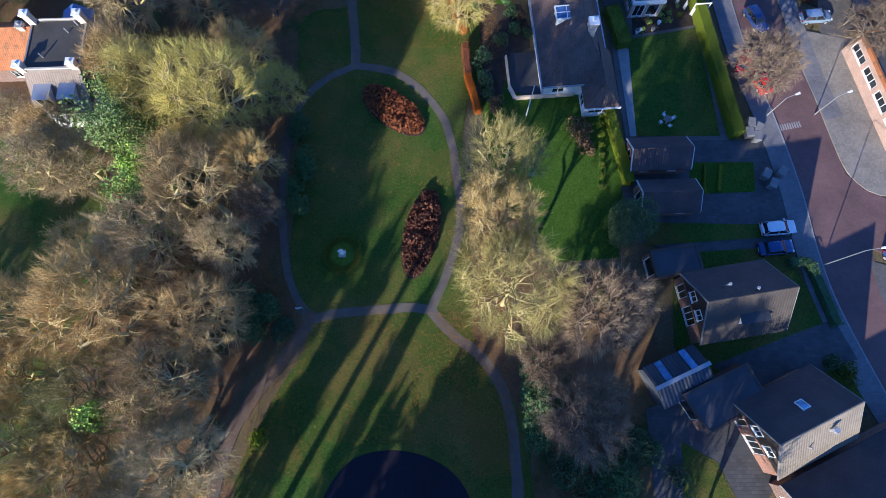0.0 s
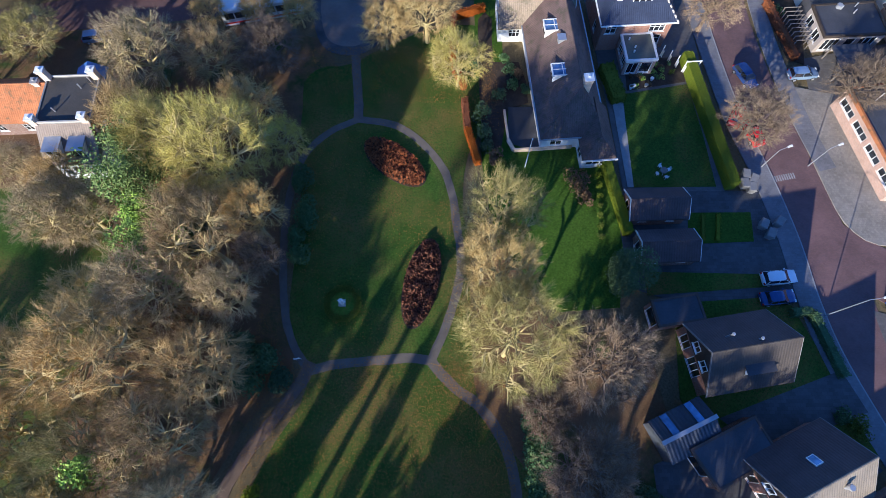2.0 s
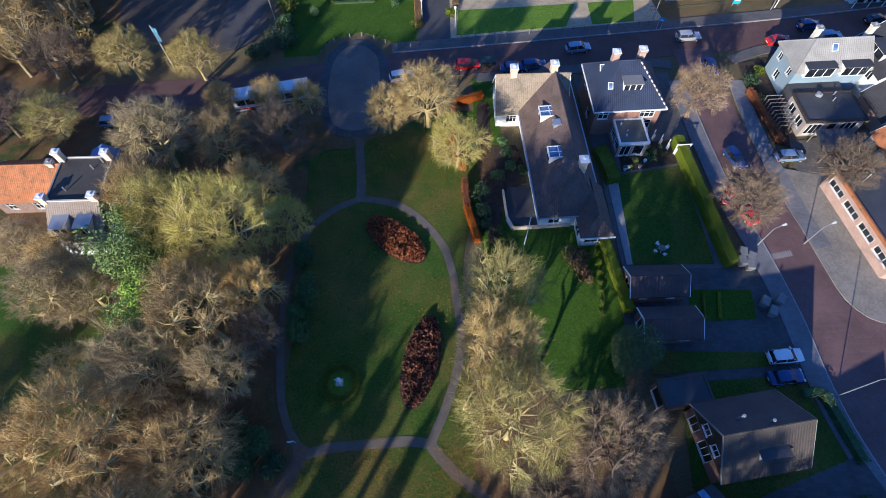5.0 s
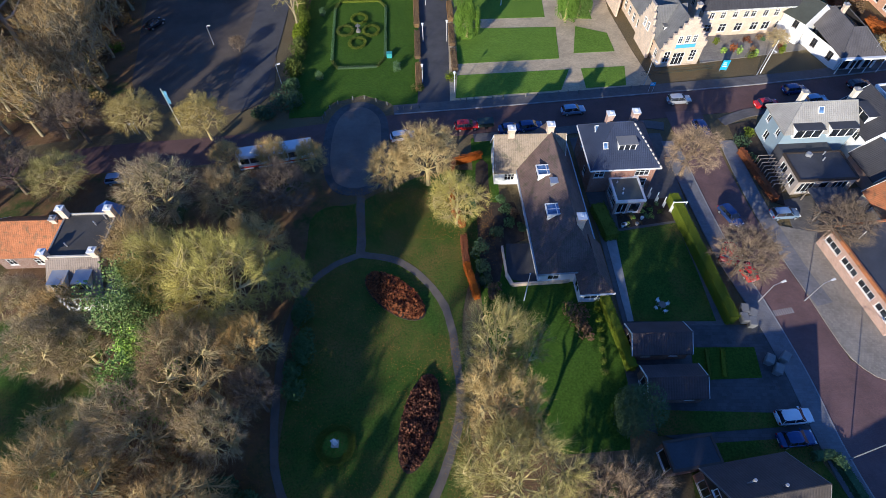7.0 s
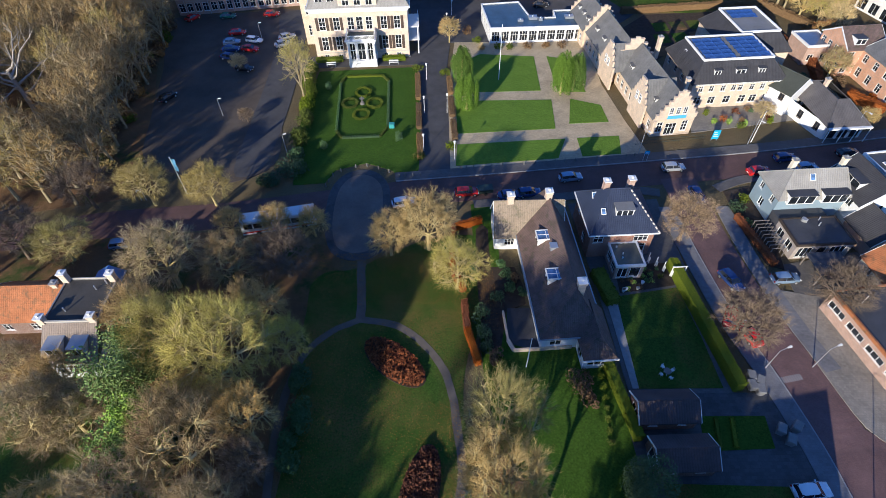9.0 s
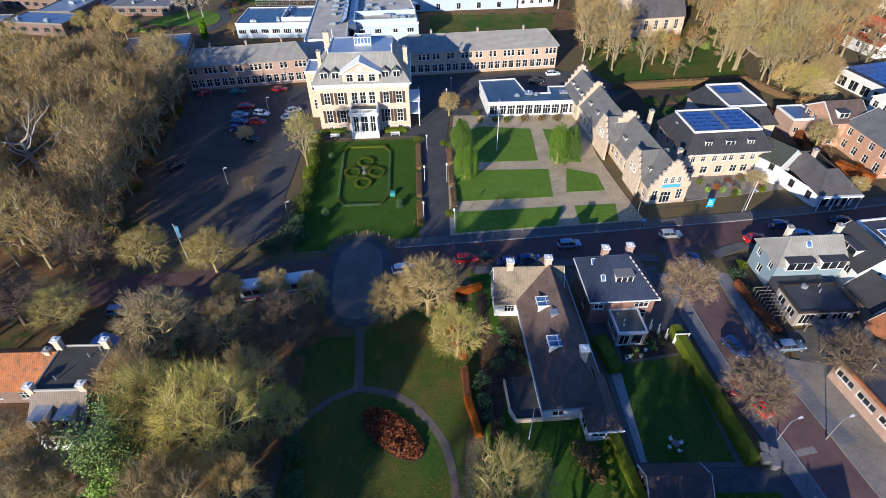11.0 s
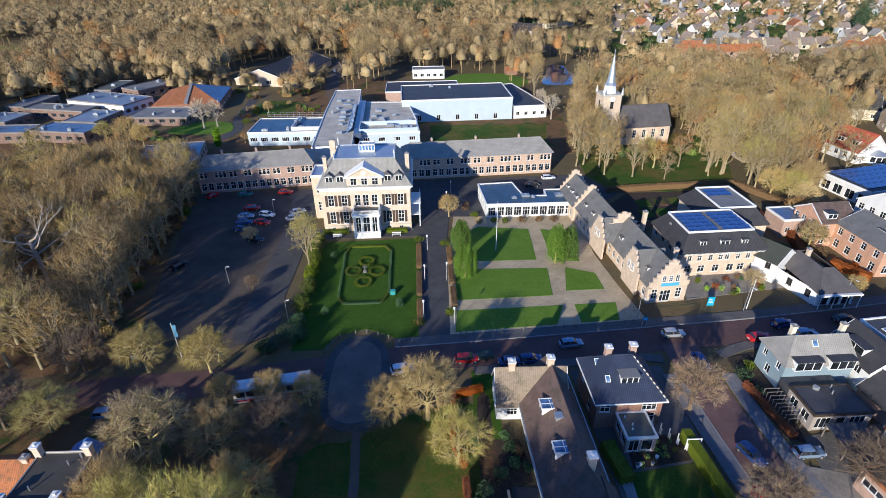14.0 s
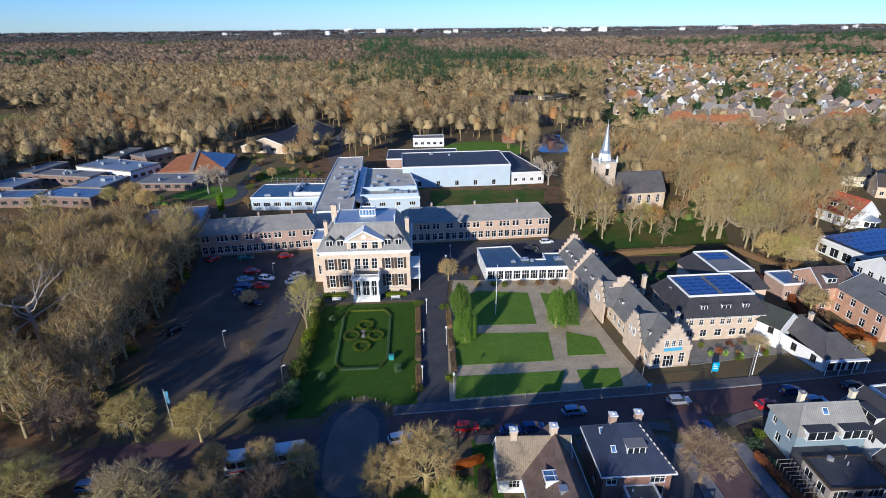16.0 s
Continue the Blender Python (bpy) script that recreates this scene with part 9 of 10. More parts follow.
bollard_row([(2.5, 75.6), (20, 77.2), (37.4, 79.1)], 15, "along the lawn")
bollard_row([(-8.6, 73.4), (-4.8, 73.8)], 4, "along the lawn")
bollard_row([(-21.6, 71.0), (-20.2, 74.6), (-15.3, 76.6), (-10.6, 74.8)], 8, "round the plaza")


def wheelie_bin(x, y, yaw):
    o = thing("wheelie_bin", x, y, yaw, "grey wheeled refuse container at the kerb", "bin", "refuse containers", 0.15)
    bm = bmesh.new()
    loft(bm, [[(-0.5, -0.35, 0.1), (0.5, -0.35, 0.1), (0.5, 0.35, 0.1), (-0.5, 0.35, 0.1)], [(-0.62, -0.45, 1.1), (0.62, -0.45, 1.1), (0.62, 0.45, 1.1), (-0.62, 0.45, 1.1)]])
    part("bin_body", bm, GREYFELT, o)
    bm = bmesh.new()
    loft(bm, [[(-0.68, -0.5, 1.1), (0.68, -0.5, 1.1), (0.68, 0.5, 1.1), (-0.68, 0.5, 1.1)], [(-0.6, -0.4, 1.25), (0.6, -0.4, 1.25), (0.6, 0.4, 1.25), (-0.6, 0.4, 1.25)]])
    part("lid", bm, GREYFELT, o)


for x, y, a in ((38.6, 32.9, 80), (39.4, 32.2, 60), (39.0, 31.0, 80), (39.4, 25.9, 60), (40.0, 24.6, 60), (41.4, 26.2, 50), (38.2, 31.6, 90)):
    wheelie_bin(x, y, a)


def garden_table(x, y):
    o = thing("garden_table", x, y, 20, "weathered grey round garden table", "garden table", z=0.1)
    bm = bmesh.new()
    rod(bm, (0, 0, 0.7), (0, 0, 0.75), 0.5, sides=14)
    part("tabletop", bm, WOOD, o)
    for k in range(3):
        a = 2.1 * k
        bm = bmesh.new()
        rod(bm, (0, 0, 0.7), (0.4 * math.cos(a), 0.4 * math.sin(a), 0), 0.03)
        part("leg", bm, WHITE, o)


garden_table(28.2, 33.7)
for k in range(4):
    a = radians(20 + 90 * k)
    ch = thing("garden_chair", 28.2 + 0.85 * math.cos(a), 33.7 + 0.85 * math.sin(a), math.degrees(a), "white slatted garden chair at the round table", "chair", "garden chairs", 0.1)
    bm = bmesh.new()
    box(bm, -0.2, -0.2, 0.42, 0.2, 0.2, 0.46)
    part("seat", bm, WHITE, ch)
    bm = bmesh.new()
    for s in (-0.17, -0.06, 0.05, 0.15):
        box(bm, 0.17, s, 0.46, 0.21, s + 0.05, 0.85)
    part("backrest", bm, WHITE, ch)
    for sx in (-0.17, 0.17):
        for sy in (-0.17, 0.17):
            bm = bmesh.new()
            rod(bm, (sx, sy, 0), (sx, sy, 0.42), 0.02)
            part("leg", bm, WHITE, ch)


def panel_sign(x, y, w, h, z0, material, label, yaw=0.0):
    o = thing("sign", x, y, yaw, label, "sign", z=0.05)
    bm = bmesh.new()
    box(bm, -w / 2, -0.03, z0, w / 2, 0.03, z0 + h)
    p = part("sign_panel", bm, material, o)
    bm = bmesh.new()
    for k in range(3):
        box(bm, -w * 0.34, -0.04, z0 + h * (0.3 + 0.2 * k), w * (0.34 - 0.12 * k), -0.031, z0 + h * (0.38 + 0.2 * k))
    part("writing", bm, WHITE, p, "white bars")
    for s in (-w * 0.4, w * 0.4):
        bm = bmesh.new()
        rod(bm, (s, 0.06, 0), (s, 0.06, z0 + h), 0.04)
        part("post", bm, STEEL, o)


SIGNBLUE = plain("sign_blue", (0.03, 0.38, 0.62), 0.5, 0.08)
panel_sign(51.4, 83.4, 1.3, 2.0, 0.4, SIGNBLUE, "bright blue information sign on two posts")
panel_sign(-17.6, 9.4, 0.7, 0.5, 0.9, WHITE, "small pale park notice beside the path", 10)
panel_sign(36.6, 77.4, 0.9, 0.7, 1.6, SIGNBLUE, "blue direction sign at the street corner")
panel_sign(-53.0, 67.8, 1.1, 0.8, 1.8, WHITE, "white notice board under the street trees")
# garden pots and stones in the shrub bed, roof terrace bits
for i in range(10):
    bm = bmesh.new()
    rod(bm, (0, 0, 0), (0, 0, 0.45), 0.16, 0.24, 9), rod(bm, (0, 0, 0.45), (0, 0, 0.52), 0.27, 0.26, 9)
    ob = part("plant_pot", bm, gg.choice([WHITE, STONE, OFFWHITE]))
    ob.matrix_world = pose(gg.uniform(25.6, 29.4), gg.uniform(47.0, 50.6), 0.12)
    tagged(ob, "pale garden pot in the crowded bed", "plant pot", "garden pots")
# benches before the villa
for x, y in ((-26.6, 113.2), (-12.2, 113.9)):
    o = thing("bench", x, y, 3, "white garden bench before the villa hedge", "bench", "villa benches", 0.09)
    bm = bmesh.new()
    for k in range(3):
        box(bm, -1.1, -0.2 + k * 0.15, 0.42, 1.1, -0.08 + k * 0.15, 0.46)
    part("seat", bm, WHITE, o)
    bm = bmesh.new()
    box(bm, -1.1, 0.24, 0.6, 1.1, 0.28, 0.9)
    part("backrest", bm, WHITE, o)
    for s in (-1.0, 1.0):
        bm = bmesh.new()
        box(bm, s - 0.04, -0.2, 0, s + 0.04, 0.28, 0.6 if s > 5 else 0.42)
        part("leg", bm, WHITE, o)
# dark railing beside the front gable, iron gates
o = thing("railing", 36.0, 82.2, 8, "low iron railing before the stepped gable", "railing", z=0.05)
bm = bmesh.new()
for k in range(40):
    rod(bm, (k * 0.35, 0, 0), (k * 0.35, 0, 1.1), 0.02, sides=4)
box(bm, 0, -0.02, 0.95, 14, 0.02, 1.0), box(bm, 0, -0.02, 0.2, 14, 0.02, 0.25)
part("rail_panel", bm, GREENPAINT, o)


# ---- school roofs and barn in the west ----
def low_block(x, y, yaw, L, W, h, wall, roof, label, seed=0, n=0):
    o = flat_block("school_pavilion", x, y, yaw, [(0, 0), (L, 0), (L, W), (0, W)], h, wall, roof, label, {0: row(max(2, int(L / 4)), L, 2.4, 1.5, 1.2, (3, 1)), 1: row(max(2, int(W / 4)), W, 2.4, 1.5, 1.2, (3, 1))}, FASCIA, FASCIA, "school building")
    if n:
        roof_units(o, seed, n, 1, 1, L - 3, W - 3, h + 0.3)
    return o


low_block(-172, 188.4, 1, 17, 10, 3.7, DARKBRICK, WETROOF, "low school pavilion with a blue-grey flat roof", 31, 2)
low_block(-153.7, 190.2, -9, 22.5, 11.5, 3.9, DARKBRICK, WETROOF, "low school pavilion with a wet flat roof", 32, 2)
low_block(-149.6, 202.6, -7, 13.5, 17, 3.7, DARKBRICK, PALEFELT, "low school pavilion with a pale flat roof", 33, 2)
low_block(-178.4, 222.4, -12, 29, 9, 3.8, DARKBRICK, GREYFELT, "low school pavilion with a grey flat roof", 34, 3)
low_block(-167.5, 234.6, -20, 33, 16, 4.3, OFFWHITE, PALEFELT, "broad school pavilion with a pale flat roof", 35, 5)
low_block(-155.3, 257.4, -30, 13, 19, 4.0, DARKBRICK, GREYFELT, "low brick school pavilion", 36, 2)
low_block(-166.5, 254.0, -3, 8, 20, 3.9, DARKBRICK, GREENFELT, "narrow brick school pavilion", 38, 1)
low_block(-188, 225, -8, 8.6, 20, 4.0, DARKBRICK, GREYFELT, "low school pavilion with a grey flat roof", 39, 1)
low_block(-186, 204.5, -8, 14, 13, 3.6, DARKBRICK, PALEFELT, "low school pavilion with a whitish roof", 40, 1)
low_block(-128.4, 209.4, -2, 25, 15.5, 3.0, DARKBRICK, GREYFELT, "low brick annexe of the pyramid-roofed hall", 41, 2)
sheet("ground_school_lawn", [(-108, 199), (-86, 197.5), (-84, 205), (-90, 213), (-103, 212)], 0.06, LAWN, "sunlit lawn beside the school hall", "lawn", 3)
sheet("ground_school_lawn_north", [(-84, 226), (-68, 224), (-64, 240), (-82, 246)], 0.06, PARK, "rough grass between the school buildings", "lawn", 3)
sheet("ground_school_beds", [(-84, 176), (-68, 178), (-66, 196), (-80, 194)], 0.06, LITTER, "planted bed beside the school path", "garden bed", 3)
sheet("ground_school_yard_beds", [(-128, 180), (-100, 178), (-98, 194), (-128, 200)], 0.06, LITTER, "leaf-strewn beds by the school pavilions", "garden bed", 3)
ribbon("path_school", [(-80, 176), (-83, 190), (-82, 204), (-86, 216), (-88, 236), (-92, 262)], 4.0, 0.07, ASPHALT, "asphalt path between the school buildings", "path")
ribbon("road_wood_lane", [(-48, 236), (-53, 254), (-57, 270), (-60.5, 301), (-64, 345)], 6.5, 0.07, DIRT, "brown earth lane into the wood behind the school", "road", rough=0.15)
for c, x, y, yaw in (("silver", -62.2, 311.0, 80), ("blue", -54.6, 296.0, 70)):
    car(c, x, y, yaw, "parked on the lane at the wood's edge", True, 0.08)
sheet("ground_school_court", [(-73.5, 203.2), (-44.2, 201.8), (-46.6, 218.2), (-74.6, 219.6)], 0.07, ASPHALT, "dark asphalt school court", "court")


def court_fence(x0, y0, x1, y1):
    """Steel posts with two rails."""
    o = thing("court_fence", x0, y0, math.degrees(math.atan2(y1 - y0, x1 - x0)), "pale steel fence along the school court", "fence", "court fences")
    L = math.hypot(x1 - x0, y1 - y0)
    n = int(L / 2.6)
    for k in range(n + 1):
        bm = bmesh.new()
        rod(bm, (L * k / n, 0, 0), (L * k / n, 0, 2.4), 0.07, 0.06)
        part("post", bm, STEEL, o)
    for z in (0.5, 1.4, 2.3):
        bm = bmesh.new()
        rod(bm, (0, 0, z), (L, 0, z), 0.04)
        part("rail", bm, STEEL, o)


court_fence(-73.0, 203.8, -44.8, 202.4), court_fence(-74.2, 219.0, -47.0, 217.6), court_fence(-44.8, 202.4, -47.0, 217.6)
gs = random.Random(41)
for _ in range(40):  # hedges and shrubs round the court and the lane
    a = gs.choice([(-76, 212), (-60, 224), (-80, 232), (-44, 228), (-66, 244), (-92, 250), (-72, 258), (-100, 262)])
    r_ = gs.uniform(1.0, 2.2)
    bush(a[0] + gs.uniform(-6, 6), a[1] + gs.uniform(-4, 4), r_, r_, r_ * gs.uniform(0.8, 1.5), gs.choice([HEATHER, TWIG_RUST, LEAF_HEDGE, TWIG_TAN, LEAF_DARK]), "winter shrub beside the school court", 150, 0.45, group="court shrubs")
low_block(-97, 153, 14, 19, 20, 3.6, PINKBRICK, WETROOF, "low block with a wet grey roof beside the wing", 37, 2)
py = thing("pyramid_hall", -126, 226, 10, "school hall with a pyramid roof, two slopes orange, two blue-grey", "school building")
walls(py, [(0, 0), (28, 0), (28, 30), (0, 30)], 0, 3.4, BRICK, {0: row(5, 28, 2.4, 1.5, 1.1, (3, 1)), 1: row(5, 30, 2.4, 1.5, 1.1, (3, 1))}, WHITE)
for i, (a, b) in enumerate((((0, 0), (28, 0)), ((28, 0), (28, 30)), ((28, 30), (0, 30)), ((0, 30), (0, 0)))):
    bm = bmesh.new()
    slab(bm, [(a[0], a[1], 3.6), (b[0], b[1], 3.6), (14, 17, 8.6)], 0.25)
    # south and west slopes orange tile, east and north slopes blue-grey
    part("roof_slope", bm, ORANGETILE if i in (0, 3) else WETROOF, py)
bm = bmesh.new()
slab(bm, [(13.2, -0.3, 3.95), (14.8, -0.3, 3.95), (14.6, 16.6, 8.95), (13.4, 16.6, 8.95)], 0.3)
part("roof_rib", bm, GREYFELT, py)
barn = gable_house("barn", -108.5, 280, -12, 29, 58, 3.2, 8.2, TANBRICK, SLATE, "large barn-like hall with a dark roof and timber gable", "y", {0: row(4, 30, 3.0, 2.0, 1.0, (3, 1))}, WHITE)
hut = gable_house("wood_shed", 34.0, 296, 10, 6, 5, 2.4, 4.2, BRICK, ORANGETILE, "small shed with an orange roof at the wood's edge", "x")
sheet("water_far_pond", [(50, 276), (60, 272), (68, 278), (70, 300), (68, 322), (60, 318), (56, 300)], 0.05, OPENWATER, "pond behind the church reflecting the sky", "pond", 4)
sheet("ground_green_by_hall", [(-2, 262), (30, 262), (44, 282), (30, 300), (4, 296)], 0.04, LAWN, "sunlit lawn behind the sports hall", "lawn", 3)
sheet("ground_far_green", [(76, 380), (94, 376), (104, 400), (108, 440), (92, 436)], 0.04, LAWN, "sunlit meadow beyond the church", "lawn", 3)
sheet("ground_far_meadow_west", [(-330, 330), (-270, 345), (-285, 400), (-380, 420), (-420, 370)], 0.04, LAWN, "meadow in the wood", "lawn", 3)
for i, (x, y, a, b) in enumerate(((-620, 1500, 120, 60), (-160, 1900, 150, 60), (420, 1250, 200, 70), (900, 1500, 260, 80), (520, 1800, 200, 60), (-900, 2400, 220, 70), (250, 950, 60, 30), (1300, 2300, 300, 70))):
    sheet("ground_far_field", [(x + a * math.cos(k * 0.7), y + b * math.sin(k * 0.7)) for k in range(9)], 0.4, LAWN, "distant green field among woods", "field", 3)
for n_, x, y, yaw, L, W, ze, zr, wl, rf in (("villa_house", 160, 234, 4, 15, 9, 3.6, 8.2, CREAM, GREYTILE), ("farm_house", 160, 209, -24, 11, 9, 4.4, 8.8, CREAM, SLATE), ("farm_house", 163, 191, -18, 11, 8, 4.6, 8.4, TANBRICK, DUNTILE), ("farm_house", 187, 228, -14, 13, 9, 4.2, 9.0, WHITE, SLATE), ("farm_house", 172, 176, 10, 12, 8, 4.6, 8.0, BRICK, SLATE),
                                         ("country_house", 86, 476, 30, 30, 12, 6.0, 12.0, CREAM, GREYTILE), ("country_house", 45, 425, -12, 28, 14, 6.0, 10.0, OFFWHITE, SLATE), ("farm_house", 96, 161, 3, 12, 7, 3.0, 6.0, TANBRICK, GREYTILE), ("farm_house", 146, 128, 12, 10, 9, 5.4, 8.6, WHITE, SLATE), ("farm_house", 170, 150, 12, 10, 9, 5.4, 8.6, OFFWHITE, BROWNTILE)):
    h = gable_house(n_, x, y, yaw, L, W, ze, zr, wl, rf, "detached house among trees with a tiled roof", "x", {0: row(max(2, int(L / 3)), L, 1.4, 1.5, 1.0, (2, 1)), 3: row(2, W, 1.2, 1.4, 1.0)}, WHITE, chim=((L * 0.3, W * 0.5, 0.9), ))


# ---- the village ----
sheet("ground_village", [(118, 318), (240, 300), (900, 960), (330, 1010), (104, 372)], 0.03, PARK, "garden lawns between the village houses", "lawn")
def village_house(L, W, ze, zr, wall, roof, label):
    o = thing("village_house", 0, 0, 0, label, "house", "village houses")
    ops = [(0.8, 1.6, 0.9, 1.5), (L - 2.4, 1.6, 0.9, 1.5)] + ([(L / 2 - 0.7, 1.4, ze - 1.9, 1.3)] if ze > 4 else [])
    bm = bmesh.new()
    for f in ([(0, 0), (L, 0), (L, W), (0, W)],):
        for i in range(4):
            p, q = f[i], f[(i + 1) % 4]
            bm.faces.new([bm.verts.new((p[0], p[1], 0)), bm.verts.new((q[0], q[1], 0)), bm.verts.new((q[0], q[1], ze)), bm.verts.new((p[0], p[1], ze))])
    for x in (0, L):
        bm.faces.new([bm.verts.new((x, 0, ze)), bm.verts.new((x, W, ze)), bm.verts.new((x, W / 2, zr))])
    part("wall", bm, wall, o)
    for s in (0, 1):
        bm = bmesh.new()
        y0 = -0.4 if s == 0 else W + 0.4
        slab(bm, [(-0.3, y0, ze - 0.2), (L + 0.3, y0, ze - 0.2), (L + 0.3, W / 2, zr + 0.2), (-0.3, W / 2, zr + 0.2)], 0.2)
        part("roof_slope", bm, roof, o)
    for a, w, z, h in ops:
        bm = bmesh.new()
        box(bm, a, -0.08, z, a + w, 0.05, z + h), box(bm, a - 0.1, -0.06, z - 0.1, a + w + 0.1, 0.04, z + h + 0.1)
        part("window", bm, GLASS, o)
    bm = bmesh.new()
    box(bm, L * 0.7, W / 2 - 0.4, zr - 0.6, L * 0.7 + 0.7, W / 2 + 0.4, zr + 1.0)
    part("chimney", bm, BRICK, o)
    return o


gv = random.Random(23)
VARS = [village_house(*a) for a in ((8, 7.5, 4.6, 7.8, TANBRICK, VILLAGETILE, "brick village house with a weathered tiled roof"), (8.5, 7.5, 3.0, 6.8, OFFWHITE, GREYTILE, "pale stone village house with a dark roof"), (8.5, 7.5, 3.0, 6.8, TANBRICK, WINGTILE, "tan village house with a pale grey roof"),
                                   (12, 8, 5.0, 8.4, PINKBRICK, ORANGETILE, "brick village house with an orange tiled roof"), (8.5, 7.5, 3.2, 7.0, CREAM, VILLAGETILE, "cream village house with a brown tiled roof"), (8, 7.5, 4.8, 7.8, OFFWHITE, VILLAGETILE, "pale village house with a brown roof"))]
VILLAGE = []


def settle(k, x, y, yaw):
    VILLAGE.append((x, y))
    src = VARS[k]
    if k not in USED:
        USED.add(k)
        src.matrix_world = pose(x, y, 0, 0, 0, yaw)
        return src
    return copy_thing(src, pose(x, y, 0, 0, 0, yaw))


USED = set()
for x, y, k, n in ((140, 331, 3, 2), (166, 331, 3, 2), (190, 326, 0, 2), (214, 318, 0, 4), (150, 364, 1, 5), (188, 362, 4, 6)):
    for i in range(n):
        settle(k, x + i * 11.4, y + i * 0.6 + gv.uniform(-1, 1), gv.uniform(-4, 8))
tries = 0
while len(VILLAGE) < 300 and tries < 20000:
    tries += 1
    y = 330 + 620 * gv.random() ** 1.3
    x = y * gv.uniform(0.30 if y > 380 else 0.42, 0.86)
    if any((x - a) ** 2 + (y - b) ** 2 < (11.5 + (y - 330) * 0.008) ** 2 for a, b in VILLAGE):
        continue
    lane = round(noise.noise((x * 0.006, y * 0.006, 4)) * 4) * 22
    settle(gv.choice([0, 0, 1, 2, 2, 4, 4, 5, 5, 3]), x, y, lane + gv.choice([0, 90, 4, 86]) + gv.uniform(-6, 6))


# ---- far woods: crowns of many small clumps, joined by colour and distance ----
def clear_of(x, y):
    """Places that woods leave free: roads, houses, yards and fields."""
    if y < 200 and -74 < x < 160:
        return False
    if -194 < x < -66 and 150 < y < (248 if x < -168 else 277 if x < -138 else 264):
        return False
    if -76 < x < 50 and y < 262:
        return False
    if -30 < x < 34 and y < 302:
        return False
    if -118 < x < -62 and 262 < y < 345:
        return False
    if 48 < x < 112 and (272 < y < 325 or 372 < y < 445):
        return False
    if -68 < x < -50 and y < 350:
        return False
    if 190 < y < 325 and 0.165 * y < x < 0.25 * y:
        return False
    if -420 < x < -265 and 325 < y < 425:
        return False
    if 50 < x < 84 and y < 196:
        return False
    if y > 300 and x > y * 0.29 and y < 1000 and x < y * 0.9 + 40:
        return False
    return True


def woods(name, n, x0, x1, y0, y1, clumps, size, height, material, label, test=clear_of, seed=1, power=1.0, trunks=False, cone=False, fan=None, low=False, fat=1.1, long_=4.0, heart=(0.5, 0.78)):
    """n crowns; each an uneven dome of clumps. Built as arrays."""
    g = np.random.default_rng(seed)
    cx, cy = [], []
    while len(cx) < n:
        y = y0 + (y1 - y0) * g.uniform() ** power
        x = g.uniform(-1, 1) * fan * (y + 60) if fan else g.uniform(x0, x1)
        if x0 <= x <= x1 and test(x, y):
            cx.append(x), cy.append(y)
    cx, cy = np.array(cx), np.array(cy)
    r = size * g.uniform(0.7, 1.25, n)
    h = height * g.uniform(0.78, 1.15, n)
    d = g.normal(0, 1, (n, clumps, 3))
    d /= np.linalg.norm(d, axis=2, keepdims=True)
    d[:, :, 2] = np.where(d[:, :, 2] < -0.35, -d[:, :, 2], d[:, :, 2])
    k = g.uniform(0.5, 1.02, (n, clumps))
    if cone:
        f = g.uniform(0, 1, (n, clumps))
        P = np.stack([cx[:, None] + d[:, :, 0] * r[:, None] * (1 - f * 0.92), cy[:, None] + d[:, :, 1] * r[:, None] * (1 - f * 0.92), h[:, None] * (0.2 + 0.8 * f)], -1)
    else:
        P = np.stack([cx[:, None] + d[:, :, 0] * r[:, None] * k, cy[:, None] + d[:, :, 1] * r[:, None] * k, h[:, None] * ((0.5 if low else 0.62) + (0.5 if low else 0.38) * d[:, :, 2] * k)], -1)
    flat_ = np.cross(d, g.normal(0, 1, d.shape))
    flat_ /= np.linalg.norm(flat_, axis=2, keepdims=True)
    out = flat_ * 0.7 + d * 0.5 + np.array([0, 0, -0.5 if cone else 0.35])
    out /= np.linalg.norm(out, axis=2, keepdims=True)
    s = np.cross(out, d + g.normal(0, 0.3, d.shape))
    s /= np.linalg.norm(s, axis=2, keepdims=True)
    w = (r * fat / math.sqrt(clumps))[:, None, None] * g.uniform(0.6, 1.3, (n, clumps, 1))
    V = np.stack([P - s * w * 0.5, P + s * w * 0.5, P + out * w * long_], 2).reshape(-1, 3)
    F = np.arange(len(V)).reshape(-1, 3)
    nu, nv = (9, 4) if clumps > 90 else (7, 3)
    rows_ = [(-0.25 + 1.05 * j / (nv - 1)) for j in range(nv)]
    ring = [(math.cos(2 * math.pi * i / nu), math.sin(2 * math.pi * i / nu)) for i in range(nu)]
    if cone:
        unit_ = [(c * q, s_ * q, z) for q, z in ((0.7, 0.2), (0.42, 0.55)) for c, s_ in ring] + [(0, 0, 0.95)]
    else:
        unit_ = [(c * math.sqrt(1 - e * e), s_ * math.sqrt(1 - e * e), e) for e in rows_ for c, s_ in ring] + [(0, 0, 1.0)]
    m_ = 2 if cone else nv
    U = np.array(unit_)[None] * g.uniform(*heart, (n, len(unit_), 1))
    zc = U[:, :, 2] if cone else (0.5 if low else 0.62) + (0.5 if low else 0.38) * U[:, :, 2]
    C = np.stack([cx[:, None] + U[:, :, 0] * r[:, None], cy[:, None] + U[:, :, 1] * r[:, None], h[:, None] * zc], -1)
    one = [(j * nu + i, j * nu + (i + 1) % nu, (j + 1) * nu + (i + 1) % nu, (j + 1) * nu + i) for j in range(m_ - 1) for i in range(nu)]
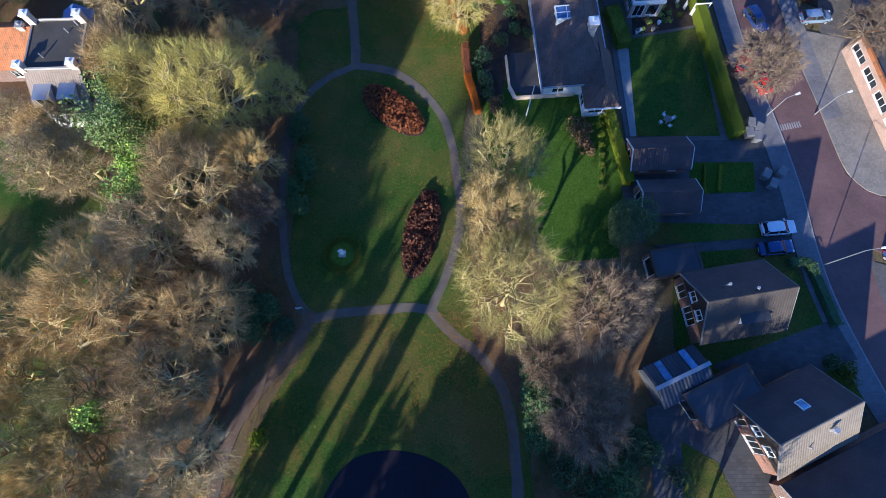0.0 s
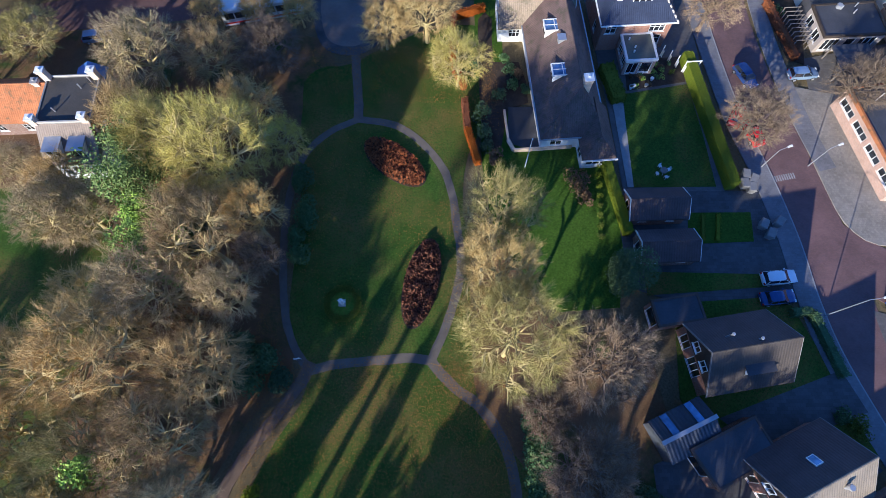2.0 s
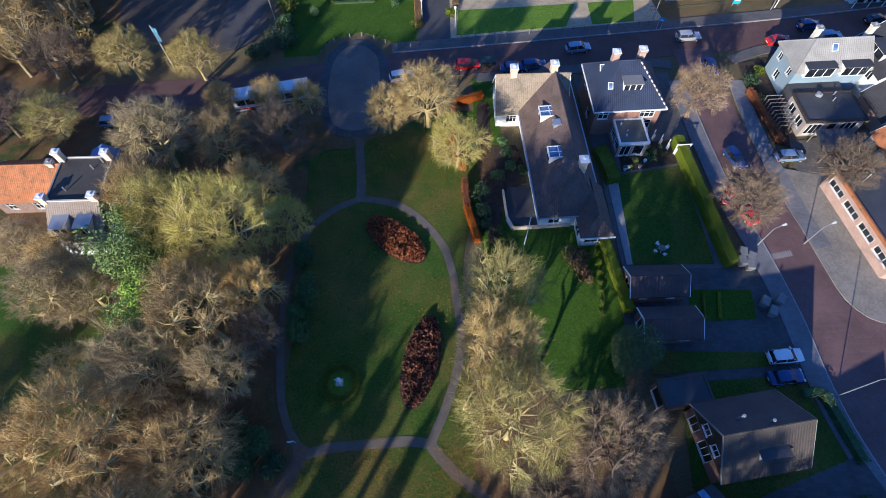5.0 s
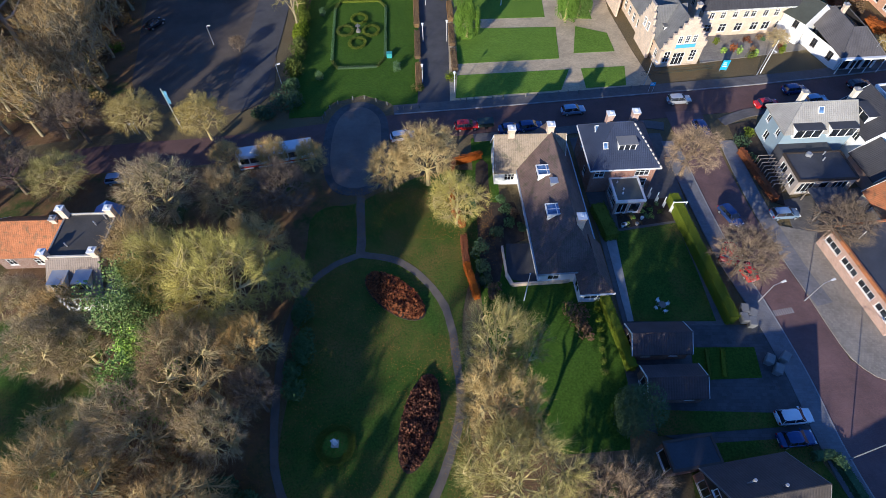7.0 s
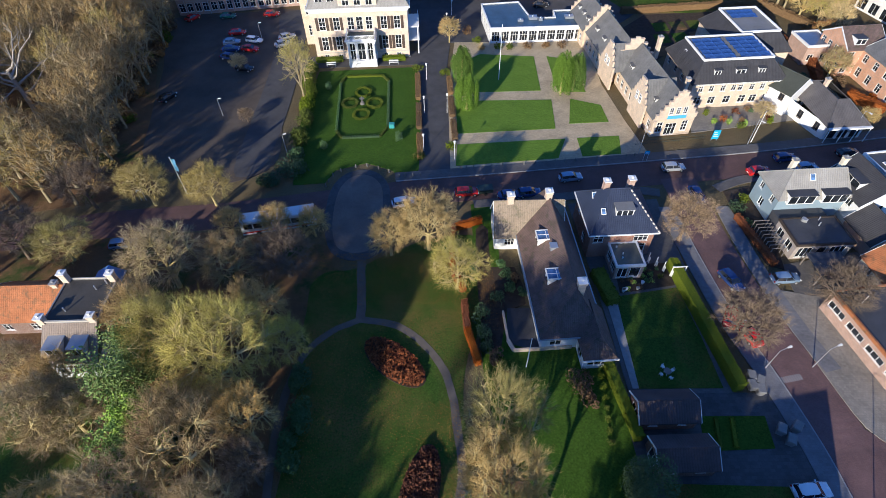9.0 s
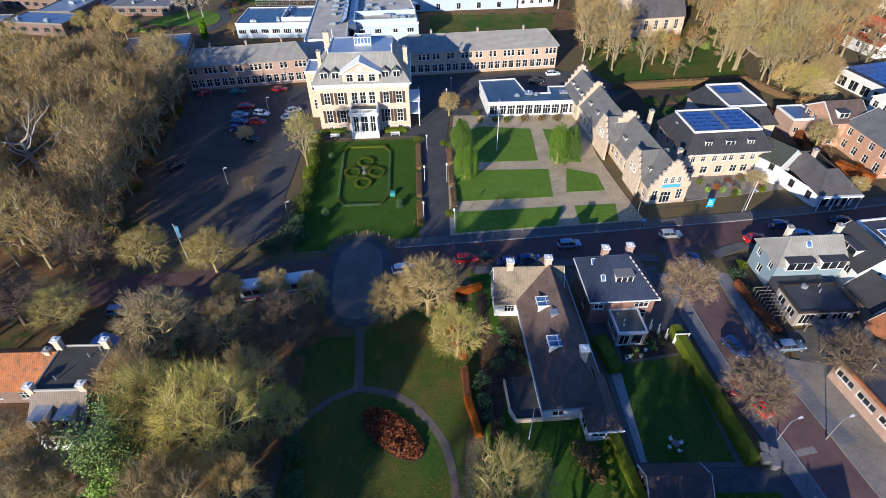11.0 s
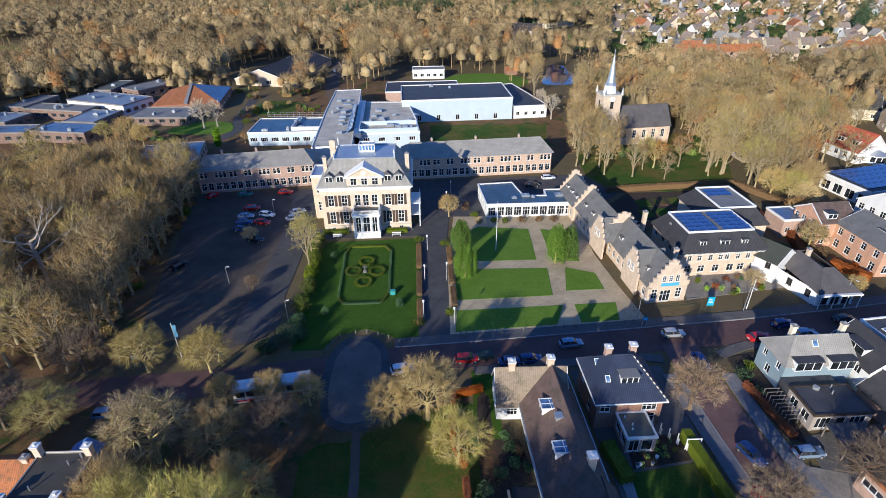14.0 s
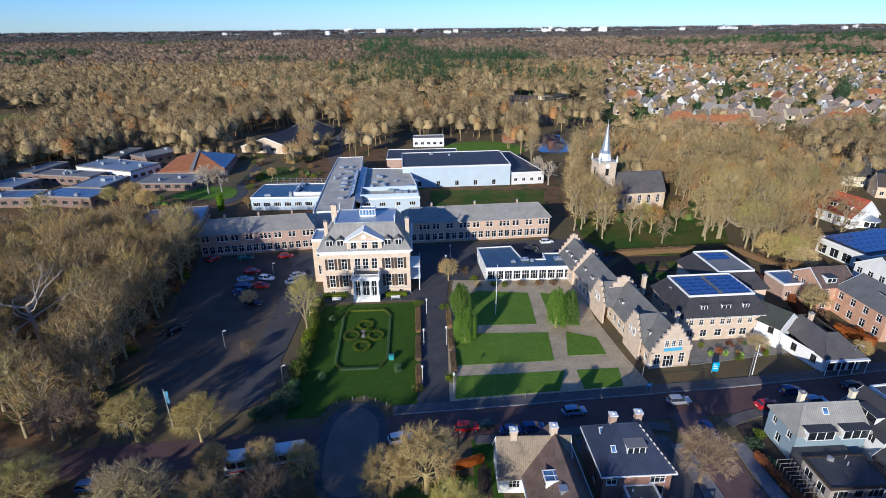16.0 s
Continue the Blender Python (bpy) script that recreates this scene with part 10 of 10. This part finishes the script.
    tip = [((m_ - 1) * nu + i, (m_ - 1) * nu + (i + 1) % nu, m_ * nu) for i in range(nu)]
    base = len(V) + np.arange(n) * len(unit_)
    core = [tuple(q) for f in one + tip for q in (base[:, None] + np.array(f)[None]).tolist()]
    V = np.concatenate([V, C.reshape(-1, 3)])
    verts, faces = V.tolist(), F.tolist() + core
    if trunks:
        for x, y, hh, rr in zip(cx, cy, h, r):
            b = len(verts)
            t = 0.22
            verts += [(x - t, y - t, 0), (x + t, y - t, 0), (x, y + t, 0), (x, y, hh * 0.75)]
            faces += [(b, b + 1, b + 3), (b + 1, b + 2, b + 3), (b + 2, b, b + 3)]
    me = mesh_of(name, verts, faces, material)
    soft_ = np.zeros(len(faces), dtype=bool)
    soft_[len(F):len(F) + len(core)] = True
    me.polygons.foreach_set("use_smooth", soft_)
    return tagged(part(name, me), label, "woodland", kind="stuff")


woods("woods_near", 1500, -360, 330, 150, 430, 340, 5.6, 17, WOODMASS, "bare brown deciduous wood behind the buildings", seed=2, low=True, fat=0.85, long_=3.8, trunks=True, heart=(0.36, 0.66))
woods("woods_near_rust", 70, -300, 300, 170, 420, 200, 4.4, 15, TWIG_RUST, "russet oaks among the bare wood", seed=3, low=True)
woods("woods_middle", 2600, -620, 700, 400, 800, 110, 6.2, 17, WOODMASS, "bare deciduous wood in the middle distance", seed=4, power=0.9, fan=0.95, fat=1.1, long_=2.8, heart=(0.45, 0.78))
woods("woods_middle_rust", 130, -620, 620, 380, 900, 80, 5.2, 16, TWIG_RUST, "russet trees in the middle distance", seed=5, fan=0.95)
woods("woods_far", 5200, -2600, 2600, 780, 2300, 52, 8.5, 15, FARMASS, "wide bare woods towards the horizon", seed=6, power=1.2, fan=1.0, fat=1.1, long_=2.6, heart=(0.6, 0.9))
woods("woods_horizon", 4200, -4600, 4600, 2200, 4700, 26, 22, 11, HAZEMASS, "woods on the horizon", seed=7, fan=1.02, fat=1.2, long_=1.2, test=lambda x, y: True)
woods("woods_skyline", 1500, -4800, 4800, 4250, 4760, 20, 45, 30, HAZEMASS, "low wooded rise along the skyline", seed=27, fan=1.02, fat=1.0, long_=1.0, test=lambda x, y: True)
woods("pines_middle", 900, -150, 150, 480, 1150, 60, 4.4, 23, PINEMASS, "dark green pine stand in the wood", seed=8, cone=True, test=lambda x, y: clear_of(x, y) and noise.noise((x * 0.012, y * 0.009, 2)) > -0.1)
woods("pine_stand", 240, -70, 20, 520, 780, 80, 4.6, 19, PINEMASS, "stand of green pines in the wood", seed=18, cone=True, test=lambda x, y: -0.13 * y < x < 0.005 * y)
woods("pines_far", 900, -1500, 1500, 800, 2200, 30, 8, 21, PINEMASS, "dark pine belts in the far woods", seed=9, cone=True, fan=1.0, test=lambda x, y: noise.noise((x * 0.0035, y * 0.003, 6)) > 0.28)
# dark crowns take the place of a cloud shadow on the woods
woods("pines_east", 1100, 700, 3300, 1150, 2400, 30, 12, 22, PINEMASS, "dark pines standing in for a cloud shadow beyond the village", seed=10, cone=True, test=lambda x, y: x > 0.5 * y + 150 and noise.noise((x * 0.002, y * 0.002, 1)) > -0.25)
woods("village_trees", 1200, 90, 900, 300, 1000, 80, 3.8, 9.5, WOODMASS, "bare garden trees between the village houses", seed=11, fat=1.0, long_=3.0, test=lambda x, y: 0.28 * y < x < 0.92 * y and not any((x - a) ** 2 + (y - b) ** 2 < 36 for a, b in VILLAGE), trunks=True)
woods("village_shrubs", 700, 90, 900, 300, 1000, 40, 2.6, 4.5, GARDENGREEN, "green garden shrubs and hedges between the village houses", seed=13, fat=1.2, long_=1.6, low=True, test=lambda x, y: 0.28 * y < x < 0.92 * y and not any((x - a) ** 2 + (y - b) ** 2 < 30 for a, b in VILLAGE))
woods("village_evergreens", 150, 90, 900, 300, 950, 70, 3.2, 9, PINEMASS, "evergreen garden trees between the village houses", seed=12, cone=True, test=lambda x, y: 0.3 * y < x < 0.9 * y and not any((x - a) ** 2 + (y - b) ** 2 < 30 for a, b in VILLAGE))
woods("school_thicket", 150, -235, -64, 244, 300, 170, 3.4, 8.5, WOODMASS, "low bare thicket behind the school pavilions", seed=15, low=True, fat=0.8, long_=5.0,
      test=lambda x, y: not (-172 < x < -136 and y < 280) and not (-194 < x < -136 and y < 250) and not (-134 < x < -92 and y < 262) and not (-116 < x < -72 and y > 276) and not (-94 < x < -80))
# pale buildings of a town on the horizon
gt = random.Random(31)
for i in range(30):
    y = gt.uniform(3600, 4500)
    x = y * gt.uniform(-0.45, 0.9)
    w, d_, hh = gt.uniform(20, 90), gt.uniform(20, 40), gt.choice([9, 10, 12, 14, 24]) + 16
    o = thing("town_building", x, y, gt.uniform(-20, 20), "pale distant town building on the horizon", "building", "town on the horizon")
    bm = bmesh.new()
    box(bm, 0, 0, 0, w, d_, hh), box(bm, w * 0.3, d_ * 0.3, hh, w * 0.5, d_ * 0.7, hh + 4)
    part("wall", bm, OFFWHITE, o)

# ---- woods to the west of the car park and round the church ----
g = random.Random(5)
done = []


def scatter(poly_test, x0, x1, y0, y1, n, kinds, gap, s0, s1, words, joined=""):
    made = tries = 0
    rows = []
    while made < n and tries < n * 40:
        tries += 1
        x, y = g.uniform(x0, x1), g.uniform(y0, y1)
        if not poly_test(x, y) or any((x - a) ** 2 + (y - b) ** 2 < gap * gap for a, b in done):
            continue
        done.append((x, y))
        r = (g.choice(kinds), x, y, g.uniform(s0, s1), g.uniform(0.88, 1.1))
        if joined:
            rows.append(r)
        else:
            tree(*r, words, "woodland trees")
        made += 1
    if joined:
        joined_trees(joined, rows, words)


edge = lambda x, y: x < -62 - (y - 70) * 0.13 and not (-92 < x < -68 and 74 < y < 96 and abs((x + 82) - (y - 90) * -0.9) < 7)
scatter(lambda x, y: edge(x, y) and x > -84 - (y - 70) * 0.13, -100, -58, 66, 128, 40, ["m_brown", "m_tan", "m_grey", "m_brown"], 4.4, 0.8, 1.05, "at the edge of the car park")
scatter(lambda x, y: edge(x, y) and x > -92 - (y - 70) * 0.13, -125, -58, 68, 142, 90, ["m_brown", "m_grey", "m_brown", "m_tan", "m_brown"], 3.9, 0.8, 1.1, "beside the car park")
scatter(lambda x, y: edge(x, y), -165, -66, 66, 148, 115, ["m_brown", "m_grey", "m_brown", "m_tan", "m_brown"], 4.2, 0.75, 1.0, "bare brown trees deep in the wood", "woods_west")
scatter(lambda x, y: not (53 < x < 86 and 156 < y < 194) and not (88 < x < 108 and 158 < y < 170) and x > 42 + (y - 140) * 0.05 and not (y < 156 and x < 84) and not (x > 100 and y < 150) and not (x > 122 and y < 178) and not (y > 190 and 0.165 * y < x < 0.25 * y), 40, 150, 138, 250, 165, ["m_brown", "m_grey", "m_tan", "m_gold", "m_grey", "m_brown", "m_tan", "m_rust", "m_grey"], 4.4, 0.75, 1.0, "bare trees near the church", "woods_church")
scatter(lambda x, y: True, -140, -66, 30, 60, 16, ["m_brown", "m_grey", "m_tan"], 8.0, 0.7, 0.95, "west of the park")
